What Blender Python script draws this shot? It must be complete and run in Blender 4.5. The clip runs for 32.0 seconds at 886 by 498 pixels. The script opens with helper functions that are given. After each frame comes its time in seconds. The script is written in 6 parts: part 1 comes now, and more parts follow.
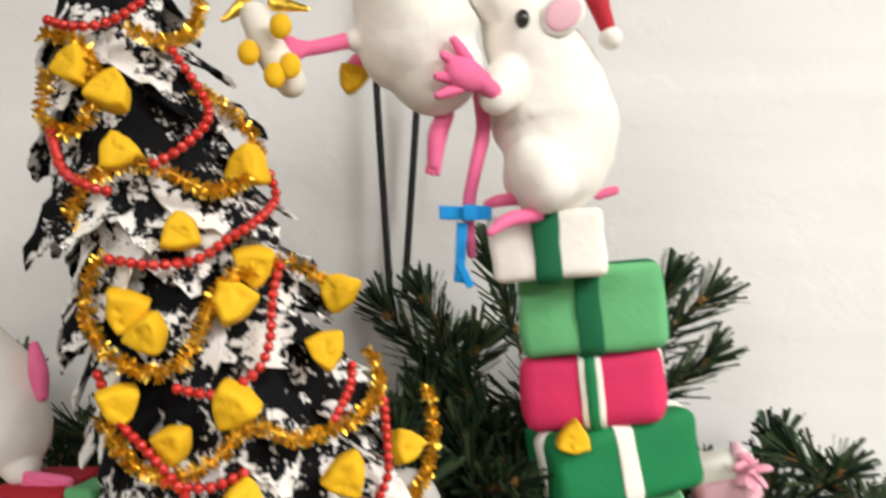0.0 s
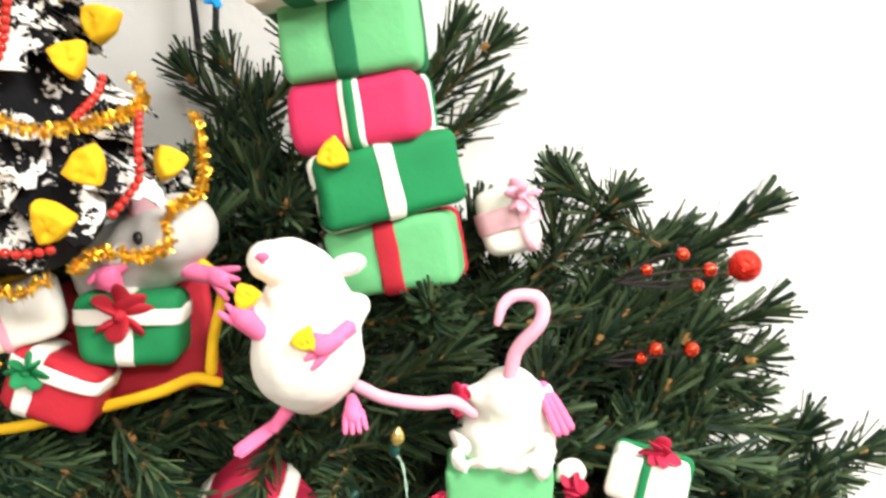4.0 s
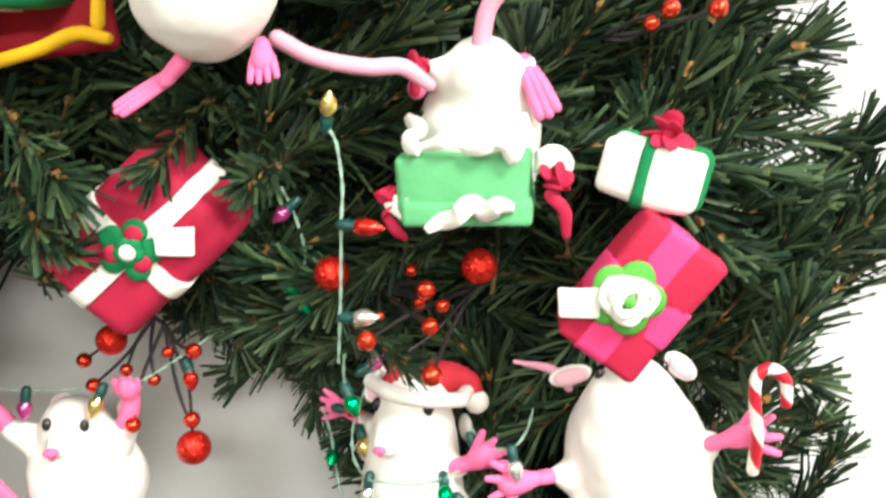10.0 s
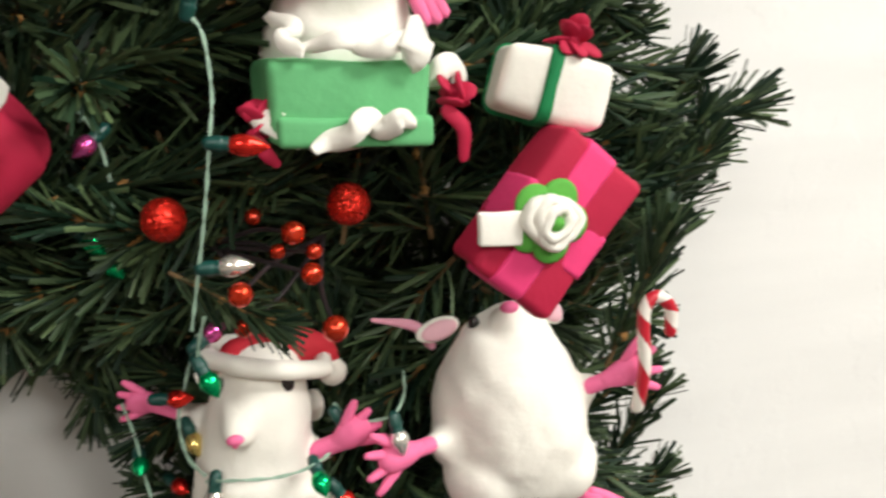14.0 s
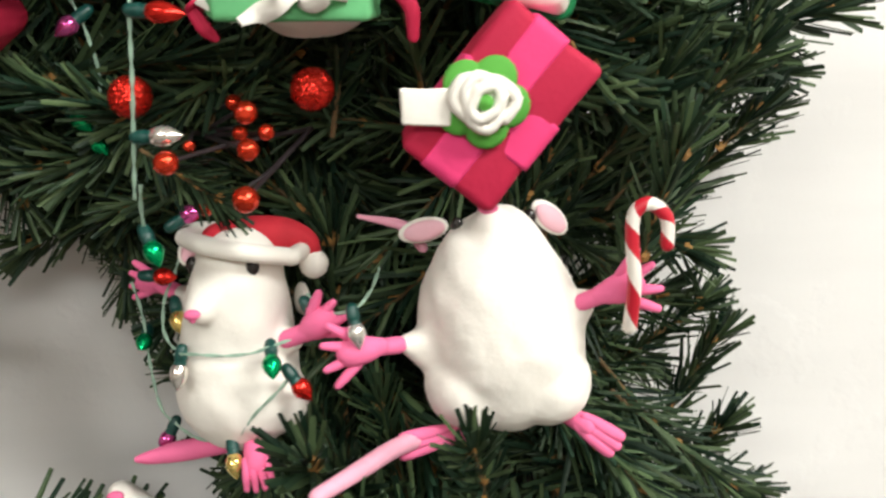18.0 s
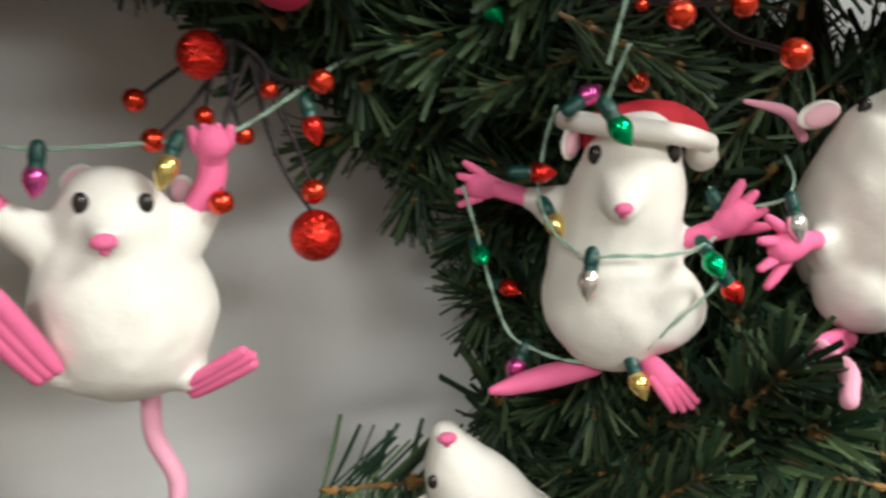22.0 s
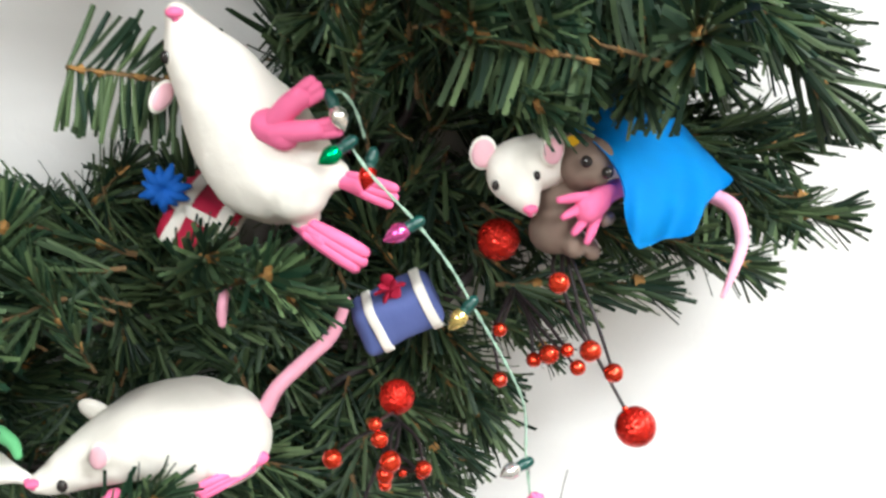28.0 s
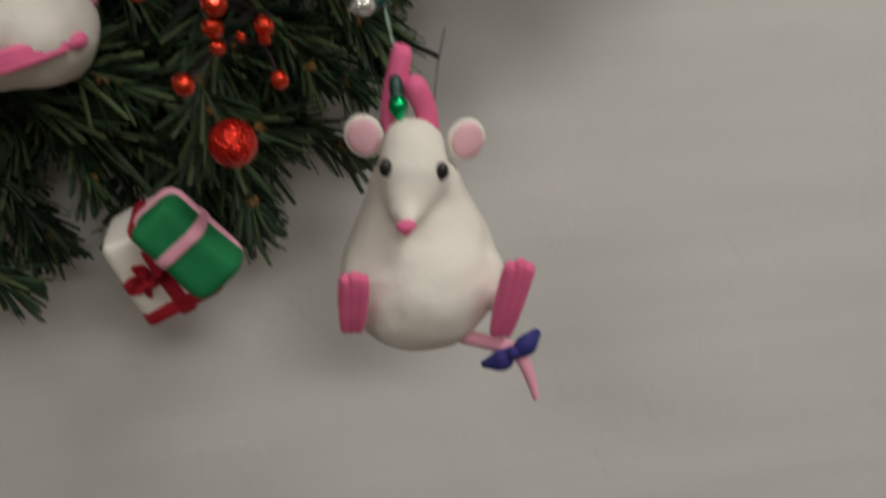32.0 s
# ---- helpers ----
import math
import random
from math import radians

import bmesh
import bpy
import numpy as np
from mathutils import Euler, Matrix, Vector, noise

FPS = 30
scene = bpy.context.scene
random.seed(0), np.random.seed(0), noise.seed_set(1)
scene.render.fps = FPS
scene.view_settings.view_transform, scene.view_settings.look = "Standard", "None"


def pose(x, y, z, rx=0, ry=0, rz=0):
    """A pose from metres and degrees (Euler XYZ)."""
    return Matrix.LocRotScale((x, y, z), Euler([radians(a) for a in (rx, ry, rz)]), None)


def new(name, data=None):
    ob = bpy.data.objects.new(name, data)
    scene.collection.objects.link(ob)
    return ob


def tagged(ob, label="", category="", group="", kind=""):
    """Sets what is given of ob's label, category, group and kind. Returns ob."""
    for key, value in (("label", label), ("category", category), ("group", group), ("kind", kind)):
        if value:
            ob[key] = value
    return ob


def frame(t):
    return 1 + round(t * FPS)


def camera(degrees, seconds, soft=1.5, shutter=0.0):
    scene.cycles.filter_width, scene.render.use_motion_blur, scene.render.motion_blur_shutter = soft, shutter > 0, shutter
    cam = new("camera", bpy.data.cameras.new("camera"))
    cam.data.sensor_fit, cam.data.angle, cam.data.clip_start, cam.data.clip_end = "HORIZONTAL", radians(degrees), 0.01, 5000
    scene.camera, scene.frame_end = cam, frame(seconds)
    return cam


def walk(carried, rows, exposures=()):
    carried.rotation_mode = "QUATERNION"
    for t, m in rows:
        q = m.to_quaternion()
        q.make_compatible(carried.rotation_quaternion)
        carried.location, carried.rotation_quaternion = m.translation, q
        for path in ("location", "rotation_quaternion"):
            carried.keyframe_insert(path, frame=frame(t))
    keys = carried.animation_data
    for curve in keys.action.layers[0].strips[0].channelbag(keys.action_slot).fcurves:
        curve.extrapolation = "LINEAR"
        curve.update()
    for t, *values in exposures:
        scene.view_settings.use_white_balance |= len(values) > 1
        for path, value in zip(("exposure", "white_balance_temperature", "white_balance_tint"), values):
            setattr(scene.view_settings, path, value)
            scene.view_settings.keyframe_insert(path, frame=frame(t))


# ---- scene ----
cam = camera(51.6, 32.0, 2.5, 0.7)
METRES, EYE, TILT, LEAN, TURN = 2.0, 1.75, 0.0, 0.0, 0.0
ROWS = [
    (0.0, 0.0, 0.0, 0.0, 0.0, 0.0, -0.0),
    (0.5, 0.0133, -0.0145, -0.0094, -0.36, -0.71, 0.3),
    (1.0, 0.0195, -0.0216, -0.0167, -0.61, -0.83, 0.64),
    (1.5, 0.026, -0.0178, -0.0239, -1.29, -1.88, 0.77),
    (2.0, 0.0328, -0.0218, -0.0294, -1.0, -2.24, 1.33),
    (2.5, 0.0375, -0.0245, -0.0358, -1.72, -3.32, 1.6),
    (3.0, 0.0468, -0.0244, -0.0442, -2.12, -3.78, 1.78),
    (3.5, 0.0559, -0.0215, -0.0531, -1.74, -4.48, 2.1),
    (4.0, 0.0677, -0.0207, -0.0603, -1.18, -5.46, 2.5),
    (4.5, 0.0759, -0.0198, -0.0666, -1.49, -6.42, 2.65),
    (6.5, 0.0968, -0.0161, -0.0877, -0.65, -8.63, 3.14),
    (7.0, 0.0864, -0.0108, -0.0905, -2.53, -9.56, 2.32),
    (7.5, 0.0771, 0.0055, -0.1047, -5.63, -9.91, 2.76),
    (8.0, 0.0847, 0.0144, -0.1126, -6.48, -10.25, 3.35),
    (8.5, 0.1014, 0.0209, -0.114, -2.86, -11.13, 2.49),
    (9.0, 0.1039, 0.0289, -0.1217, -0.89, -12.35, 1.67),
    (9.5, 0.0986, 0.0354, -0.1246, 2.4, -13.03, 2.29),
    (10.0, 0.0954, 0.0347, -0.1291, 2.68, -13.6, 2.54),
    (10.5, 0.0871, 0.0368, -0.1389, 2.09, -14.71, 1.91),
    (11.0, 0.0885, 0.0411, -0.1477, 1.59, -14.79, 1.52),
    (11.5, 0.0878, 0.047, -0.1552, 0.59, -15.53, 1.26),
    (12.0, 0.0851, 0.0575, -0.1601, -1.25, -15.9, 0.78),
    (12.5, 0.071, 0.0704, -0.1619, -6.75, -15.79, 0.44),
    (13.0, 0.0564, 0.0786, -0.1641, -12.19, -15.43, 0.66),
    (13.5, 0.0432, 0.0804, -0.1601, -16.3, -14.05, 0.92),
    (14.0, 0.0341, 0.0774, -0.1565, -21.21, -13.06, 0.03),
    (14.5, 0.0276, 0.0779, -0.161, -26.01, -13.44, -1.18),
    (15.0, 0.0207, 0.0857, -0.1676, -27.01, -13.8, -2.08),
    (15.5, 0.0212, 0.0891, -0.1704, -25.88, -14.33, -1.45),
    (17.5, 0.0627, 0.0663, -0.177, -11.98, -14.99, -0.01),
    (18.0, 0.1055, 0.0659, -0.1784, -4.33, -14.48, 0.85),
    (18.5, 0.1277, 0.0607, -0.1768, 2.82, -13.87, 0.96),
    (19.0, 0.1328, 0.0753, -0.1947, 7.55, -16.05, -0.17),
    (19.5, 0.1054, 0.1011, -0.2005, 6.57, -16.27, 0.44),
    (20.0, 0.0667, 0.1206, -0.2072, -3.26, -16.62, 0.21),
    (20.5, 0.045, 0.1232, -0.21, -12.12, -16.46, -0.28),
    (21.0, 0.0202, 0.1217, -0.2098, -15.75, -17.26, -0.15),
    (21.5, -0.0043, 0.1164, -0.2085, -15.59, -16.74, 0.06),
    (22.0, -0.0234, 0.1126, -0.2033, -15.28, -16.24, -0.24),
    (22.5, -0.0402, 0.1059, -0.2011, -13.97, -16.28, -0.21),
    (23.0, -0.0503, 0.1019, -0.2012, -12.26, -16.01, -0.06),
    (23.5, -0.0586, 0.1009, -0.2056, -10.62, -16.9, -0.15),
    (24.0, -0.0558, 0.0991, -0.2065, -10.71, -17.19, -0.13),
    (24.5, -0.0506, 0.0962, -0.2098, -10.55, -17.39, 0.24),
    (25.0, -0.0399, 0.0907, -0.2127, -10.18, -17.45, 0.68),
    (25.5, -0.0218, 0.0842, -0.2204, -9.56, -17.92, 1.26),
    (26.0, -0.0009, 0.0752, -0.2337, -8.83, -18.73, 1.18),
    (26.5, 0.0177, 0.0674, -0.2458, -8.51, -19.62, 1.16),
    (28.5, 0.0662, 0.0575, -0.2881, -8.58, -21.08, 1.23),
    (29.0, 0.0661, 0.0584, -0.2894, -8.15, -20.84, 1.46),
    (29.5, 0.0654, 0.0577, -0.2949, -7.73, -18.82, 2.11),
    (30.0, 0.0687, 0.0616, -0.3164, -8.94, -18.75, 2.35),
    (30.5, 0.0737, 0.0629, -0.338, -8.57, -20.07, 2.62),
    (31.0, 0.0801, 0.0618, -0.3642, -8.83, -22.24, 3.2),
    (31.5, 0.086, 0.0615, -0.3786, -9.03, -23.1, 3.25),
    (32.0, 0.1046, 0.0598, -0.4018, -7.03, -23.59, 3.97),
]
EXPOSURES = [(0.0, -0.24, 6150, 9), (2.0, -0.32, 6200, 9), (3.0, -0.12, 6300, 8), (4.0, 0.56, 6200, 6), (4.5, 0.68, 6200, 6), (7.0, 0.48, 6100, 5), (8.0, 0.38, 6050, 4), (10.0, 0.6, 6000, 3), (11.0, 0.45, 6000, 4), (12.0, 0.1, 6050, 4), (14.0, -0.22, 6200, 6), (14.5, -0.6, 6300, 7), (15.0, -1.12, 6350, 8),
             (17.5, -0.12, 6200, 8), (18.0, -0.1, 6150, 6), (19.0, -0.22, 6000, 5), (20.0, -0.2, 5950, 4), (21.0, -0.25, 6000, 4), (22.0, -0.2, 6000, 4), (23.0, 0.28, 5950, 4), (24.0, 1.0, 5750, 4), (25.0, 0.98, 5750, 5), (26.0, 0.6, 5700, 4), (29.0, 0.42, 5800, 5), (30.0, 0.1, 5800, 4), (31.0, -0.7, 6300, 8), (32.0, -1.45, 6300, 8)]
walk(cam, [(t, pose(0, 0, EYE, TILT, LEAN, TURN) @ pose(METRES * x, METRES * y, METRES * z, 90 + pitch, roll, yaw)) for t, x, y, z, yaw, pitch, roll in ROWS], EXPOSURES)

# world and light: a closed room, lit by unseen ceiling panels added as sources
WALL_Y = 0.74
world = bpy.data.worlds.new("room_world")
scene.world = world
world.use_nodes = True
world.node_tree.nodes["Background"].inputs[0].default_value = (0.9, 0.95, 1.0, 1)
world.node_tree.nodes["Background"].inputs[1].default_value = 0.1


def area_light(name, x, y, z, sx, sy, power, colour):
    data = bpy.data.lights.new(name, "AREA")
    data.shape, data.size, data.size_y, data.energy, data.color = "RECTANGLE", sx, sy, power, colour
    ob = new(name, data)
    ob.matrix_world = pose(x, y, z)
    return ob


# Key on the right, the other two add frontal fill; none is in view.
PANELS = [(1.4, -0.5, 66.0), (-1.2, -1.5, 42.0), (0.9, -2.4, 72.0)]
for px, py, watts in PANELS:
    area_light("unseen_panel_light", px, py, 2.66, 1.15, 0.55, watts, (1.0, 0.93, 0.84))


# materials
def node_mat(name):
    m = bpy.data.materials.new(name)
    m.use_nodes = True
    nt = m.node_tree
    return m, nt, nt.nodes["Principled BSDF"]


def surface(name, colour, rough=0.55, metal=0.0, scale=60.0, vary=0.12, bump=0.15, fine=400.0, sheen=0.0, per_object=0.0, subsurface=0.0, coat=0.0):
    """A procedural surface: broad colour drift, fine grain and relief at two scales."""
    m, nt, b = node_mat(name)
    tc = nt.nodes.new("ShaderNodeTexCoord")
    n1 = nt.nodes.new("ShaderNodeTexNoise")
    n1.inputs["Scale"].default_value, n1.inputs["Detail"].default_value = scale, 4
    n2 = nt.nodes.new("ShaderNodeTexNoise")
    n2.inputs["Scale"].default_value, n2.inputs["Detail"].default_value = fine, 3
    for n in (n1, n2):
        nt.links.new(tc.outputs["Object"], n.inputs["Vector"])
    ramp = nt.nodes.new("ShaderNodeMapRange")
    ramp.inputs[1].default_value, ramp.inputs[2].default_value = 0.3, 0.7
    ramp.inputs[3].default_value, ramp.inputs[4].default_value = 1 - vary, 1 + vary
    nt.links.new(n1.outputs[0], ramp.inputs[0])
    hsv = nt.nodes.new("ShaderNodeHueSaturation")
    hsv.inputs["Color"].default_value = (*colour, 1)
    last = ramp.outputs[0]
    if per_object:
        info = nt.nodes.new("ShaderNodeObjectInfo")
        mr = nt.nodes.new("ShaderNodeMapRange")
        mr.inputs[3].default_value, mr.inputs[4].default_value = 1 - per_object, 1 + per_object
        nt.links.new(info.outputs["Random"], mr.inputs[0])
        mul = nt.nodes.new("ShaderNodeMath")
        mul.operation = "MULTIPLY"
        nt.links.new(last, mul.inputs[0])
        nt.links.new(mr.outputs[0], mul.inputs[1])
        last = mul.outputs[0]
    nt.links.new(last, hsv.inputs["Value"])
    nt.links.new(hsv.outputs[0], b.inputs["Base Color"])
    b.inputs["Roughness"].default_value, b.inputs["Metallic"].default_value = rough, metal
    if subsurface:
        b.inputs["Subsurface Weight"].default_value = subsurface
        b.inputs["Subsurface Radius"].default_value = (0.004, 0.003, 0.002)
    if coat:
        b.inputs["Coat Weight"].default_value = coat
    if sheen:
        b.inputs["Sheen Weight"].default_value = sheen
    add = nt.nodes.new("ShaderNodeMath")
    add.operation = "MULTIPLY_ADD"
    add.inputs[1].default_value = 0.25
    nt.links.new(n2.outputs[0], add.inputs[0])
    nt.links.new(n1.outputs[0], add.inputs[2])
    bp = nt.nodes.new("ShaderNodeBump")
    bp.inputs["Strength"].default_value, bp.inputs["Distance"].default_value = bump, 0.003
    nt.links.new(add.outputs[0], bp.inputs["Height"])
    nt.links.new(bp.outputs[0], b.inputs["Normal"])
    return m


def clay(name, colour, vary=0.07):
    m = surface(name, colour, rough=0.74, scale=38, vary=vary, bump=0.34, fine=260)
    m.node_tree.nodes["Principled BSDF"].inputs["Specular IOR Level"].default_value = 0.32
    return m


M = {
    "white": clay("white_clay", (0.88, 0.85, 0.785), 0.04),
    "cream": clay("ivory_clay", (0.80, 0.76, 0.67), 0.05),
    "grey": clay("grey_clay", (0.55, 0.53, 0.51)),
    "pink": clay("pink_clay", (0.86, 0.17, 0.36)),
    "pale": clay("pale_pink_clay", (0.85, 0.40, 0.53)),
    "ear": clay("ear_pink_clay", (0.84, 0.50, 0.58)),
    "black": surface("black_glaze", (0.02, 0.017, 0.016), rough=0.25, bump=0.03),
    "crimson": clay("crimson_clay", (0.45, 0.013, 0.055)),
    "red": clay("red_clay", (0.42, 0.014, 0.03)),
    "magenta": clay("magenta_clay", (0.66, 0.03, 0.12)),
    "hotpink": clay("hot_pink_clay", (0.80, 0.05, 0.20)),
    "green": clay("green_clay", (0.012, 0.20, 0.065)),
    "deepgreen": clay("dark_green_clay", (0.008, 0.13, 0.05)),
    "mint": clay("light_green_clay", (0.14, 0.45, 0.19)),
    "leaf": clay("leaf_green_clay", (0.10, 0.36, 0.05)),
    "yellow": clay("yellow_clay", (0.85, 0.50, 0.008)),
    "blue": clay("sky_blue_clay", (0.015, 0.30, 0.75)),
    "royal": clay("royal_blue_clay", (0.01, 0.10, 0.45)),
    "purple": clay("violet_blue_clay", (0.105, 0.14, 0.37)),
    "indigo": clay("indigo_clay", (0.035, 0.035, 0.20)),
    "brown": clay("brown_clay", (0.20, 0.145, 0.115)),
    "hat": surface("red_felt_clay", (0.48, 0.014, 0.03), rough=0.8, bump=0.3),
    "bud": surface("golden_bud", (0.28, 0.145, 0.036), rough=0.75, scale=150, vary=0.35, bump=0.4),
    "twig": surface("brown_twig", (0.13, 0.078, 0.03), rough=0.8, scale=90, vary=0.4, bump=0.4),
    "wire": surface("dark_wire", (0.025, 0.018, 0.02), rough=0.5),
    "cord": surface("black_cord", (0.012, 0.011, 0.012), rough=0.85, scale=200, vary=0.3, bump=0.5),
    "string": surface("pale_green_wire", (0.33, 0.48, 0.38), rough=0.5, scale=200, vary=0.2),
    "socket": surface("dark_green_socket", (0.008, 0.06, 0.05), rough=0.35, bump=0.05),
    "gold": surface("gold_tinsel", (0.85, 0.56, 0.07), rough=0.28, metal=1.0, scale=300, vary=0.3, bump=0.2),
    "bead": surface("red_pearl_bead", (0.62, 0.03, 0.02), rough=0.22, metal=0.45, bump=0.03, coat=0.5),
    "berry": surface("metallic_red_berry", (0.74, 0.05, 0.016), rough=0.13, metal=0.8, bump=0.05, coat=0.3),
    "felt": surface("black_paper_foliage", (0.012, 0.012, 0.013), rough=0.75, scale=70, vary=0.4, bump=0.4),
}
for key, col in (("b_red", (0.8, 0.03, 0.02)), ("b_green", (0.01, 0.42, 0.14)), ("b_gold", (0.85, 0.66, 0.22)), ("b_silver", (0.86, 0.82, 0.76)), ("b_pink", (0.75, 0.12, 0.42)), ("b_white", (0.85, 0.85, 0.82))):
    M[key] = surface("bulb_" + key[2:], col, rough=0.18, metal=0.8, scale=120, vary=0.1, bump=0.12, fine=300)


def glitter_mat(name, colour):
    m, nt, b = node_mat(name)
    tc = nt.nodes.new("ShaderNodeTexCoord")
    v = nt.nodes.new("ShaderNodeTexVoronoi")
    v.inputs["Scale"].default_value = 17
    nt.links.new(tc.outputs["Object"], v.inputs["Vector"])
    mr = nt.nodes.new("ShaderNodeMapRange")
    mr.inputs[3].default_value, mr.inputs[4].default_value = 0.35, 1.6
    sep = nt.nodes.new("ShaderNodeSeparateColor")
    nt.links.new(v.outputs["Color"], sep.inputs[0])
    nt.links.new(sep.outputs[0], mr.inputs[0])
    hsv = nt.nodes.new("ShaderNodeHueSaturation")
    hsv.inputs["Color"].default_value = (*colour, 1)
    nt.links.new(mr.outputs[0], hsv.inputs["Value"])
    nt.links.new(hsv.outputs[0], b.inputs["Base Color"])
    b.inputs["Metallic"].default_value, b.inputs["Roughness"].default_value = 0.75, 0.25
    geo = nt.nodes.new("ShaderNodeNewGeometry")
    centre, spread, sway, unit = [nt.nodes.new("ShaderNodeVectorMath") for _ in range(4)]
    centre.operation, spread.operation, sway.operation, unit.operation = "SUBTRACT", "SCALE", "ADD", "NORMALIZE"
    centre.inputs[1].default_value = (0.5, 0.5, 0.5)
    spread.inputs["Scale"].default_value = 0.85
    nt.links.new(v.outputs["Color"], centre.inputs[0])
    nt.links.new(centre.outputs[0], spread.inputs[0])
    nt.links.new(spread.outputs[0], sway.inputs[0])
    nt.links.new(geo.outputs["Normal"], sway.inputs[1])
    nt.links.new(sway.outputs[0], unit.inputs[0])
    nt.links.new(unit.outputs[0], b.inputs["Normal"])
    return m


M["glitter"] = glitter_mat("red_glitter", (0.72, 0.026, 0.014))


def needle_mat(name, dark, light):
    m, nt, b = node_mat(name)
    geo, info = nt.nodes.new("ShaderNodeNewGeometry"), nt.nodes.new("ShaderNodeObjectInfo")
    mix = nt.nodes.new("ShaderNodeMix")
    mix.data_type = "RGBA"
    mix.inputs["A"].default_value, mix.inputs["B"].default_value = (*dark, 1), (*light, 1)
    power = nt.nodes.new("ShaderNodeMath")
    power.operation = "POWER"
    power.inputs[1].default_value = 1.7
    nt.links.new(geo.outputs["Random Per Island"], power.inputs[0])
    nt.links.new(power.outputs[0], mix.inputs["Factor"])
    mr = nt.nodes.new("ShaderNodeMapRange")
    mr.inputs[3].default_value, mr.inputs[4].default_value = 0.55, 1.45
    nt.links.new(info.outputs["Random"], mr.inputs[0])
    hsv = nt.nodes.new("ShaderNodeHueSaturation")
    nt.links.new(mix.outputs["Result"], hsv.inputs["Color"])
    nt.links.new(mr.outputs[0], hsv.inputs["Value"])
    nt.links.new(hsv.outputs[0], b.inputs["Base Color"])
    b.inputs["Roughness"].default_value = 0.55
    b.inputs["Specular IOR Level"].default_value = 0.3
    return m


M["needle"] = needle_mat("pine_needle", (0.007, 0.026, 0.013), (0.105, 0.158, 0.066))


def stripe_mat(name, red, white, turns):
    """Candy stripes that wind round the stick, from the mesh's own coordinates along it."""
    m, nt, b = node_mat(name)
    uv = nt.nodes.new("ShaderNodeUVMap")
    sep = nt.nodes.new("ShaderNodeSeparateXYZ")
    nt.links.new(uv.outputs[0], sep.inputs[0])
    a = nt.nodes.new("ShaderNodeMath")
    a.operation = "MULTIPLY_ADD"
    a.inputs[1].default_value = turns
    nt.links.new(sep.outputs[1], a.inputs[0])
    nt.links.new(sep.outputs[0], a.inputs[2])
    fr = nt.nodes.new("ShaderNodeMath")
    fr.operation = "FRACT"
    nt.links.new(a.outputs[0], fr.inputs[0])
    gt = nt.nodes.new("ShaderNodeMath")
    gt.operation = "GREATER_THAN"
    gt.inputs[1].default_value = 0.5
    nt.links.new(fr.outputs[0], gt.inputs[0])
    mix = nt.nodes.new("ShaderNodeMix")
    mix.data_type = "RGBA"
    mix.inputs["A"].default_value, mix.inputs["B"].default_value = (*red, 1), (*white, 1)
    nt.links.new(gt.outputs[0], mix.inputs["Factor"])
    nt.links.new(mix.outputs["Result"], b.inputs["Base Color"])
    b.inputs["Roughness"].default_value = 0.4
    return m


M["candy"] = stripe_mat("candy_stripes", (0.50, 0.012, 0.03), (0.80, 0.76, 0.70), 5.0)


def snow_mat(name):
    """Black paper dabbed with thick white paint: broad patches whose edges break up into dry specks."""
    m, nt, b = node_mat(name)
    tc = nt.nodes.new("ShaderNodeTexCoord")
    info = nt.nodes.new("ShaderNodeObjectInfo")
    vm = nt.nodes.new("ShaderNodeVectorMath")
    nt.links.new(tc.outputs["Object"], vm.inputs[0])
    nt.links.new(info.outputs["Location"], vm.inputs[1])
    broad, dry = nt.nodes.new("ShaderNodeTexNoise"), nt.nodes.new("ShaderNodeTexNoise")
    broad.inputs["Scale"].default_value, broad.inputs["Detail"].default_value, broad.inputs["Roughness"].default_value = 44, 4, 0.6
    dry.inputs["Scale"].default_value, dry.inputs["Detail"].default_value, dry.inputs["Roughness"].default_value = 240, 6, 0.7
    for n in (broad, dry):
        nt.links.new(vm.outputs[0], n.inputs["Vector"])
    last = broad.outputs[0]
    sep = nt.nodes.new("ShaderNodeSeparateXYZ")
    nt.links.new(tc.outputs["Object"], sep.inputs[0])
    for source, weight in ((dry.outputs[0], 0.55), (info.outputs["Random"], 0.10), (sep.outputs[2], -1.7)):
        add = nt.nodes.new("ShaderNodeMath")
        add.operation = "MULTIPLY_ADD"
        add.inputs[1].default_value = weight
        nt.links.new(source, add.inputs[0])
        nt.links.new(last, add.inputs[2])
        last = add.outputs[0]
    r = nt.nodes.new("ShaderNodeValToRGB")
    r.color_ramp.elements[0].position, r.color_ramp.elements[1].position = 0.912, 0.925
    r.color_ramp.elements[0].color, r.color_ramp.elements[1].color = (0.007, 0.007, 0.008, 1), (0.86, 0.84, 0.81, 1)
    nt.links.new(last, r.inputs[0])
    nt.links.new(r.outputs[0], b.inputs["Base Color"])
    b.inputs["Roughness"].default_value = 0.9
    b.inputs["Specular IOR Level"].default_value = 0.1
    bp = nt.nodes.new("ShaderNodeBump")
    bp.inputs["Strength"].default_value, bp.inputs["Distance"].default_value = 0.25, 0.0012
    nt.links.new(r.outputs[0], bp.inputs["Height"])
    nt.links.new(bp.outputs[0], b.inputs["Normal"])
    return m


M["snow"] = snow_mat("snow_dabbed_paper")


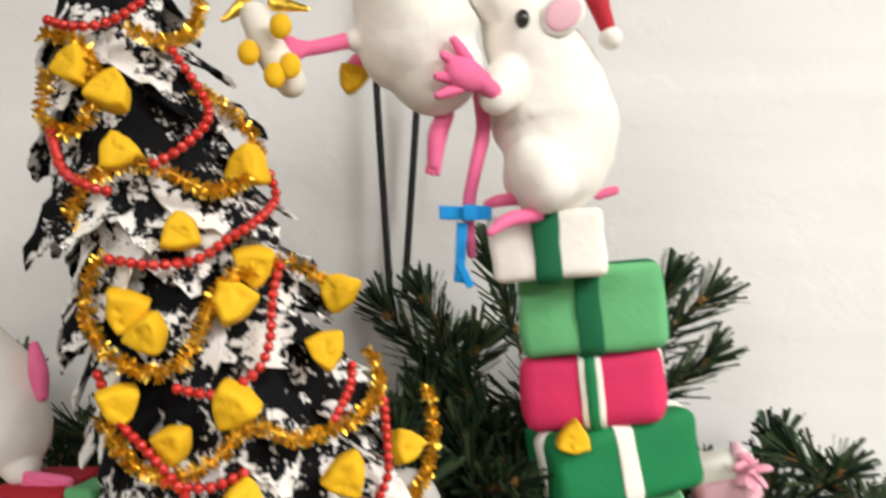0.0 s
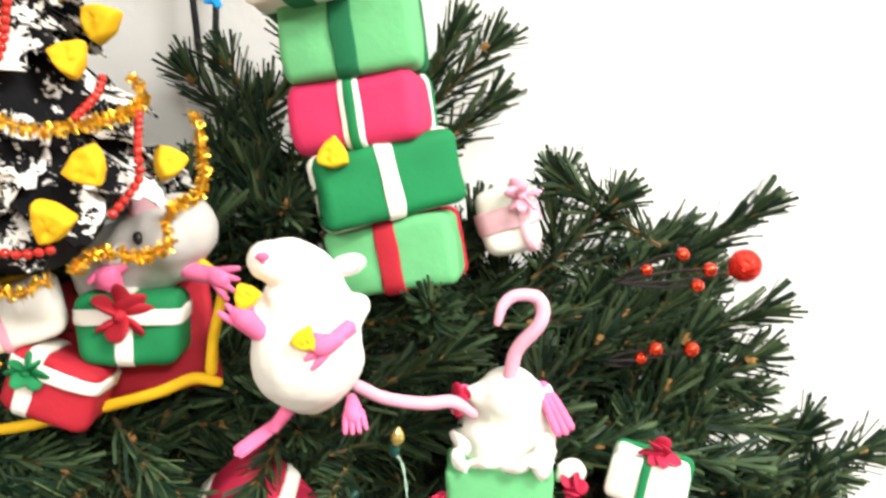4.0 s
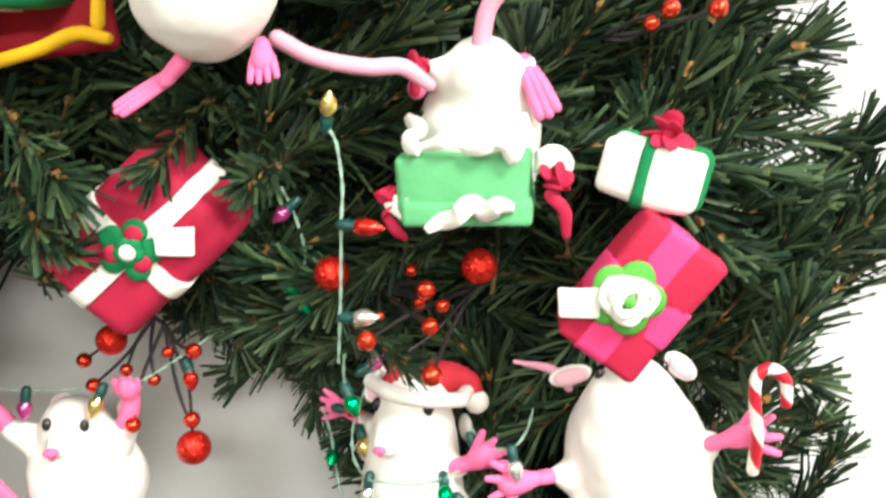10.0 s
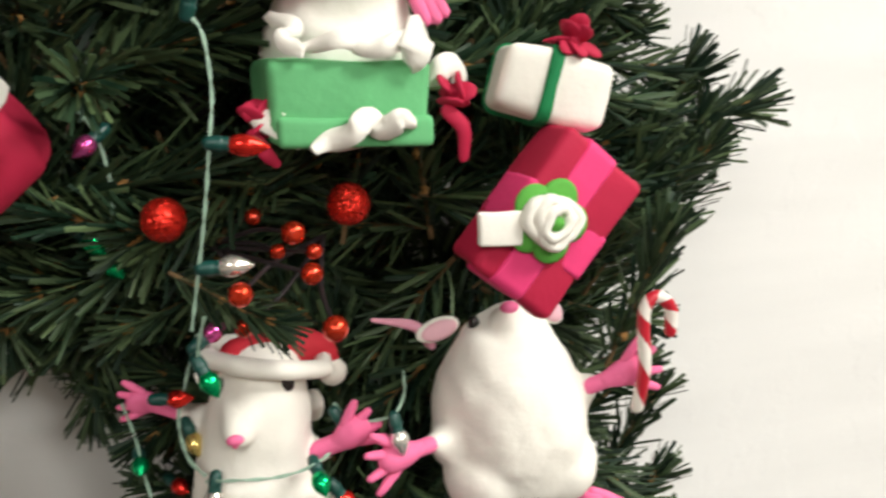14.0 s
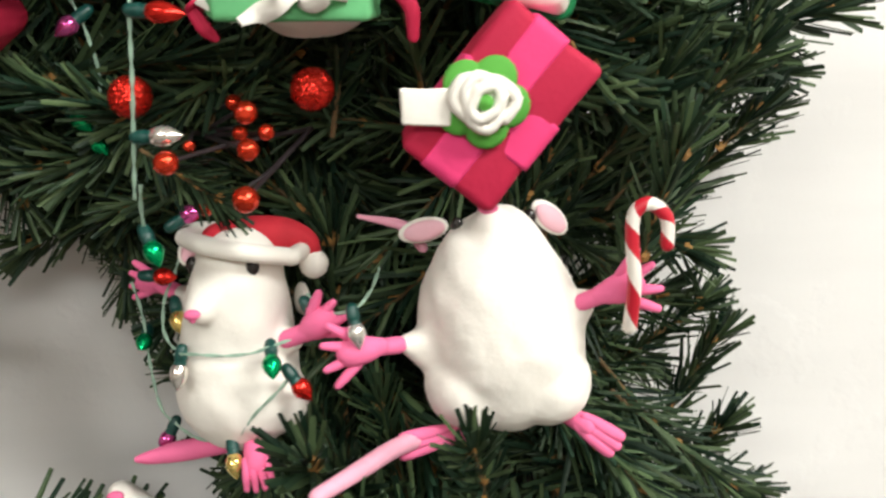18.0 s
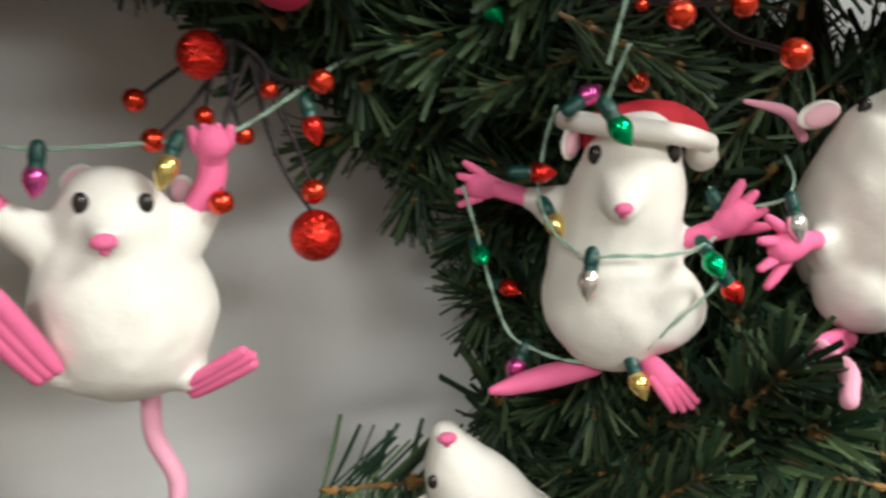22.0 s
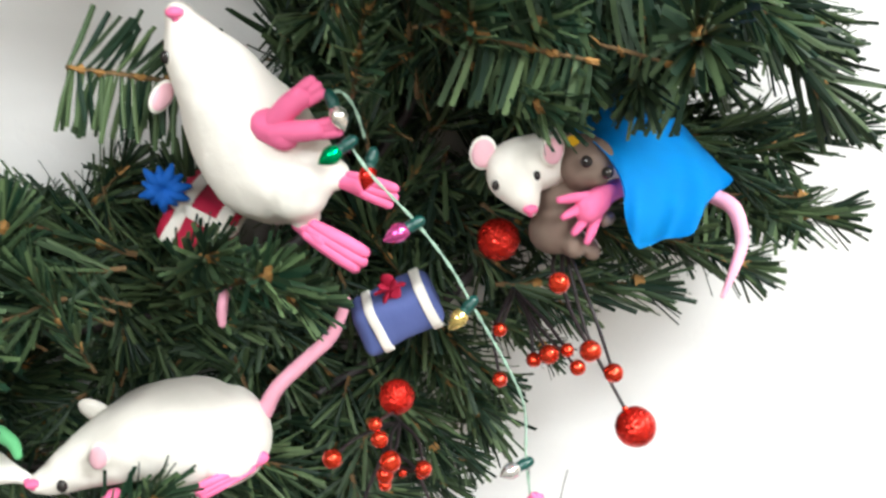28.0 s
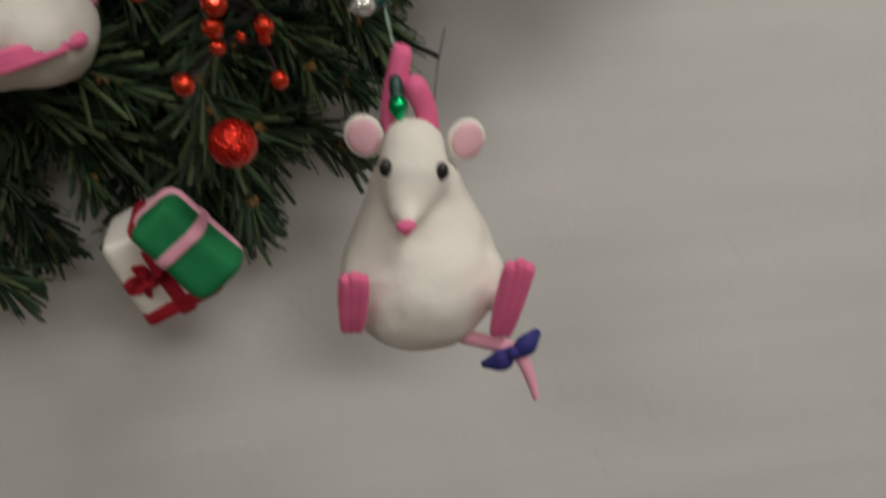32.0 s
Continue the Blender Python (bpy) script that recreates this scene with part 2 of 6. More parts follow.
def wall_mat(name, colour):
    m, nt, b = node_mat(name)
    tc = nt.nodes.new("ShaderNodeTexCoord")
    mp = nt.nodes.new("ShaderNodeMapping")
    mp.inputs["Scale"].default_value = (2.0, 2.0, 14.0)
    nt.links.new(tc.outputs["Object"], mp.inputs[0])
    broad, trowel, grain = [nt.nodes.new("ShaderNodeTexNoise") for _ in range(3)]
    broad.inputs["Scale"].default_value, broad.inputs["Detail"].default_value = 1.6, 5
    trowel.inputs["Scale"].default_value, trowel.inputs["Detail"].default_value = 19, 6
    grain.inputs["Scale"].default_value, grain.inputs["Detail"].default_value = 220, 3
    nt.links.new(mp.outputs[0], broad.inputs["Vector"])
    nt.links.new(tc.outputs["Object"], trowel.inputs["Vector"])
    nt.links.new(tc.outputs["Object"], grain.inputs["Vector"])
    mr = nt.nodes.new("ShaderNodeMapRange")
    mr.inputs[1].default_value, mr.inputs[2].default_value, mr.inputs[3].default_value, mr.inputs[4].default_value = 0.3, 0.7, 0.95, 1.03
    nt.links.new(broad.outputs[0], mr.inputs[0])
    hsv = nt.nodes.new("ShaderNodeHueSaturation")
    hsv.inputs["Color"].default_value = (*colour, 1)
    nt.links.new(mr.outputs[0], hsv.inputs["Value"])
    nt.links.new(hsv.outputs[0], b.inputs["Base Color"])
    b.inputs["Roughness"].default_value = 0.5
    r = nt.nodes.new("ShaderNodeValToRGB")
    r.color_ramp.elements[0].position, r.color_ramp.elements[1].position = 0.52, 0.6
    nt.links.new(trowel.outputs[0], r.inputs[0])
    sm = nt.nodes.new("ShaderNodeMath")
    sm.operation = "MULTIPLY_ADD"
    sm.inputs[1].default_value = 0.3
    nt.links.new(grain.outputs[0], sm.inputs[0])
    nt.links.new(r.outputs[0], sm.inputs[2])
    bp = nt.nodes.new("ShaderNodeBump")
    bp.inputs["Strength"].default_value, bp.inputs["Distance"].default_value = 0.2, 0.0015
    nt.links.new(sm.outputs[0], bp.inputs["Height"])
    nt.links.new(bp.outputs[0], b.inputs["Normal"])
    return m


M["wall"] = wall_mat("white_wall_paint", (0.80, 0.795, 0.785))
# Dark colours for surfaces out of view, to cut light bounced onto the wreath.
M["tan"] = surface("tan_unseen_wall", (0.32, 0.28, 0.23), rough=0.6, scale=5, vary=0.06, bump=0.05)
M["floor"] = surface("dark_unseen_floor", (0.07, 0.06, 0.055), rough=0.5, scale=6, vary=0.15, bump=0.05)
# Glow of the added ceiling panels, out of view.
M["panel"] = node_mat("light_panel")[0]
pb = M["panel"].node_tree.nodes["Principled BSDF"]
pb.inputs["Emission Color"].default_value, pb.inputs["Emission Strength"].default_value = (1.0, 0.96, 0.9, 1), 6.0


# mesh helpers
def smooth(bm):
    for f in bm.faces:
        f.smooth = True
    return bm


def part(name, bm, mats, parent=None, label=""):
    """Links a bmesh as one mesh; without a parent it is a thing with its origin in the middle of its foot."""
    me = bpy.data.meshes.new(name)
    mats = mats if isinstance(mats, (list, tuple)) else [mats]
    for m in mats:
        me.materials.append(M[m])
    ob = new(name, me)
    if parent is None:
        cs = [v.co for v in bm.verts]
        lo = Vector([min(c[i] for c in cs) for i in range(3)])
        hi = Vector([max(c[i] for c in cs) for i in range(3)])
        base = Vector(((lo.x + hi.x) / 2, (lo.y + hi.y) / 2, lo.z))
        bmesh.ops.translate(bm, verts=bm.verts[:], vec=-base)
        ob.location = base
    else:
        bmesh.ops.translate(bm, verts=bm.verts[:], vec=-Vector(origin_of(parent)))
        ob.parent = parent
    bm.to_mesh(me)
    bm.free()
    if label:
        ob["label"] = label
    return ob


def origin_of(ob):
    p = Vector(ob.location)
    while ob.parent:
        ob = ob.parent
        p += Vector(ob.location)
    return p


def thing(name, at, label, category, group=""):
    """An empty at a thing's base, for its parts."""
    ob = new(name)
    ob.empty_display_size = 0.01
    ob.location = at
    return tagged(ob, label, category, group)


def spline(pts, n):
    """Catmull-Rom through control tuples of any width; n steps a span."""
    ps = [np.array(p, float) for p in pts]
    if len(ps) == 1:
        return ps
    ps = [2 * ps[0] - ps[1]] + ps + [2 * ps[-1] - ps[-2]]
    out = []
    for i in range(1, len(ps) - 2):
        a, b, c, d = ps[i - 1:i + 3]
        for k in range(n):
            t = k / n
            out.append(0.5 * (2 * b + (c - a) * t + (2 * a - 5 * b + 4 * c - d) * t * t + (3 * b - a - 3 * c + d) * t ** 3))
    out.append(ps[-2])
    return out


def ball(bm, c, r, mi=0, rot=None, u=14, v=9):
    r = (r, r, r) if isinstance(r, (int, float)) else r
    m = Matrix.Translation(c[:3]) @ (rot.to_4x4() if rot else Matrix.Identity(4)) @ Matrix.Diagonal((*r, 1))
    res = bmesh.ops.create_uvsphere(bm, u_segments=u, v_segments=v, radius=1, matrix=m)
    for f in {f for w in res["verts"] for f in w.link_faces}:
        f.material_index, f.smooth = mi, True


def tube(bm, pts, mi=0, seg=10, n=6, cap=True, flat=1.0, uv=False):
    """A sweep with its own radius at each control point and rounded ends. flat squeezes it along the wall's normal."""
    path = spline(pts, n)
    if cap:
        ends = []
        for e, s in ((path[0], path[0] - path[1]), (path[-1], path[-1] - path[-2])):
            d = s[:3] / (np.linalg.norm(s[:3]) + 1e-9)
            ring = [np.array([*(e[:3] + d * e[3] * math.sin(a)), max(e[3] * math.cos(a), 1e-5)]) for a in ((0.5, 0.95, 1.3, 1.5) if seg < 24 else (0.2, 0.4, 0.6, 0.8, 1.0, 1.17, 1.33, 1.46))]
            ends.append(ring)
        path = ends[0][::-1] + path + ends[1]
    layer = bm.loops.layers.uv.verify() if uv else None
    up, rings = None, []
    for i, p in enumerate(path):
        a, b = path[max(i - 1, 0)][:3], path[min(i + 1, len(path) - 1)][:3]
        d = Vector(b - a)
        d = d.normalized() if d.length > 1e-9 else Vector((0, 0, 1))
        if up is None:
            up = Vector((0, 1, 0)) if abs(d.y) < 0.9 else Vector((1, 0, 0))
        up = (up - d * up.dot(d)).normalized()
        side = d.cross(up)
        rings.append([bm.verts.new(Vector(p[:3]) + (up * math.cos(k * math.tau / seg) * flat + side * math.sin(k * math.tau / seg)) * p[3]) for k in range(seg)])
    for i in range(len(rings) - 1):
        for k in range(seg):
            f = bm.faces.new((rings[i][k], rings[i][(k + 1) % seg], rings[i + 1][(k + 1) % seg], rings[i + 1][k]))
            f.smooth, f.material_index = True, mi
            if uv:
                for lp, (uu, vv) in zip(f.loops, ((k, i), (k + 1, i), (k + 1, i + 1), (k, i + 1))):
                    lp[layer].uv = (uu / seg, vv / (len(rings) - 1))
    for ring, flip in ((rings[0], True), (rings[-1], False)):
        f = bm.faces.new(ring[::-1] if flip else ring)
        f.smooth, f.material_index = True, mi


def rotation(rx, ry, rz):
    return Euler([radians(a) for a in (rx, ry, rz)]).to_matrix()


def soft_box(bm, c, size, rot, mi=0, bevel=0.004, wob=0.0012, cuts=3, seed=0):
    """A hand-shaped box: rounded edges, faces a little uneven."""
    half = [s / 2 for s in size]
    bev = min(bevel, min(half) * 0.98)
    ticks = []
    for h in half:
        inner = h - bev
        ticks.append([-h, -h + bev * 0.25, -h + bev * 0.6] + [-inner + 2 * inner * k / (cuts + 1) for k in range(cuts + 2)] + [h - bev * 0.6, h - bev * 0.25, h])
    made = {}

    def vert(p):
        key = tuple(round(x, 6) for x in p)
        if key not in made:
            core = V3(max(-(h - bev), min(h - bev, x)) for x, h in zip(p, half))
            d = Vector(p) - core
            q = core + (d.normalized() * bev if d.length > 1e-9 else d)
            q += noise.noise_vector((q + Vector((seed * 3.1, seed, 0))) * 38) * wob * 2
            made[key] = bm.verts.new(rot @ q + Vector(c[:3]))
        return made[key]

    for ax in range(3):
        u, w = (ax + 1) % 3, (ax + 2) % 3
        for sign in (-1, 1):
            for a0, a1 in zip(ticks[u], ticks[u][1:]):
                for b0, b1 in zip(ticks[w], ticks[w][1:]):
                    quad = []
                    for a, b in ((a0, b0), (a1, b0), (a1, b1), (a0, b1)):
                        p = [0, 0, 0]
                        p[ax], p[u], p[w] = sign * half[ax], a, b
                        quad.append(vert(p))
                    if len(set(quad)) == 4:
                        f = bm.faces.new(quad if sign > 0 else quad[::-1])
                        f.smooth, f.material_index = True, mi


def V3(it):
    return Vector(list(it))


def blended(chains, balls=(), voxel=0.0022, passes=7):
    """Melts overlapping chains and balls of clay into one skin."""
    bm = bmesh.new()
    for ch in chains:
        tube(bm, [(*c[:3], c[3] * 1.05) for c in ch], 0, 40, 8)
    for b in balls:
        ball(bm, b[:3], b[3] * 1.05, 0, None, 32, 20)
    me = bpy.data.meshes.new("lump")
    bm.to_mesh(me)
    bm.free()
    ob = bpy.data.objects.new("lump", me)
    scene.collection.objects.link(ob)
    mod = ob.modifiers.new("melt", "REMESH")
    mod.mode, mod.voxel_size, mod.use_smooth_shade = "VOXEL", voxel, True
    sm = ob.modifiers.new("ease", "SMOOTH")
    sm.iterations, sm.factor = passes, 0.5
    bpy.context.view_layer.update()
    out = bpy.data.meshes.new_from_object(ob.evaluated_get(bpy.context.evaluated_depsgraph_get()))
    res = bmesh.new()
    res.from_mesh(out)
    bpy.data.objects.remove(ob)
    bpy.data.meshes.remove(me)
    bpy.data.meshes.remove(out)
    for v in res.verts:
        v.co += v.normal * (noise.noise(v.co * 42) * 0.0016 + noise.noise(v.co * 21 + Vector((3.1, 0.7, 5.3))) * 0.0022 + noise.noise(v.co * 75 + Vector((1.3, 4.1, 0.2))) * 0.0007 + noise.noise(v.co * 150) * 0.0003)
    return smooth(res)


# the setting
def slab(name, lo, hi, mat):
    bm = bmesh.new()
    bmesh.ops.create_cube(bm, size=1, matrix=Matrix.Translation([(a + b) / 2 for a, b in zip(lo, hi)]) @ Matrix.Diagonal([b - a for a, b in zip(lo, hi)] + [1]))
    return tagged(part(name, bm, mat), kind="structure")


slab("wall_north", (-2.6, WALL_Y, 0), (2.6, WALL_Y + 0.12, 2.7), "wall")
# Unseen room shell; tan walls and dark floor keep bounced light low.
slab("wall_south", (-2.6, -3.62, 0), (2.6, -3.5, 2.7), "tan")
slab("wall_west", (-2.72, -3.62, 0), (-2.6, WALL_Y + 0.12, 2.7), "tan")
slab("wall_east", (2.6, -3.62, 0), (2.72, WALL_Y + 0.12, 2.7), "tan")
slab("floor", (-2.72, -3.62, -0.1), (2.72, WALL_Y + 0.12, 0), "floor")
slab("ceiling", (-2.72, -3.62, 2.7), (2.72, WALL_Y + 0.12, 2.8), "wall")
# Fixtures modelled round the added lights; no ceiling lamp is in view.
for px, py, watts in PANELS:
    lamp = thing("unseen_ceiling_light", (px, py, 2.67), "unseen flat white glowing panel lamp, assumed on the ceiling", "lamp", "ceiling lights")
    bm = bmesh.new()
    bmesh.ops.create_cube(bm, size=1, matrix=Matrix.Translation((px, py, 2.685)) @ Matrix.Diagonal((1.24, 0.64, 0.03, 1)))
    part("lamp_frame", bm, "wall", lamp)
    bm = bmesh.new()
    bmesh.ops.create_cube(bm, size=1, matrix=Matrix.Translation((px, py, 2.669)) @ Matrix.Diagonal((1.16, 0.56, 0.006, 1)))
    part("diffuser", bm, "panel", lamp)

# clay figures and gifts
from mathutils.bvhtree import BVHTree

V = Vector


def digits(bm, wrist, tip, width, n=4, fan=0.5, mi=1, thick=None, normal=(0, -1, 0)):
    """A clay paw: a flat palm and n fingers fanned in the plane square to normal."""
    a, b = V(wrist[:3]), V(tip[:3])
    d = b - a
    ln = d.length
    d.normalize()
    nn = V(normal)
    s = d.cross(nn).normalized()
    thick = thick or width * 0.30
    if n == 3:
        for k in range(n):
            u = k - 1
            p0, p1 = a + s * u * width * 0.18, b + s * u * width * (0.23 + 0.25 * fan)
            fr = width * 0.185
            tube(bm, [(*p0, fr * 0.8), (*p0.lerp(p1, 0.3), fr * 1.05), (*p0.lerp(p1, 0.75), fr * 1.1), (*(p1 - d * ln * 0.05 * abs(u)), fr * 0.95)], mi, 10, 3)
        return
    fr = width / n * 0.5
    cut = 0.45
    palm = [(*(a), width * 0.24), (*(a + d * ln * 0.22), width * 0.34), (*(a + d * ln * cut), width * 0.37)]
    tube(bm, palm, mi, 12, 4, flat=min(1.0, thick / (width * 0.4)))
    for k in range(n):
        u = (k - (n - 1) / 2) / max((n - 1) / 2, 1)
        p0 = a + d * ln * (cut - 0.08) + s * u * width * 0.30
        dd = (d + s * u * fan).normalized()
        le = ln * (0.56 - 0.07 * abs(u))
        tube(bm, [(*p0, fr), (*(p0 + dd * le * 0.6), fr * 1.0), (*(p0 + dd * le), fr * 0.75)], mi, 8, 3)


def ear(bm, c, r, turn=(0, 0, 0), rim=0, inner=2, squash=0.8):
    rot = rotation(*turn)
    ball(bm, c, (r * squash, r * 0.22, r), rim, rot)
    ball(bm, V(c[:3]) + rot @ V((0, -r * 0.14, 0)), (r * squash * 0.82, r * 0.16, r * 0.82), inner, rot)


def mouse(label, chains, balls=(), pink=(), pale=(), paws=(), ears=(), eyes=(), nose=None, white="white", group="clay mice"):
    """One clay mouse as one mesh: a melted body, then limbs, ears, eyes and nose."""
    bm = blended(chains, balls)
    skin = BVHTree.FromBMesh(bm)
    for ch in pink:
        tube(bm, ch, 1, 12, 5)
    for ch in pale:
        tube(bm, ch, 3, 12, 6)
    for p in paws:
        digits(bm, *p)
    for e in ears:
        ear(bm, *e)
    for c, r in eyes:
        at, nrm = skin.find_nearest(V(c[:3]))[:2]
        ball(bm, at + nrm * r * 0.1, (r * 0.92, r * 0.92, r * 1.22), 4, None, 12, 8)
    if nose:
        c, r = nose
        at, nrm = skin.find_nearest(V(c[:3]))[:2]
        c = at + nrm * r * 0.15
        ball(bm, c, (r, r * 0.7, r * 0.62), 1)
        ball(bm, V(c) + V((0, 0.0005, -r * 0.55)), (r * 0.42, r * 0.45, r * 0.5), 1)
    return tagged(part("mouse_figurine", bm, [white, "pink", "ear", "pale", "black"]), label, "figurine", group)


def band(bm, c, size, rot, axis, width, offset=0.0, lift=0.0014, bevel=0.005, seed=0):
    """A hand-cut ribbon strip wound round a box with rounded corners, square to the given axis."""
    p, q = (axis + 1) % 3, (axis + 2) % 3
    hp, hq = size[p] / 2, size[q] / 2
    rad = min(bevel, min(size) * 0.49)
    line = []
    for k, (sp, sq) in enumerate(((1, 1), (-1, 1), (-1, -1), (1, -1))):
        for i in range(6):
            a = (k + i / 5) * math.pi / 2
            line.append((sp * (hp - rad), sq * (hq - rad), math.cos(a), math.sin(a)))
        nxt = ((-1, 1), (-1, -1), (1, -1), (1, 1))[k]
        a = (k + 1) * math.pi / 2
        for u in (0.25, 0.5, 0.75):
            line.append(((sp + (nxt[0] - sp) * u) * (hp - rad), (sq + (nxt[1] - sq) * u) * (hq - rad), math.cos(a), math.sin(a)))
    rings = []
    for side, lip in ((-1, -0.0012), (-1, lift * 0.75), (-0.82, lift), (0.82, lift), (1, lift * 0.75), (1, -0.0012)):
        ring = []
        for x, y, dx, dy in line:
            v = [0.0, 0.0, 0.0]
            v[p], v[q] = x + dx * (rad + lip), y + dy * (rad + lip)
            v[axis] = offset + side * width / 2
            v[axis] += noise.noise(V(v) * 60 + V((seed * 1.3, 0, side * 2))) * min(0.0012, width * 0.12)
            ring.append(bm.verts.new(V(c[:3]) + rot @ V(v)))
        rings.append(ring)
    n = len(line)
    for r0, r1 in zip(rings, rings[1:]):
        for k in range(n):
            bm.faces.new((r0[k], r0[(k + 1) % n], r1[(k + 1) % n], r1[k])).smooth = True
    bmesh.ops.recalc_face_normals(bm, faces=bm.faces[:])


def bow_on(parent, c, rot, r, n, mat, tilt=0.55, fat=0.34):
    """A bow: a knot with clay petals round it."""
    bm = bmesh.new()
    ball(bm, V(c[:3]) + rot @ V((0, -r * 0.3, 0)), r * 0.24, 0, None, 10, 7)
    knot = part("bow", bm, mat, parent)
    rd = random.Random(int(r * 1e5) + n)
    for k in range(n):
        a = k * math.tau / n + rd.uniform(-0.25, 0.25)
        lift = tilt + (0.35 if k % 2 else -0.2) + rd.uniform(-0.2, 0.2)
        d = V((math.cos(a) * math.cos(lift), -math.sin(lift), math.sin(a) * math.cos(lift)))
        q = d.to_track_quat("Z", "Y").to_matrix() @ Matrix.Rotation(rd.uniform(-0.8, 0.8), 3, "Z")
        bm = bmesh.new()
        ball(bm, (0, 0, 0), (r * fat * rd.uniform(0.95, 1.3), r * fat * 0.36, r * 0.55 * rd.uniform(0.85, 1.1)), 0, None, 12, 8)
        for v in bm.verts:
            v.co.y += 0.6 * v.co.x ** 2 / r
            v.co = V(c[:3]) + rot @ (d * r * 0.55) + rot @ q @ v.co
        part("petal", bm, mat, knot)


def gift(label, c, size, turn, body, bands=(), bow=None, bevel=0.005, group="clay gifts", seed=1, extra=()):
    """A clay gift box: body, ribbons, bow. bands: (axis, width, offset, material[, lift]); bow: (place in the box, radius, petals, material)."""
    rot = rotation(*turn)
    box = thing("gift_box", V(c[:3]) + rot @ V((0, 0, 0)) - V((0, 0, size[2] / 2)), label, "gift", group)
    bm = bmesh.new()
    soft_box(bm, c, size, rot, 0, bevel, 0.0012, 3, seed)
    part("box_body", bm, body, box)
    for b in bands:
        bm = bmesh.new()
        band(bm, c, size, rot, b[0], b[1], b[2], b[4] if len(b) > 4 else 0.0014, bevel, seed)
        part("ribbon", bm, b[3], box)
    if bow:
        bow_on(box, V(c[:3]) + rot @ V(bow[0]), rot, bow[1], bow[2], bow[3], *(bow[4:]))
    for name, mat, fn in extra:
        bm = bmesh.new()
        fn(bm, V(c[:3]), rot)
        part(name, bm, mat, box)
    return box


def cheese(c, r, turn, seed=0, flat=0.55):
    """A rounded wedge of yellow clay with pricked holes."""
    rot = rotation(*turn)
    bm = bmesh.new()
    rd = random.Random(seed)
    seg, lean = 30, rd.uniform(-0.15, 0.15)
    tri = [V((-0.72 + lean, 0.5)), V((0.72 + lean, 0.55)), V((0.0, -0.72))]
    line = []
    for k in range(seg):
        e, u = divmod(k * 3 / seg, 1)
        line.append(tri[int(e)].lerp(tri[(int(e) + 1) % 3], u))
    for _ in range(2):
        line = [(line[k - 1] + line[k] * 2 + line[(k + 1) % seg]) / 4 for k in range(seg)]
    line = [p * 0.74 + p.normalized() * 0.36 for p in line]
    holes = [V((rd.uniform(-0.4, 0.4), rd.uniform(-0.35, 0.4))) for _ in range(5)]
    rings = []
    for sc, y in ((0.5, flat), (0.86, flat * 0.93), (1.0, flat * 0.6), (1.02, 0.0), (1.0, -flat * 0.6), (0.93, -flat * 0.88), (0.82, -flat), (0.66, -flat * 1.03), (0.5, -flat * 1.04), (0.34, -flat * 1.05), (0.17, -flat * 1.05)):
        ring = []
        for p in line:
            q = V((p.x * sc, y, p.y * sc))
            if y < -flat * 0.9:
                for h in holes:
                    k = math.hypot(q.x - h.x, q.z - h.y) / 0.13
                    if k < 1:
                        q.y += (1 - k * k) * 0.09
            q += noise.noise_vector(q * 2.2 + V((seed * 1.7, 0, 0))) * 0.07
            ring.append(bm.verts.new(rot @ (q * r) + V(c[:3])))
        rings.append(ring)
    for a, b in zip(rings, rings[1:]):
        for k in range(seg):
            bm.faces.new((a[k], b[k], b[(k + 1) % seg], a[(k + 1) % seg]))
    bm.faces.new(rings[0])
    bm.faces.new(rings[-1][::-1])
    bmesh.ops.recalc_face_normals(bm, faces=bm.faces[:])
    smooth(bm)
    return tagged(part("cheese_wedge", bm, "yellow"), "small yellow clay cheese wedge with pricked holes", "cheese", "cheese wedges")


def candy_cane(pts, label):
    bm = bmesh.new()
    tube(bm, pts, 0, 12, 8, uv=True)
    return tagged(part("candy_cane", bm, "candy"), label, "candy cane", "candy canes")


def ruffle(pts, width):
    """A crimped frill of thin white clay along a path: a strip whose free edge waves in and out."""
    rd = random.Random(len(pts) + int(width * 1e4))
    path = resampled(pts, 0.0011)
    bm = bmesh.new()
    rings, ph, last = [], rd.uniform(0, 6), None
    for i, p in enumerate(path):
        ph += 0.0011 / width * rd.uniform(2.2, 4.2)
        taper = 0.35 + 0.65 * min(1.0, 5.0 * min(i + 0.5, len(path) - i - 0.5) / len(path))
        d = (path[min(i + 1, len(path) - 1)] - path[max(i - 1, 0)]).normalized()
        up = d.cross(V((0, 1, 0))).normalized()
        if (up.dot(last) if last else up.z) < 0:
            up = -up
        last = up
        wave = math.sin(ph)
        ring = []
        for v, t in ((-0.55, 0.0012), (0.0, 0.0014), (0.55, 0.0012)):
            q = p + up * width * taper * (v + 0.3 * math.cos(ph * 0.7) * abs(v)) + V((0, -1, 0)) * width * (0.42 * wave * (abs(v) + 0.25)) + d * width * 0.3 * math.cos(ph) * v
            ring.append((q + V((0, -t, 0)), q + V((0, t, 0))))
        rings.append([bm.verts.new(x) for x in (ring[0][0], ring[1][0], ring[2][0], ring[2][1], ring[1][1], ring[0][1])])
    for r0, r1 in zip(rings, rings[1:]):
        for k in range(6):
            bm.faces.new((r0[k], r0[(k + 1) % 6], r1[(k + 1) % 6], r1[k])).smooth = True
    bm.faces.new(rings[0])
    bm.faces.new(rings[-1])
    bmesh.ops.recalc_face_normals(bm, faces=bm.faces[:])
    return bm


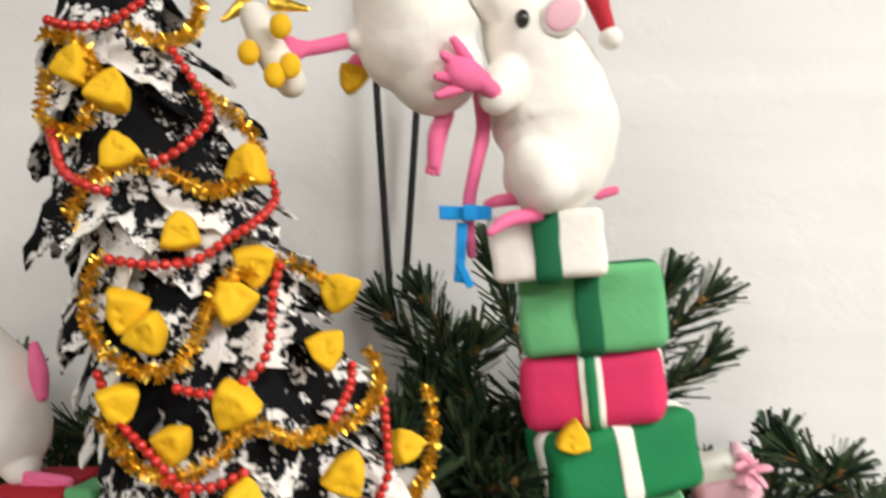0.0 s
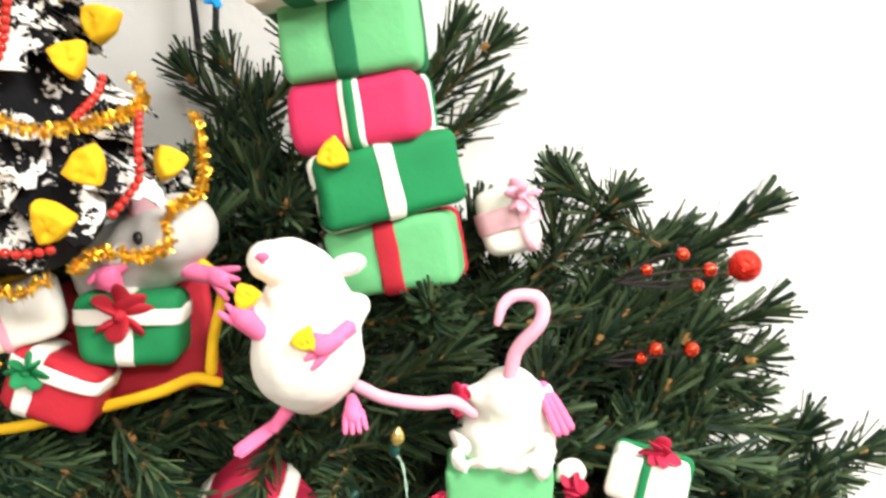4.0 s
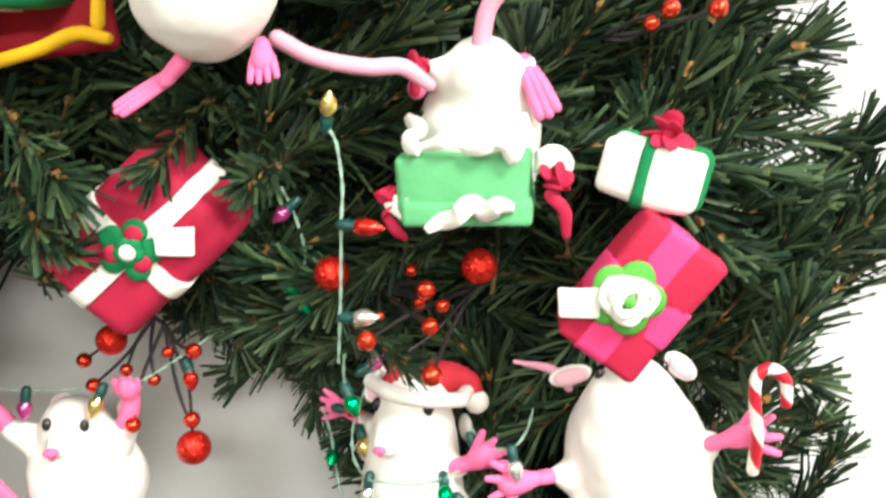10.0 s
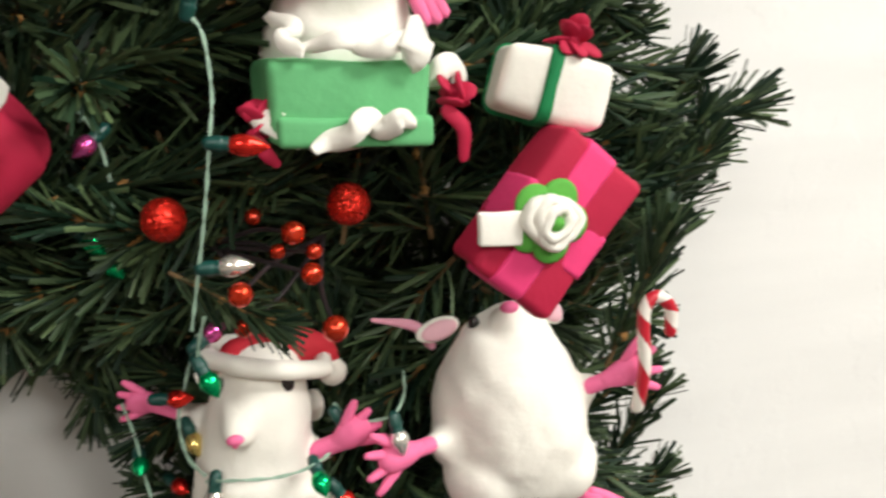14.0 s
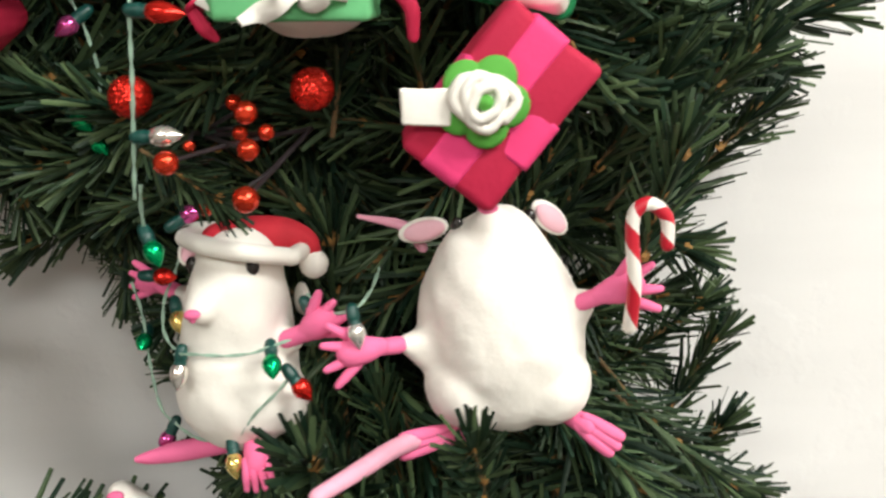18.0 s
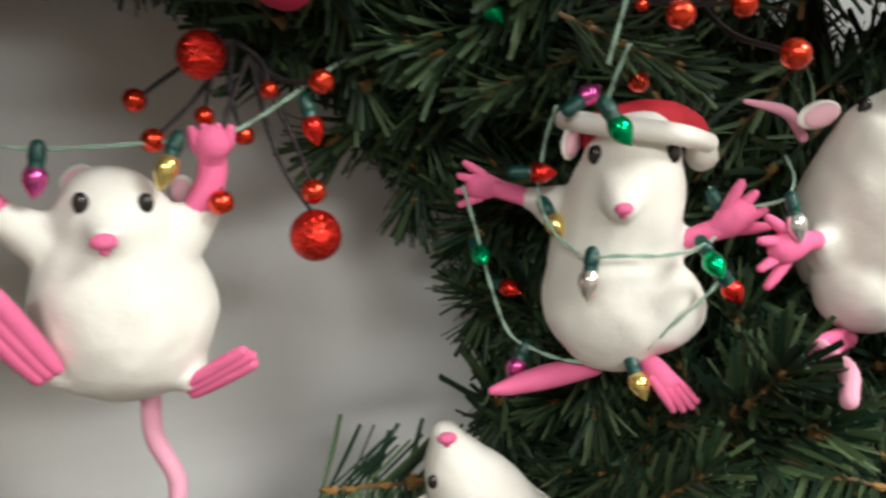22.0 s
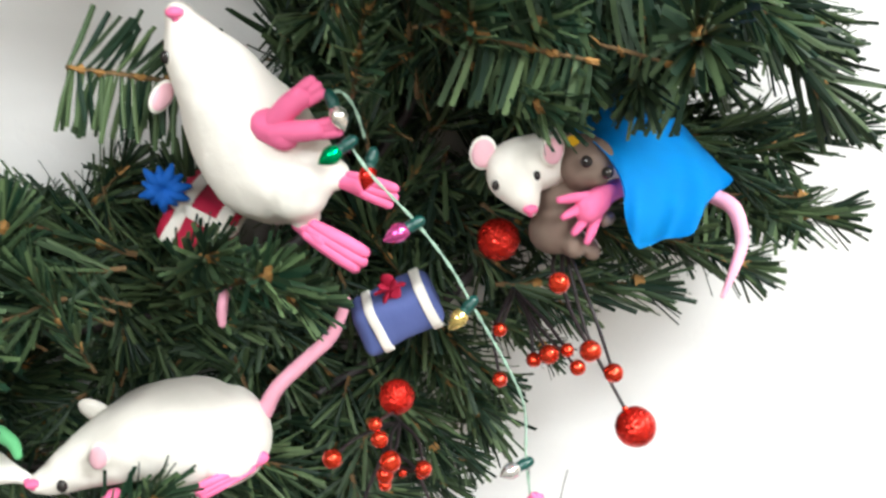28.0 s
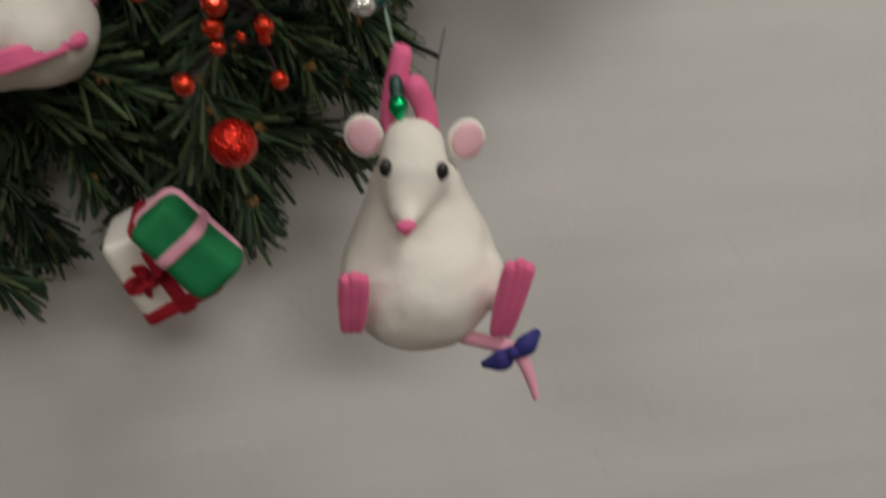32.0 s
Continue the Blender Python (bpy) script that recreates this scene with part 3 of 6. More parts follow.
def crumple(parent, c, r, n, seed):
    """A small crushed bow: cupped scraps of clay thrown together."""
    rd = random.Random(seed)
    for k in range(n):
        q = Euler([rd.uniform(-1.2, 1.2) for _ in range(3)]).to_matrix()
        off = V((rd.uniform(-1, 1), rd.uniform(-0.6, 0.3), rd.uniform(-1, 1))) * r * 0.5
        bm = bmesh.new()
        ball(bm, V(c) + off, (r * rd.uniform(0.4, 0.65), r * 0.15, r * rd.uniform(0.35, 0.6)), 0, q, 12, 8)
        part("scrap", bm, "crimson", parent)


def resampled(pts, step):
    path, out = [V(p[:3]) for p in spline(pts, 16)], []
    for p in path:
        if not out or (p - out[-1]).length >= step:
            out.append(p)
    return out


# ---- the tower of gifts
gift("ivory clay gift box with dark green ribbon atop a stack", (0.063, 0.550, 1.752), (0.0661, 0.05, 0.0392), (0, -5, -8), "white",
     [(0, 0.0152, 0, "deepgreen", 0.0028), (1, 0.012, 0.02, "deepgreen")], seed=2)
gift("light green clay gift box with dark green ribbon in a stack", (0.093, 0.575, 1.713), (0.0878, 0.055, 0.0530), (0, -5, -8), "mint",
     [(0, 0.0151, -0.002, "deepgreen"), (1, 0.013, 0.014, "deepgreen")], bevel=0.007, seed=3)
gift("bright magenta clay gift box with white-green ribbon in a stack", (0.095, 0.580, 1.664), (0.0885, 0.055, 0.0473), (0, -6, -10), "magenta",
     [(0, 0.0137, 0.0, "white"), (0, 0.0065, 0.0, "green", 0.0026), (1, 0.012, 0.018, "white"), (1, 0.010, 0.024, "green", 0.002)], bevel=0.011, seed=4)
gift("dark green clay gift box with white ribbon in a stack", (0.108, 0.585, 1.619), (0.0969, 0.06, 0.0508), (0, -11, 12), "green",
     [(0, 0.0115, -0.001, "white"), (1, 0.011, -0.006, "white")], bevel=0.008, seed=5)
gift("light green clay gift box with dark red ribbon in a stack", (0.114, 0.595, 1.567), (0.0867, 0.06, 0.0488), (0, -8, -8), "mint",
     [(0, 0.0148, -0.001, "red"), (1, 0.012, 0.022, "red")], bevel=0.007, seed=6)
cheese((0.077, 0.545, 1.636), 0.0124, (0, 70, 0), 31)
gift("small round-edged white gift with pink band and pink bow", (0.196, 0.635, 1.585), (0.0426, 0.037, 0.0499), (0, -14, -14), "white",
     [(2, 0.0164, 0.001, "ear", 0.002), (0, 0.0065, 0.013, "ear", 0.0026)], ((0.018, -0.021, 0.014), 0.0145, 7, "pale"), bevel=0.010, seed=7)

# ---- mice at the top
mouse("white clay mouse leaning over, held by another mouse",
      [[(-0.028, 0.540, 1.920, 0.0233), (-0.021, 0.530, 1.891, 0.0301), (-0.013, 0.530, 1.868, 0.0343), (-0.006, 0.530, 1.855, 0.0268)], [(-0.037, 0.530, 1.878, 0.0111), (-0.049, 0.520, 1.869, 0.0071)]],
      pink=[[(-0.051, 0.520, 1.869, 0.0048), (-0.068, 0.515, 1.864, 0.0044), (-0.083, 0.510, 1.860, 0.0041)], [(-0.043, 0.560, 1.871, 0.0048), (-0.052, 0.560, 1.865, 0.0045), (-0.058, 0.560, 1.859, 0.0041)],
            [(0.002, 0.540, 1.830, 0.0050), (-0.003, 0.530, 1.816, 0.0056), (-0.005, 0.530, 1.799, 0.0042)], [(0.022, 0.545, 1.841, 0.0044), (0.024, 0.545, 1.821, 0.0044), (0.019, 0.540, 1.797, 0.0040), (0.015, 0.540, 1.774, 0.0037), (0.017, 0.540, 1.747, 0.0027)]],
      paws=[((-0.077, 0.510, 1.862), (-0.092, 0.505, 1.858), 0.018), ((-0.004, 0.530, 1.803), (-0.006, 0.530, 1.794), 0.010, 3, 0.2)])
mouse("white clay mouse in a red hat standing on stacked gifts",
      [[(0.028, 0.530, 1.897, 0.0131), (0.040, 0.540, 1.890, 0.0206), (0.058, 0.550, 1.859, 0.0298), (0.068, 0.550, 1.822, 0.0359), (0.065, 0.540, 1.797, 0.0283)], [(0.053, 0.520, 1.795, 0.0167), (0.058, 0.520, 1.787, 0.0160)], [(0.038, 0.530, 1.848, 0.0131), (0.030, 0.515, 1.836, 0.0089)]],
      pink=[[(0.030, 0.510, 1.836, 0.0053), (0.021, 0.505, 1.842, 0.0050), (0.011, 0.500, 1.846, 0.0046)], [(0.053, 0.520, 1.770, 0.0045), (0.036, 0.510, 1.766, 0.0041), (0.026, 0.500, 1.759, 0.0022)], [(0.049, 0.540, 1.780, 0.0040), (0.033, 0.530, 1.778, 0.0036), (0.026, 0.530, 1.776, 0.0026)], [(0.095, 0.560, 1.783, 0.0031), (0.105, 0.560, 1.786, 0.0028)]],
      paws=[((0.021, 0.505, 1.843), (-0.004, 0.495, 1.850), 0.026, 4, 0.7)],
      ears=[((0.068, 0.520, 1.883, 0.0141)[:3], 0.014, (0, 50, 0))], eyes=[((0.045, 0.500, 1.881), 0.0045)])
bm = bmesh.new()
tube(bm, [(0.072, 0.540, 1.917, 0.0113), (0.087, 0.540, 1.907, 0.0087), (0.091, 0.530, 1.889, 0.0059), (0.095, 0.530, 1.878, 0.0046)], 0, 14, 5)
hat = part("santa_hat", bm, "hat")
tagged(hat, "red clay hat with white pompom on a mouse", "hat", "clay hats")
bm = bmesh.new()
ball(bm, (0.097, 0.530, 1.872), 0.0069)
part("pompom", bm, "white", hat)

# blue ribbon knotted on the hanging tail
bm = bmesh.new()
rot0 = rotation(0, 0, 0)
c0 = V((0.013, 0.530, 1.771))
soft_box(bm, c0, (0.0311, 0.004, 0.0085), rot0, 0, 0.001, 0.0006, 2)
soft_box(bm, c0 + V((0.002, -0.003, 0)), (0.0085, 0.006, 0.0099), rot0, 0, 0.0015, 0.0004, 2)
soft_box(bm, V((0.010, 0.530, 1.748)), (0.0064, 0.003, 0.0353), rotation(0, 4, 0), 0, 0.001, 0.0006, 2)
soft_box(bm, V((0.012, 0.528, 1.736)), (0.0049, 0.003, 0.0184), rotation(0, -24, 0), 0, 0.001, 0.0006, 2)
tagged(part("ribbon_bow", bm, "blue"), "flat sky blue ribbon bow tied on a pink tail", "ribbon")

# winged topper that the leaning mouse holds
bm = bmesh.new()
tube(bm, [(-0.103, 0.500, 1.877, 0.0080), (-0.094, 0.500, 1.858, 0.0092), (-0.083, 0.500, 1.841, 0.0086)], 0, 12, 4)
topper = part("tree_topper", bm, "cream")
tagged(topper, "small ivory clay topper with yellow patches and bronze wings", "ornament")
for w in ([(-0.109, 0.500, 1.883, 0.0049), (-0.120, 0.500, 1.875, 0.0015)], [(-0.091, 0.500, 1.884, 0.0049), (-0.074, 0.500, 1.881, 0.0015)]):
    bm = bmesh.new()
    tube(bm, w, 0, 10, 4, flat=0.4)
    part("wing", bm, "gold", topper)
for w in ((-0.104, 0.490, 1.855), (-0.086, 0.485, 1.868), (-0.089, 0.485, 1.842), (-0.081, 0.485, 1.847)):
    bm = bmesh.new()
    ball(bm, w, (0.006, 0.004, 0.007))
    part("patch", bm, "yellow", topper)
cheese((-0.054, 0.545, 1.851), 0.0113, (0, 20, 0), 33)

# cords that hold the wreath
hanger = thing("wreath_hanger", (-0.035, 0.715, 1.712), "pair of taut black cords that hold the wreath up", "cord")
for k, pts in enumerate(([(-0.057, 0.725, 1.971, 0.0028), (-0.052, 0.722, 1.872, 0.0028), (-0.041, 0.715, 1.709, 0.0028)], [(-0.014, 0.725, 1.970, 0.0028), (-0.023, 0.722, 1.824, 0.0028), (-0.030, 0.715, 1.714, 0.0028)])):
    bm = bmesh.new()
    tube(bm, pts, 0, 8, 4)
    part("strand", bm, "cord", hanger)

# ---- mouse with cheese
mouse("plump white clay mouse hugging two pieces of cheese",
      [[(0.042, 0.495, 1.576, 0.0112), (0.055, 0.505, 1.569, 0.0189), (0.061, 0.510, 1.541, 0.0287), (0.059, 0.508, 1.516, 0.0325)], [(0.092, 0.505, 1.545, 0.0081), (0.088, 0.490, 1.536, 0.0056)], [(0.038, 0.505, 1.543, 0.0122), (0.035, 0.495, 1.536, 0.0080)]],
      balls=[(0.044, 0.510, 1.574, 0.0061)],
      pink=[[(0.088, 0.488, 1.536, 0.0049), (0.076, 0.478, 1.528, 0.0048)], [(0.045, 0.510, 1.482, 0.0045), (0.037, 0.505, 1.473, 0.0038)], [(0.034, 0.488, 1.536, 0.0059), (0.028, 0.483, 1.544, 0.0071)]],
      pale=[[(0.087, 0.530, 1.490, 0.0043), (0.104, 0.535, 1.480, 0.0043), (0.129, 0.540, 1.474, 0.0044), (0.147, 0.545, 1.473, 0.0044), (0.160, 0.550, 1.463, 0.0034)]],
      paws=[((0.081, 0.478, 1.530), (0.060, 0.474, 1.524), 0.018), ((0.039, 0.507, 1.475), (0.015, 0.498, 1.460), 0.0108, 3, 0.0), ((0.085, 0.505, 1.488), (0.088, 0.490, 1.470), 0.0155, 4, 0.15), ((0.030, 0.484, 1.538), (0.021, 0.482, 1.556), 0.018)],
      ears=[((0.086, 0.517, 1.569), 0.0115, (0, 78, 10), 0, 2, 0.6)], eyes=[((0.071, 0.510, 1.582), 0.0024)], nose=((0.041, 0.485, 1.579), 0.0042))
cheese((0.029, 0.485, 1.556), 0.0096, (0, 30, 0), 34)
cheese((0.062, 0.475, 1.532), 0.0090, (0, 80, 0), 35)

# ---- mouse that dives into a green box
mouse("white clay mouse diving head first into a gift, tail curled up",
      [[(0.188, 0.580, 1.464, 0.0215), (0.187, 0.588, 1.449, 0.0305), (0.184, 0.592, 1.430, 0.0345), (0.182, 0.595, 1.418, 0.0350)], [(0.170, 0.580, 1.466, 0.0120), (0.161, 0.576, 1.470, 0.0055)], [(0.204, 0.578, 1.467, 0.0120), (0.212, 0.574, 1.470, 0.0055)]],
      pink=[[(0.210, 0.575, 1.471, 0.0054), (0.216, 0.570, 1.458, 0.0058)], [(0.156, 0.580, 1.470, 0.0055), (0.151, 0.580, 1.459, 0.0055)]],
      pale=[[(0.187, 0.570, 1.481, 0.0050), (0.192, 0.565, 1.501, 0.0049), (0.206, 0.560, 1.517, 0.0049), (0.210, 0.560, 1.528, 0.0049), (0.206, 0.560, 1.537, 0.0045), (0.192, 0.558, 1.539, 0.0041), (0.183, 0.556, 1.533, 0.0037), (0.179, 0.555, 1.522, 0.0026)]],
      paws=[((0.213, 0.570, 1.466), (0.222, 0.560, 1.445), 0.017, 3, 0.2)])
box = gift("light green clay gift box stuffed with white tissue and a mouse", (0.177, 0.567, 1.410), (0.0715, 0.06, 0.0348), (0, 0, -4), "mint", bevel=0.004, seed=8)
bm = bmesh.new()
soft_box(bm, (0.179, 0.566, 1.397), (0.0685, 0.064, 0.0133), rotation(0, 0, -4), 0, 0.003, 0.0006, 2)
part("lid", bm, "mint", box)
for pts, w in (([(0.146, 0.565, 1.447), (0.152, 0.552, 1.441), (0.149, 0.545, 1.436), (0.155, 0.537, 1.430)], 0.008), ([(0.152, 0.540, 1.432), (0.166, 0.534, 1.435), (0.183, 0.532, 1.433), (0.197, 0.531, 1.435), (0.207, 0.534, 1.434)], 0.007), ([(0.211, 0.550, 1.444), (0.204, 0.535, 1.437), (0.201, 0.530, 1.428), (0.199, 0.529, 1.423)], 0.013),
               ([(0.156, 0.534, 1.390), (0.164, 0.532, 1.395), (0.172, 0.530, 1.397), (0.180, 0.530, 1.402), (0.186, 0.529, 1.399), (0.193, 0.529, 1.404), (0.202, 0.530, 1.399)], 0.009), ([(0.134, 0.550, 1.406), (0.145, 0.542, 1.398), (0.157, 0.537, 1.393)], 0.010), ([(0.213, 0.548, 1.418), (0.222, 0.548, 1.423), (0.229, 0.550, 1.419), (0.229, 0.553, 1.412)], 0.010)):
    part("tissue", ruffle(pts, w), "white", box)
for k, (c, r, tail) in enumerate((((0.136, 0.548, 1.401), 0.0105, [(0.134, 0.546, 1.396, 0.0030), (0.139, 0.544, 1.388, 0.0034), (0.143, 0.545, 1.384, 0.0022)]),
                                  ((0.223, 0.544, 1.412), 0.0125, [(0.221, 0.542, 1.404, 0.0036), (0.228, 0.541, 1.396, 0.0036), (0.229, 0.543, 1.383, 0.0026)]),
                                  ((0.154, 0.566, 1.472), 0.0110, [(0.152, 0.566, 1.466, 0.0032), (0.151, 0.566, 1.459, 0.0030)]))):
    bm = bmesh.new()
    tube(bm, tail, 0, 10, 5, flat=0.45)
    crumple(part("red_bow", bm, "crimson", box), c, r, 6, 50 + k)

# ---- white gift on a magenta gift that a mouse balances
gift("small white gift with green ribbon and red bow", (0.275, 0.550, 1.413), (0.0518, 0.042, 0.0322), (-6, 14, -20), "white",
     [(0, 0.0063, -0.002, "green", 0.0026), (1, 0.006, 0.0165, "green", 0.0018)], ((0.004, -0.012, 0.022), 0.0135, 8, "crimson"), bevel=0.0055, seed=9)


def rose_bow(tag, ox=0.0, oz=0.0):
    def wob(a, k):
        return 1 + 0.22 * math.sin(a * 2.3 + k * 1.7)

    def petals(bm, c, rot):
        for k in range(5):
            a = k * math.tau / 5 + 0.5
            ball(bm, c + rot @ V((ox + math.cos(a) * 0.0105, -0.031, oz + math.sin(a) * 0.0105)), (0.0095, 0.0022, 0.0095), 0, rot)

    def rose(bm, c, rot):
        for k, (r, h) in enumerate(((0.011, 0), (0.009, 0.002), (0.006, 0.004))):
            pts = [(*(c + rot @ V((ox + math.cos(a) * r * wob(a, k), -0.0345 - h, oz + math.sin(a) * r * wob(a, k)))), 0.0028) for a in [k + i * 0.75 for i in range(8)]]
            tube(bm, pts, 0, 8, 3, flat=1.5)
        ball(bm, c + rot @ V((ox, -0.0335, oz)), (0.01, 0.004, 0.01), 0, rot)

    def core(bm, c, rot):
        ball(bm, c + rot @ V((ox, -0.039, oz)), 0.0035)

    def tag_piece(bm, c, rot):
        soft_box(bm, c + V(tag), (0.022, 0.004, 0.016), rotation(0, 2, 0), 0, 0.0015, 0.0008, 2)
    return petals, rose, core, tag_piece


def further(fn):
    """The same piece, set for a shallower box."""
    return lambda bm, c, rot: fn(bm, c + V((0, 0.0125, 0)), rot)


pt, rs, co, tg = rose_bow((-0.032, -0.031, 0.002), -0.009, -0.0025)
gift("dark crimson gift with hot pink ribbons, green and white flower", (0.264, 0.527, 1.354), (0.0495, 0.030, 0.0765), (0, 39, 0), "crimson",
     [(0, 0.0172, -0.004, "hotpink", 0.0012), (2, 0.0230, -0.003, "hotpink", 0.0006)], bevel=0.004, seed=10,
     extra=[("petals", "leaf", further(pt)), ("rose", "white", further(rs)), ("rose_heart", "leaf", further(co)), ("gift_tag", "white", further(tg))])

pt, rs, co, tg = rose_bow((0.026, -0.034, 0.002), 0.001, 0.0005)


def flat_petals(count, start, reach, size, lift):
    def build(bm, c, rot):
        for k in range(count):
            a = start + k * math.tau / count
            ball(bm, c + rot @ V((0.001 + math.cos(a) * reach, -0.032 - lift, 0.0005 + math.sin(a) * reach)), (size, 0.0022, size * 0.9), 0, rot)
    return build


def flower_heart(bm, c, rot):
    ball(bm, c + rot @ V((0.001, -0.0365, 0.0005)), (0.0045, 0.003, 0.0045), 0, rot)


gift("dark crimson gift with white ribbons and a green flower", (-0.001, 0.560, 1.388), (0.0949, 0.06, 0.0690), (8, -39, -4), "crimson",
     [(0, 0.0107, 0.0, "white"), (2, 0.0107, 0.0, "white", 0.0018)], bevel=0.010, seed=11,
     extra=[("petals", "green", flat_petals(5, 0.5, 0.011, 0.0075, 0.0)), ("small_petals", "crimson", flat_petals(3, 2.6, 0.0095, 0.0055, 0.0014)), ("flower_middle", "green", flat_petals(5, 0.1, 0.004, 0.005, 0.0025)), ("flower_heart", "white", flower_heart), ("gift_tag", "white", tg)])

# ---- mouse that balances the gift
mouse("big white clay mouse balancing a gift on its nose",
      [[(0.266, 0.570, 1.293, 0.0084), (0.268, 0.573, 1.286, 0.0208), (0.269, 0.578, 1.265, 0.0334), (0.272, 0.582, 1.241, 0.0400), (0.276, 0.585, 1.222, 0.0408)], [(0.235, 0.575, 1.226, 0.0128), (0.222, 0.565, 1.232, 0.0062)], [(0.302, 0.575, 1.241, 0.0146), (0.313, 0.565, 1.252, 0.0057)]],
      balls=[(0.255, 0.572, 1.207, 0.0226), (0.297, 0.568, 1.208, 0.0214)],
      pink=[[(0.219, 0.563, 1.233, 0.0045), (0.204, 0.556, 1.234, 0.0042)], [(0.311, 0.562, 1.252, 0.0045), (0.323, 0.553, 1.260, 0.0044)], [(0.252, 0.575, 1.178, 0.0060), (0.237, 0.565, 1.181, 0.0053)], [(0.306, 0.565, 1.190, 0.0050), (0.314, 0.555, 1.188, 0.0052)]],
      pale=[[(0.234, 0.570, 1.180, 0.0044), (0.216, 0.545, 1.186, 0.0047), (0.200, 0.510, 1.194, 0.0043), (0.181, 0.485, 1.195, 0.0036)], [(0.234, 0.600, 1.273, 0.0027), (0.224, 0.600, 1.285, 0.0030), (0.201, 0.600, 1.291, 0.0012)]],
      paws=[((0.209, 0.556, 1.235), (0.180, 0.550, 1.232), 0.021, 4, 0.8), ((0.319, 0.555, 1.258), (0.347, 0.548, 1.269), 0.022, 4, 0.8), ((0.242, 0.565, 1.182), (0.219, 0.555, 1.181), 0.017, 3, 0.2), ((0.311, 0.556, 1.190), (0.327, 0.548, 1.180), 0.017, 3, 0.25)],
      ears=[((0.234, 0.590, 1.285), 0.0135, (0, 82, 10), 0, 2, 0.5), ((0.299, 0.588, 1.290), 0.0130, (0, -48, 15), 0, 2, 0.52)],
      eyes=[((0.287, 0.580, 1.292), 0.0036), ((0.249, 0.580, 1.292), 0.0036)], nose=((0.264, 0.565, 1.302), 0.0052))
candy_cane([(0.331, 0.545, 1.244, 0.0036), (0.331, 0.540, 1.268, 0.0035), (0.329, 0.540, 1.290, 0.0034), (0.330, 0.540, 1.302, 0.0034), (0.337, 0.540, 1.306, 0.0034), (0.345, 0.540, 1.299, 0.0034), (0.346, 0.540, 1.286, 0.0032)], "red and white striped candy cane in a mouse's paw")

# ---- mouse with the hat, wound in lights
mouse("white clay mouse in a santa hat wound in fairy lights",
      [[(0.141, 0.590, 1.269, 0.0208), (0.139, 0.588, 1.258, 0.0243), (0.136, 0.592, 1.232, 0.0272), (0.135, 0.592, 1.213, 0.0304), (0.135, 0.592, 1.202, 0.0312)], [(0.135, 0.583, 1.265, 0.0195), (0.128, 0.572, 1.2585, 0.0120), (0.123, 0.563, 1.2545, 0.0060)], [(0.112, 0.608, 1.244, 0.0103), (0.104, 0.618, 1.246, 0.0062)], [(0.157, 0.585, 1.231, 0.0105), (0.165, 0.577, 1.233, 0.0058)]],
      balls=[(0.150, 0.578, 1.203, 0.0211)],
      pink=[[(0.105, 0.618, 1.246, 0.0046), (0.089, 0.628, 1.250, 0.0044)], [(0.163, 0.575, 1.234, 0.0049), (0.175, 0.570, 1.240, 0.0048)], [(0.127, 0.590, 1.170, 0.0043), (0.104, 0.590, 1.168, 0.0058), (0.086, 0.592, 1.164, 0.0040), (0.078, 0.592, 1.163, 0.0021)]],
      paws=[((0.091, 0.628, 1.250), (0.071, 0.634, 1.252), 0.018), ((0.173, 0.570, 1.239), (0.192, 0.565, 1.253), 0.022, 4, 0.6), ((0.142, 0.570, 1.182), (0.150, 0.540, 1.167), 0.016, 4, 0.1, 1, None, (0, -0.45, 1))],
      ears=[((0.114, 0.598, 1.276), 0.0085, (0, 20, 30)), ((0.169, 0.605, 1.246), 0.0095, (0, 10, -50), 0, 0, 0.7)],
      eyes=[((0.148, 0.572, 1.273), 0.0036), ((0.107, 0.578, 1.276), 0.0036)], nose=((0.121, 0.558, 1.255), 0.0042))
bm = bmesh.new()
tube(bm, [(0.114, 0.585, 1.286, 0.0046), (0.127, 0.568, 1.286, 0.0049), (0.148, 0.563, 1.283, 0.0047), (0.168, 0.575, 1.277, 0.0045)], 0, 12, 5)
tube(bm, [(0.168, 0.575, 1.277, 0.0045), (0.170, 0.600, 1.276, 0.0046), (0.144, 0.620, 1.279, 0.0048), (0.116, 0.610, 1.284, 0.0047), (0.114, 0.585, 1.286, 0.0046)], 0, 12, 5)
hat = part("santa_hat", bm, "white")
tagged(hat, "red santa hat with white brim on a mouse", "hat", "clay hats")
bm = blended([[(0.131, 0.596, 1.279, 0.0122), (0.144, 0.596, 1.281, 0.0122), (0.161, 0.596, 1.282, 0.0098), (0.172, 0.596, 1.280, 0.0070), (0.177, 0.595, 1.272, 0.0048)]], (), 0.002, 4)
part("hat_crown", bm, "hat", hat)
bm = bmesh.new()
ball(bm, (0.177, 0.594, 1.268), 0.0077)
part("pompom", bm, "white", hat)

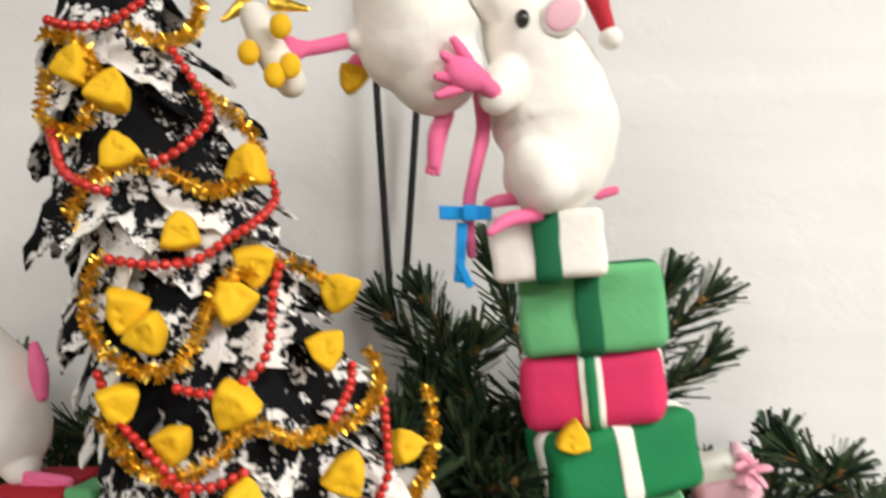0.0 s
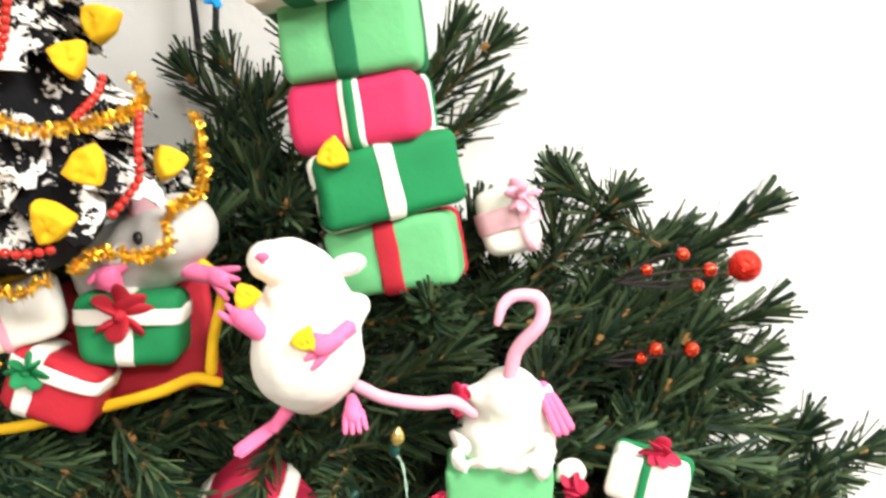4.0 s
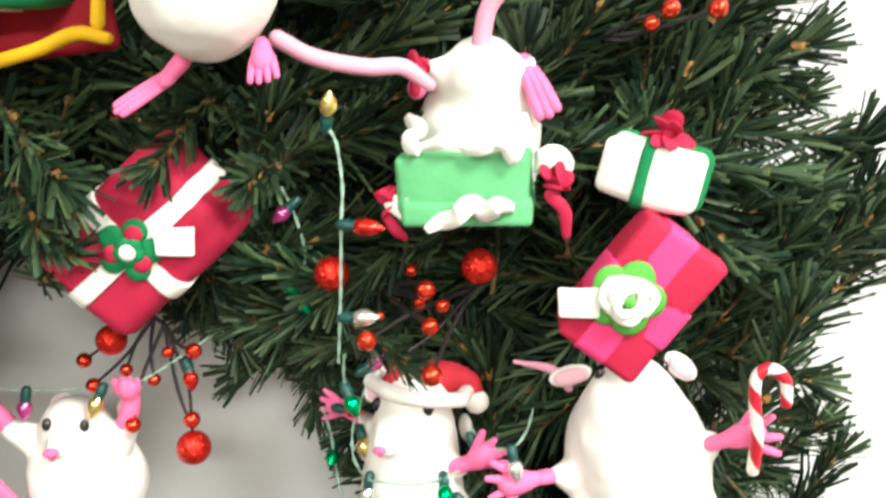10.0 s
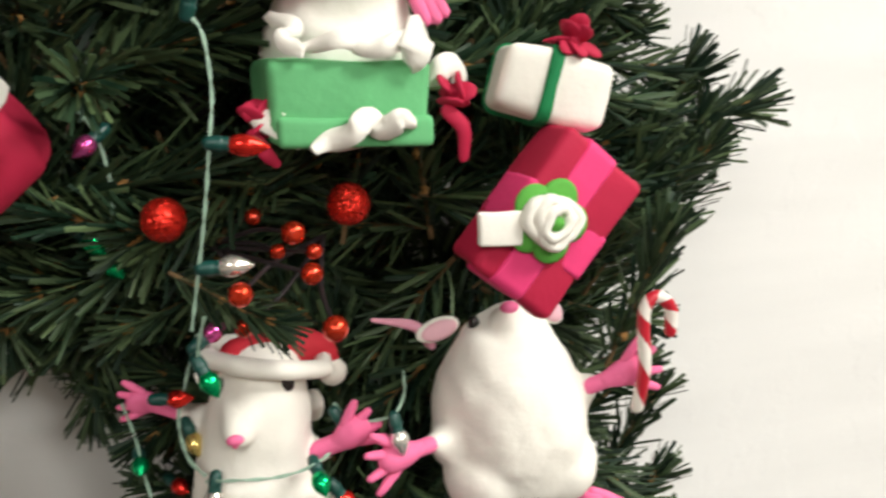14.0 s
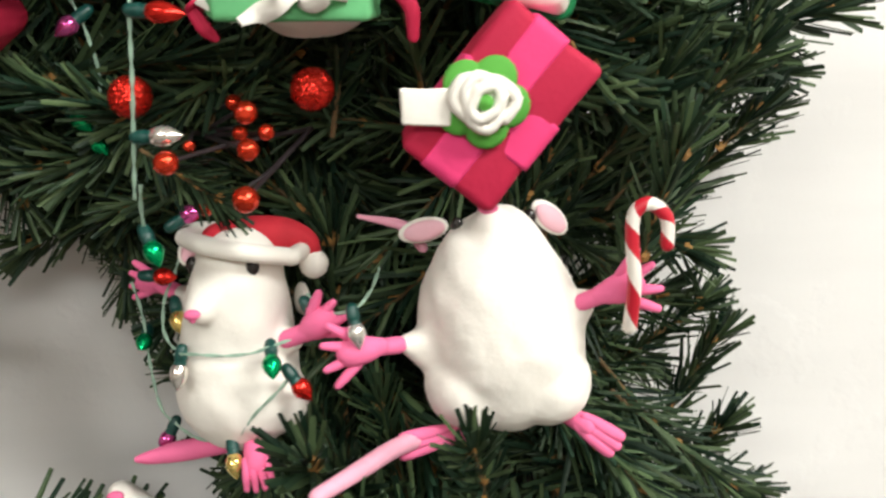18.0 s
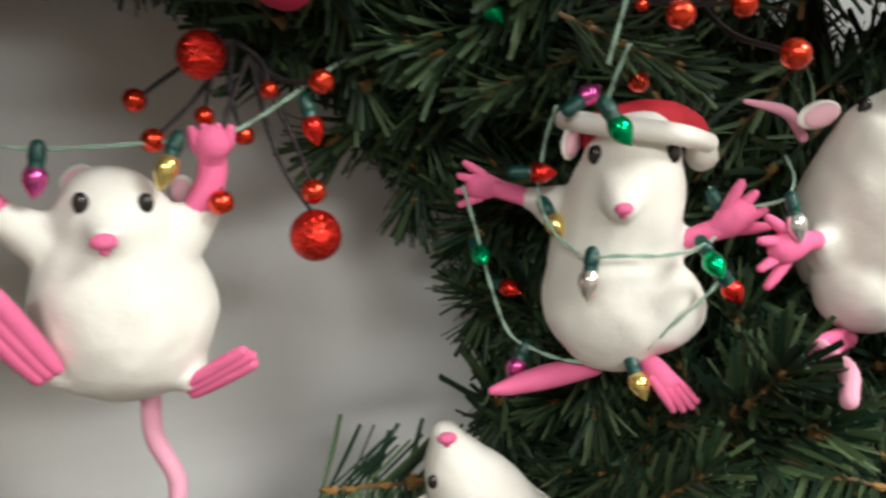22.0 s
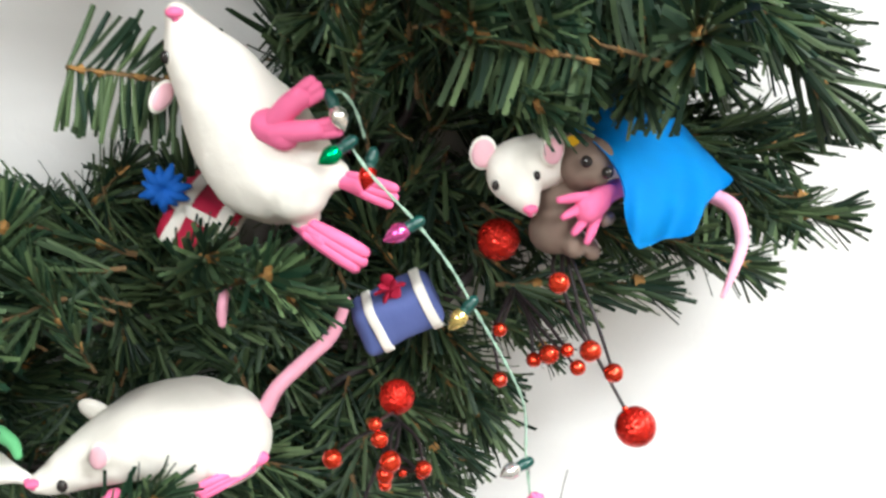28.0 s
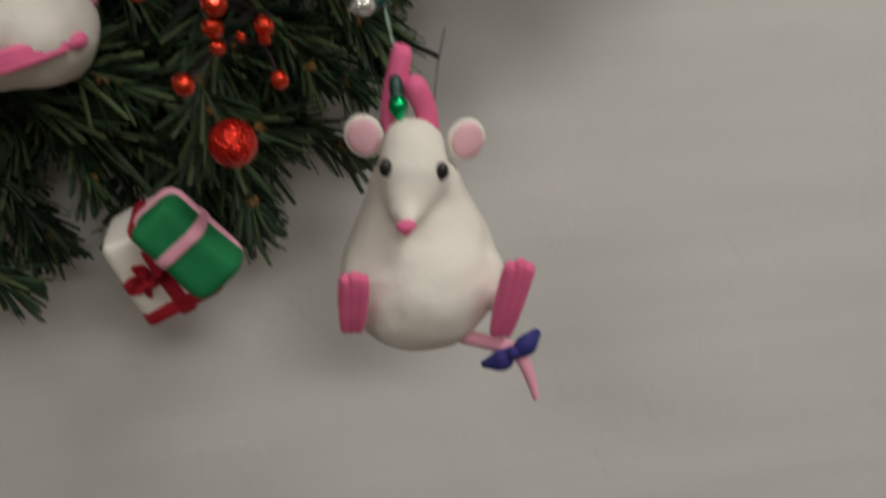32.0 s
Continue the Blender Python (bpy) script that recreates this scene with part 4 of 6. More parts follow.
# ---- mouse that swings on the light string
mouse("white clay mouse swinging from a string of lights",
      [[(-0.079, 0.600, 1.250, 0.0222), (-0.080, 0.603, 1.232, 0.0318), (-0.079, 0.605, 1.213, 0.0361)], [(-0.081, 0.585, 1.252, 0.0112), (-0.081, 0.573, 1.252, 0.0057)], [(-0.103, 0.600, 1.243, 0.0115), (-0.119, 0.595, 1.256, 0.0073)], [(-0.057, 0.600, 1.241, 0.0118), (-0.046, 0.600, 1.254, 0.0076)], [(-0.100, 0.590, 1.196, 0.0132), (-0.105, 0.585, 1.196, 0.0070)], [(-0.059, 0.595, 1.192, 0.0126), (-0.054, 0.585, 1.187, 0.0057)]],
      pink=[[(-0.119, 0.595, 1.256, 0.0066), (-0.128, 0.595, 1.269, 0.0053), (-0.131, 0.595, 1.280, 0.0052)], [(-0.047, 0.598, 1.254, 0.0066), (-0.041, 0.597, 1.268, 0.0060), (-0.040, 0.597, 1.280, 0.0055)]],
      pale=[[(-0.072, 0.605, 1.175, 0.0043), (-0.072, 0.602, 1.155, 0.0043), (-0.064, 0.600, 1.133, 0.0041), (-0.069, 0.597, 1.116, 0.0039), (-0.085, 0.595, 1.110, 0.0033), (-0.100, 0.597, 1.117, 0.0027), (-0.116, 0.600, 1.124, 0.0014)]],
      paws=[((-0.130, 0.592, 1.277), (-0.131, 0.590, 1.290), 0.022, 4, 0.3), ((-0.040, 0.594, 1.276), (-0.040, 0.592, 1.290), 0.020, 4, 0.2), ((-0.107, 0.575, 1.200), (-0.126, 0.565, 1.236), 0.021, 3, 0.0), ((-0.055, 0.582, 1.184), (-0.031, 0.572, 1.200), 0.0145, 3, 0.0)],
      ears=[((-0.093, 0.612, 1.266), 0.008, (0, 55, 20)), ((-0.053, 0.612, 1.260), 0.007, (0, 30, -30))],
      eyes=[((-0.092, 0.578, 1.267), 0.0036), ((-0.064, 0.581, 1.264), 0.0034)], nose=((-0.081, 0.566, 1.252), 0.0052))
candy_cane([(-0.086, 0.590, 1.071, 0.0032), (-0.081, 0.590, 1.091, 0.0032), (-0.077, 0.590, 1.109, 0.0031), (-0.076, 0.588, 1.120, 0.0031), (-0.080, 0.586, 1.122, 0.0031), (-0.083, 0.585, 1.115, 0.0031), (-0.084, 0.585, 1.103, 0.0028)], "small striped candy cane hung on a pink tail")

# ---- gifts inside the ring
gift("bright red gift with light green ribbon and bow", (-0.220, 0.630, 1.126), (0.0580, 0.07, 0.0470), (-4, 2, 14), "crimson",
     [(0, 0.0157, 0.0, "mint"), (1, 0.0127, 0.0, "mint")], ((0, -0.005, 0.032), 0.026, 7, "mint"), bevel=0.006, seed=12)
gift("yellow gift with green ribbon under a red gift", (-0.221, 0.640, 1.0635), (0.0762, 0.075, 0.0381), (-4, 2, 8), "yellow",
     [(0, 0.0102, 0.024, "green"), (1, 0.0061, -0.01, "green")], bevel=0.006, seed=13)

# ---- mouse that pulls the string
mouse("white clay mouse stretching up and pulling a light string",
      [[(0.061, 0.612, 1.132, 0.0067), (0.067, 0.612, 1.116, 0.0159), (0.077, 0.608, 1.097, 0.0235), (0.091, 0.604, 1.071, 0.0307), (0.103, 0.600, 1.053, 0.0309)]],
      balls=[(0.114, 0.580, 1.046, 0.0168), (0.117, 0.581, 1.029, 0.0085), (0.134, 0.587, 1.050, 0.0078)],
      pink=[[(0.102, 0.576, 1.081, 0.0088), (0.110, 0.570, 1.077, 0.0080)], [(0.106, 0.572, 1.083, 0.0062), (0.113, 0.568, 1.091, 0.0062), (0.120, 0.565, 1.097, 0.0060)], [(0.106, 0.570, 1.079, 0.0065), (0.118, 0.564, 1.080, 0.0055), (0.126, 0.561, 1.081, 0.0052)], [(0.115, 0.580, 1.027, 0.0056), (0.125, 0.574, 1.019, 0.0062)], [(0.137, 0.585, 1.048, 0.0047), (0.145, 0.580, 1.045, 0.0046)]],
      paws=[((0.118, 0.566, 1.095), (0.128, 0.562, 1.102), 0.016, 3, 0.0), ((0.122, 0.562, 1.080), (0.137, 0.557, 1.083), 0.0125, 3, 0.1), ((0.119, 0.574, 1.025), (0.145, 0.566, 1.008), 0.019, 3, 0.1), ((0.141, 0.582, 1.048), (0.164, 0.576, 1.039), 0.016, 3, 0.2)],
      ears=[((0.047, 0.613, 1.091), 0.0100, (0, 40, 30), 0, 2, 0.6)],
      eyes=[((0.042, 0.598, 1.114), 0.003)], nose=((0.059, 0.601, 1.136), 0.0048))
gift("small red and white striped gift with royal blue bow", (0.054, 0.675, 1.002), (0.0418, 0.05, 0.0386), (0, 32, -10), "crimson",
     [(0, 0.0077, -0.012, "white"), (0, 0.0077, 0.012, "white"), (2, 0.0077, 0.01, "white")], bevel=0.008, seed=14)
cb = V((0.037, 0.648, 1.032))
bm = bmesh.new()
ball(bm, cb, 0.004)
spiky = tagged(part("ribbon_bow", bm, "royal"), "spiky royal blue clay bow on a gift", "ribbon")
for k in range(11):
    a = k * math.tau / 11
    tip = cb + V((math.cos(a) * 0.0142, -0.004, math.sin(a) * 0.0142)) * (0.82 if k % 2 else 1.0)
    bm = bmesh.new()
    tube(bm, [(*cb, 0.0034), (*((cb + tip) / 2 + V((0, -0.004, 0))), 0.0040), (*tip, 0.0016)], 0, 6, 3)
    part("spike", bm, "royal", spiky)

# ---- sleeping mouse, teddy and blanket
mouse("white clay mouse asleep under a blue blanket, hugging a teddy",
      [[(0.236, 0.565, 1.031, 0.0038), (0.231, 0.568, 1.041, 0.0100), (0.228, 0.575, 1.049, 0.0136), (0.245, 0.585, 1.052, 0.0145), (0.281, 0.605, 1.049, 0.0165), (0.319, 0.610, 1.044, 0.0188), (0.349, 0.605, 1.025, 0.0111)]],
      pink=[[(0.285, 0.570, 1.038, 0.0054), (0.271, 0.560, 1.036, 0.0053)]],
      pale=[[(0.350, 0.595, 1.022, 0.0045), (0.360, 0.585, 1.016, 0.0045), (0.362, 0.575, 1.001, 0.0038), (0.354, 0.565, 0.987, 0.0028), (0.346, 0.560, 0.973, 0.0013)]],
      paws=[((0.276, 0.560, 1.039), (0.251, 0.553, 1.023), 0.022, 4, 0.6)],
      ears=[((0.213, 0.580, 1.059), 0.0095, (0, 10, -10)), ((0.247, 0.566, 1.062), 0.0088, (0, 0, 10))],
      eyes=[((0.214, 0.562, 1.045), 0.0024), ((0.240, 0.560, 1.051), 0.0022)], nose=((0.234, 0.556, 1.032), 0.0042))
bm = blended([[(0.269, 0.575, 1.053, 0.0137), (0.268, 0.572, 1.051, 0.0136)], [(0.257, 0.580, 1.026, 0.0128), (0.253, 0.578, 1.014, 0.0129)], [(0.261, 0.570, 1.008, 0.0073), (0.260, 0.562, 1.008, 0.0060)], [(0.272, 0.575, 1.003, 0.0062), (0.271, 0.566, 1.003, 0.0055)], [(0.280, 0.570, 1.021, 0.0052), (0.275, 0.560, 1.023, 0.0047)]],
             [(0.260, 0.578, 1.063, 0.0053), (0.283, 0.580, 1.056, 0.0042), (0.271, 0.560, 1.049, 0.0064)], 0.0018, 4)
ball(bm, (0.262, 0.555, 1.058), 0.0032, 1)
ball(bm, (0.273, 0.553, 1.052), 0.0033, 1)
ball(bm, (0.259, 0.571, 1.065), (0.004, 0.002, 0.003), 2)
tagged(part("teddy_figurine", bm, ["brown", "black", "yellow"]), "small brown clay teddy hugged by a sleeping mouse", "figurine")


def blanket():
    """A draped sheet of blue clay: a quilted grid over the sleeper, its hem scalloped."""
    bm = bmesh.new()
    top = spline([(0.252, 0.622, 1.070), (0.268, 0.624, 1.076), (0.300, 0.622, 1.078), (0.330, 0.620, 1.066), (0.346, 0.612, 1.050), (0.358, 0.600, 1.036)], 10)
    hem = spline([(0.266, 0.580, 1.068), (0.276, 0.560, 1.058), (0.280, 0.552, 1.036), (0.284, 0.550, 1.018), (0.298, 0.552, 1.014), (0.318, 0.558, 1.021), (0.334, 0.566, 1.029), (0.350, 0.580, 1.038)], 8)
    nu, nv = 48, 18
    top = [np.array([np.interp(i / nu, np.linspace(0, 1, len(top)), [p[k] for p in top]) for k in range(3)]) for i in range(nu + 1)]
    hem = [np.array([np.interp(i / nu, np.linspace(0, 1, len(hem)), [p[k] for p in hem]) for k in range(3)]) for i in range(nu + 1)]
    grid = []
    for i in range(nu + 1):
        u = i / nu
        row = []
        for j in range(nv + 1):
            v = j / nv
            p = V(top[i][:3]).lerp(V(hem[i][:3]), v)
            p.y -= 0.026 * math.sin(math.pi * min(v * 0.8 + 0.05, 1)) * (0.35 + 0.65 * math.sin(math.pi * u))
            p.y += (0.0042 * math.sin(u * 23 + 0.6 * v) + 0.0018 * math.sin(u * 41 + 1.0)) * v ** 1.4
            p.z += 0.0016 * math.cos(u * 23) * v ** 3
            row.append(bm.verts.new(p))
        grid.append(row)
    for i in range(nu):
        for j in range(nv):
            bm.faces.new((grid[i][j], grid[i + 1][j], grid[i + 1][j + 1], grid[i][j + 1]))
    bmesh.ops.solidify(bm, geom=bm.faces[:], thickness=0.0025)
    return smooth(bm)


tagged(part("blanket", blanket(), "blue"), "sky blue clay blanket draped over a sleeping mouse", "blanket")

gift("violet blue clay gift roll with white bands and red bow", (0.167, 0.618, 0.953), (0.0530, 0.034, 0.0300), (0, -23, 0), "purple",
     [(0, 0.0057, -0.013, "white"), (0, 0.0057, 0.019, "white")], ((0.003, -0.006, 0.019), 0.0100, 8, "crimson"), bevel=0.0075, seed=15)

# ---- crawling mouse
mouse("long white clay mouse crawling along the branches",
      [[(-0.049, 0.597, 0.872, 0.0052), (-0.038, 0.600, 0.874, 0.0105), (-0.017, 0.605, 0.881, 0.0179), (0.011, 0.612, 0.888, 0.0275), (0.038, 0.618, 0.883, 0.0340), (0.054, 0.620, 0.878, 0.0305)]],
      balls=[(0.058, 0.604, 0.879, 0.0200)],
      pink=[[(0.080, 0.600, 0.872, 0.0041), (0.064, 0.590, 0.871, 0.0043)], [(-0.006, 0.590, 0.862, 0.0052), (-0.014, 0.585, 0.855, 0.0052)]],
      pale=[[(0.082, 0.625, 0.889, 0.0056), (0.092, 0.620, 0.908, 0.0048), (0.111, 0.615, 0.928, 0.0044), (0.127, 0.612, 0.944, 0.0040), (0.137, 0.612, 0.965, 0.0030)]],
      paws=[((0.074, 0.592, 0.872), (0.044, 0.578, 0.867), 0.0135, 3, 0.1)],
      ears=[((-0.009, 0.584, 0.894), 0.0095, (0, 10, 0), 0, 2, 0.65), ((-0.016, 0.620, 0.903), 0.0115, (0, -50, 0), 0, 0, 0.6)],
      eyes=[((-0.033, 0.588, 0.874), 0.0034)], nose=((-0.050, 0.592, 0.875), 0.0044))

# ---- mouse that hangs below
mouse("white clay mouse hanging from a wire under the wreath, feet forward",
      [[(0.237, 0.532, 0.819, 0.0138), (0.234, 0.527, 0.805, 0.0165), (0.231, 0.517, 0.796, 0.0105), (0.230, 0.508, 0.792, 0.0046)], [(0.236, 0.542, 0.794, 0.0227), (0.236, 0.543, 0.769, 0.0346), (0.236, 0.543, 0.752, 0.0397)], [(0.209, 0.530, 0.754, 0.0128), (0.201, 0.522, 0.746, 0.0066)], [(0.265, 0.530, 0.753, 0.0135), (0.274, 0.520, 0.741, 0.0073)]],
      pink=[[(0.228, 0.545, 0.825, 0.0054), (0.231, 0.545, 0.842, 0.0056), (0.236, 0.545, 0.860, 0.0052)], [(0.246, 0.545, 0.825, 0.0054), (0.245, 0.543, 0.835, 0.0054), (0.241, 0.540, 0.846, 0.0058)]],
      pale=[[(0.246, 0.530, 0.720, 0.0035), (0.262, 0.520, 0.719, 0.0037), (0.278, 0.515, 0.714, 0.0037), (0.284, 0.512, 0.702, 0.0031), (0.287, 0.510, 0.688, 0.0017)]],
      paws=[((0.199, 0.512, 0.739), (0.203, 0.500, 0.771), 0.0175, 3, 0.0), ((0.271, 0.512, 0.727), (0.280, 0.500, 0.768), 0.0175, 3, 0.1), ((0.234, 0.545, 0.855), (0.237, 0.545, 0.864), 0.010, 3, 0.1)],
      ears=[((0.215, 0.540, 0.825), 0.0108, (0, -15, -10), 0, 2, 0.92), ((0.263, 0.537, 0.819), 0.0106, (0, 15, 10), 0, 2, 0.92)],
      eyes=[((0.220, 0.516, 0.817), 0.0036), ((0.250, 0.515, 0.812), 0.0036)], nose=((0.229, 0.504, 0.792), 0.0048))
bm = bmesh.new()
for k, (ch) in enumerate(([(0.263, 0.512, 0.710, 0.0028), (0.270, 0.510, 0.712, 0.0062), (0.275, 0.510, 0.716, 0.0034)], [(0.277, 0.510, 0.715, 0.0034), (0.283, 0.510, 0.719, 0.0061), (0.288, 0.512, 0.723, 0.0034)])):
    tube(bm, ch, 0, 8, 5, flat=0.6)
ball(bm, (0.276, 0.508, 0.717), 0.0032)
tagged(part("ribbon_bow", bm, "indigo"), "dark violet clay bow tied on a pink tail", "ribbon")

gift("ivory gift with red ribbons and red bow at the wreath's foot", (0.096, 0.615, 0.745), (0.0444, 0.05, 0.0563), (0, -20, 6), "white",
     [(0, 0.0077, 0.0, "red"), (2, 0.0089, 0.0, "red"), (2, 0.0077, -0.021, "red")], ((-0.009, -0.028, 0.004), 0.011, 8, "red"), bevel=0.006, seed=16)
gift("green gift with pink ribbon leaning on an ivory gift", (0.119, 0.570, 0.769), (0.0289, 0.032, 0.0528), (0, -37, 0), "green",
     [(2, 0.0061, 0.004, "pale"), (1, 0.006, 0.006, "pale")], bevel=0.007, seed=17)

# ---- the black and white tree
TREE_A, TREE_B = V((-0.100, 0.545, 1.558)), V((-0.208, 0.505, 1.949))
AXIS = TREE_B - TREE_A
TILT_Q = AXIS.normalized().to_track_quat("Z", "Y").to_matrix()


def tree_radius(s):
    return float(np.interp(s, [0, 0.18, 0.4, 0.6, 0.8, 1.0], [0.080, 0.086, 0.066, 0.056, 0.034, 0.003]))


tree = thing("paper_tree", TREE_A, "black paper cone tree dabbed with white paint, leaning", "tree")
bm = bmesh.new()
tube(bm, [(*(TREE_A + AXIS * s), tree_radius(s) * 0.64) for s in (0.17, 0.28, 0.4, 0.6, 0.8, 0.98)], 0, 24, 3)
part("cone", bm, "felt", tree)


def flap_mesh(seed):
    """A cut paper lobe with a ragged point, hanging along -z and bowed out along -y."""
    r = random.Random(seed)
    w, h = 0.056 * r.uniform(0.85, 1.2), 0.054 * r.uniform(0.9, 1.2)
    nu, nv, peak = 14, 8, r.uniform(-0.15, 0.15)
    hem = [1.12 - 1.1 * abs(i / nu - 0.5 - peak) ** 1.3 + r.uniform(-0.05, 0.05) for i in range(nu + 1)]
    curl = r.uniform(0.006, 0.014)
    verts, faces = [], []
    for depth in (0.0, 0.0013):
        for i in range(nu + 1):
            u = i / nu - 0.5
            for j in range(nv + 1):
                v = j / nv
                verts.append((u * w * (0.6 + 0.5 * v - 0.25 * v ** 3), -curl * v ** 2.2 + 0.75 * w * u * u + 0.0012 * math.sin(u * 17 + seed) * v + depth, -h * v * (1 + (hem[i] - 1) * v)))
    n, row = (nu + 1) * (nv + 1), nv + 1
    for i in range(nu):
        for j in range(nv):
            q = (i * row + j, i * row + j + 1, (i + 1) * row + j + 1, (i + 1) * row + j)
            faces += [q, tuple(k + n for k in q[::-1])]
    rim = [(i, nv) for i in range(nu + 1)] + [(nu, j) for j in range(nv - 1, -1, -1)] + [(i, 0) for i in range(nu - 1, -1, -1)] + [(0, j) for j in range(1, nv + 1)]
    for (i0, j0), (i1, j1) in zip(rim, rim[1:]):
        p, q = i0 * row + j0, i1 * row + j1
        faces.append((p, p + n, q + n, q))
    me = bpy.data.meshes.new("paper_leaf")
    me.from_pydata(verts, [], faces)
    me.materials.append(M["snow"])
    me.update()
    return me


PEEP = V((-0.025, 0.500, 1.610))
FLAPS = [flap_mesh(s) for s in range(7)]
rt = random.Random(5)
for tier in range(11):
    s = 0.20 + tier * 0.074
    rad = tree_radius(s)
    count = max(5, round(math.tau * rad / 0.034))
    for k in range(count):
        a = (k + rt.uniform(-0.3, 0.3) + tier * 0.5) * math.tau / count
        sc = rt.uniform(0.75, 1.1) * (0.62 + 0.38 * min(1, rad / 0.06))
        me = FLAPS[rt.randrange(7)]
        slim = 0.62 if math.cos(a) < 0 and 0.33 < s < 0.86 else 1.0
        local = TILT_Q @ V((math.cos(a) * rad * 0.79 * slim, math.sin(a) * rad * 0.79, 0))
        lean = rt.uniform(0.0, 0.03)
        turn = TILT_Q @ Euler((rt.uniform(-0.44, -0.14), rt.uniform(-0.3, 0.3), a + math.pi / 2)).to_matrix()
        at = AXIS * (s + lean) + local
        if (TREE_A + at - PEEP).length < 0.055:
            continue
        ob = new("paper_leaf", me)
        ob.parent = tree
        ob.matrix_basis = Matrix.LocRotScale(at, turn.to_quaternion(), (sc,) * 3)


def resample(pts, step):
    path = [V(p[:3]) for p in spline(pts, 24)]
    out, acc = [path[0]], 0.0
    for a, b in zip(path, path[1:]):
        d = (b - a).length
        while acc + d >= step:
            a = a.lerp(b, (step - acc) / d)
            out.append(a.copy())
            d, acc = (b - a).length, 0.0
        acc += d
    return out


def tinsel(pts, r=0.0048):
    """A strand of gold tinsel: a core with thousands of crimped foil slips."""
    rd = random.Random(len(pts))
    verts, faces = [], []
    path = resample(pts, 0.0011)
    for i, p in enumerate(path):
        d = (path[min(i + 1, len(path) - 1)] - path[max(i - 1, 0)]).normalized()
        for k in range(6):
            q = V((rd.uniform(-1, 1), rd.uniform(-1, 1), rd.uniform(-1, 1)))
            q = (q - d * q.dot(d) * 0.7).normalized()
            s = q.cross(V((rd.uniform(-1, 1), rd.uniform(-1, 1), rd.uniform(-1, 1)))).normalized() * 0.0006
            ln, n = r * rd.uniform(0.75, 1.25), len(verts)
            verts.extend([p - s, p + s, p + q * ln + s, p + q * ln - s])
            faces.append((n, n + 1, n + 2, n + 3))
    me = bpy.data.meshes.new("tinsel_garland")
    base = path[len(path) // 2]
    me.from_pydata([tuple(v - base) for v in verts], [], faces)
    me.materials.append(M["gold"])
    ob = new("tinsel_garland", me)
    ob.location = base
    bm = bmesh.new()
    tube(bm, [(*p, 0.0009) for p in path[::6]], 0, 6, 1)
    part("core_wire", bm, "gold", ob)
    return tagged(ob, "glittering gold tinsel garland draped on the paper tree", "garland", "tinsel garlands")


for pts in ([(-0.131, 0.483, 1.835), (-0.115, 0.498, 1.824), (-0.105, 0.507, 1.812), (-0.100, 0.494, 1.795), (-0.109, 0.476, 1.783), (-0.121, 0.465, 1.780), (-0.138, 0.459, 1.789), (-0.158, 0.457, 1.792), (-0.177, 0.457, 1.783), (-0.188, 0.462, 1.768), (-0.182, 0.460, 1.759)],
            [(-0.168, 0.457, 1.747), (-0.179, 0.461, 1.735), (-0.179, 0.462, 1.715), (-0.166, 0.456, 1.697), (-0.141, 0.448, 1.689), (-0.125, 0.449, 1.697), (-0.118, 0.456, 1.715), (-0.114, 0.459, 1.727), (-0.106, 0.464, 1.736), (-0.094, 0.477, 1.741), (-0.081, 0.490, 1.743), (-0.065, 0.498, 1.732)],
            [(-0.172, 0.458, 1.666), (-0.162, 0.453, 1.654), (-0.147, 0.445, 1.643), (-0.128, 0.442, 1.640), (-0.110, 0.443, 1.648), (-0.095, 0.451, 1.663), (-0.075, 0.456, 1.656), (-0.056, 0.471, 1.657), (-0.039, 0.504, 1.665), (-0.038, 0.543, 1.677), (-0.046, 0.541, 1.692)],
            [(-0.010, 0.553, 1.668), (-0.006, 0.550, 1.643), (-0.009, 0.553, 1.617), (-0.019, 0.513, 1.607), (-0.019, 0.506, 1.588), (-0.030, 0.486, 1.582), (-0.047, 0.469, 1.588), (-0.060, 0.462, 1.577)],
            [(-0.150, 0.452, 1.593), (-0.129, 0.444, 1.596), (-0.115, 0.444, 1.588), (-0.104, 0.447, 1.574), (-0.087, 0.451, 1.568), (-0.069, 0.455, 1.576)],
            [(-0.204, 0.473, 1.842), (-0.207, 0.474, 1.820), (-0.193, 0.465, 1.809), (-0.177, 0.461, 1.819), (-0.177, 0.465, 1.839), (-0.186, 0.468, 1.856), (-0.210, 0.478, 1.862)],
            [(-0.163, 0.473, 1.864), (-0.146, 0.479, 1.858), (-0.137, 0.499, 1.868), (-0.138, 0.518, 1.888), (-0.144, 0.516, 1.900), (-0.164, 0.497, 1.903)]):
    tinsel(pts)

bm = bmesh.new()
ball(bm, (0, 0, 0), 1.0, 0, None, 10, 7)
BEAD = bpy.data.meshes.new("bead")
BEAD.materials.append(M["bead"])
bm.to_mesh(BEAD)
bm.free()


def bead_string(pts):
    path = resample(pts, 0.0056)
    bm = bmesh.new()
    tube(bm, [(*p, 0.0007) for p in path], 0, 6, 1)
    ob = tagged(part("bead_garland", bm, "bead"), "string of shiny red beads draped on the paper tree", "garland", "bead garlands")
    for p in path:
        b = new("bead", BEAD)
        b.parent = ob
        b.matrix_basis = Matrix.LocRotScale(p - ob.location, None, (0.0029,) * 3)
    return ob


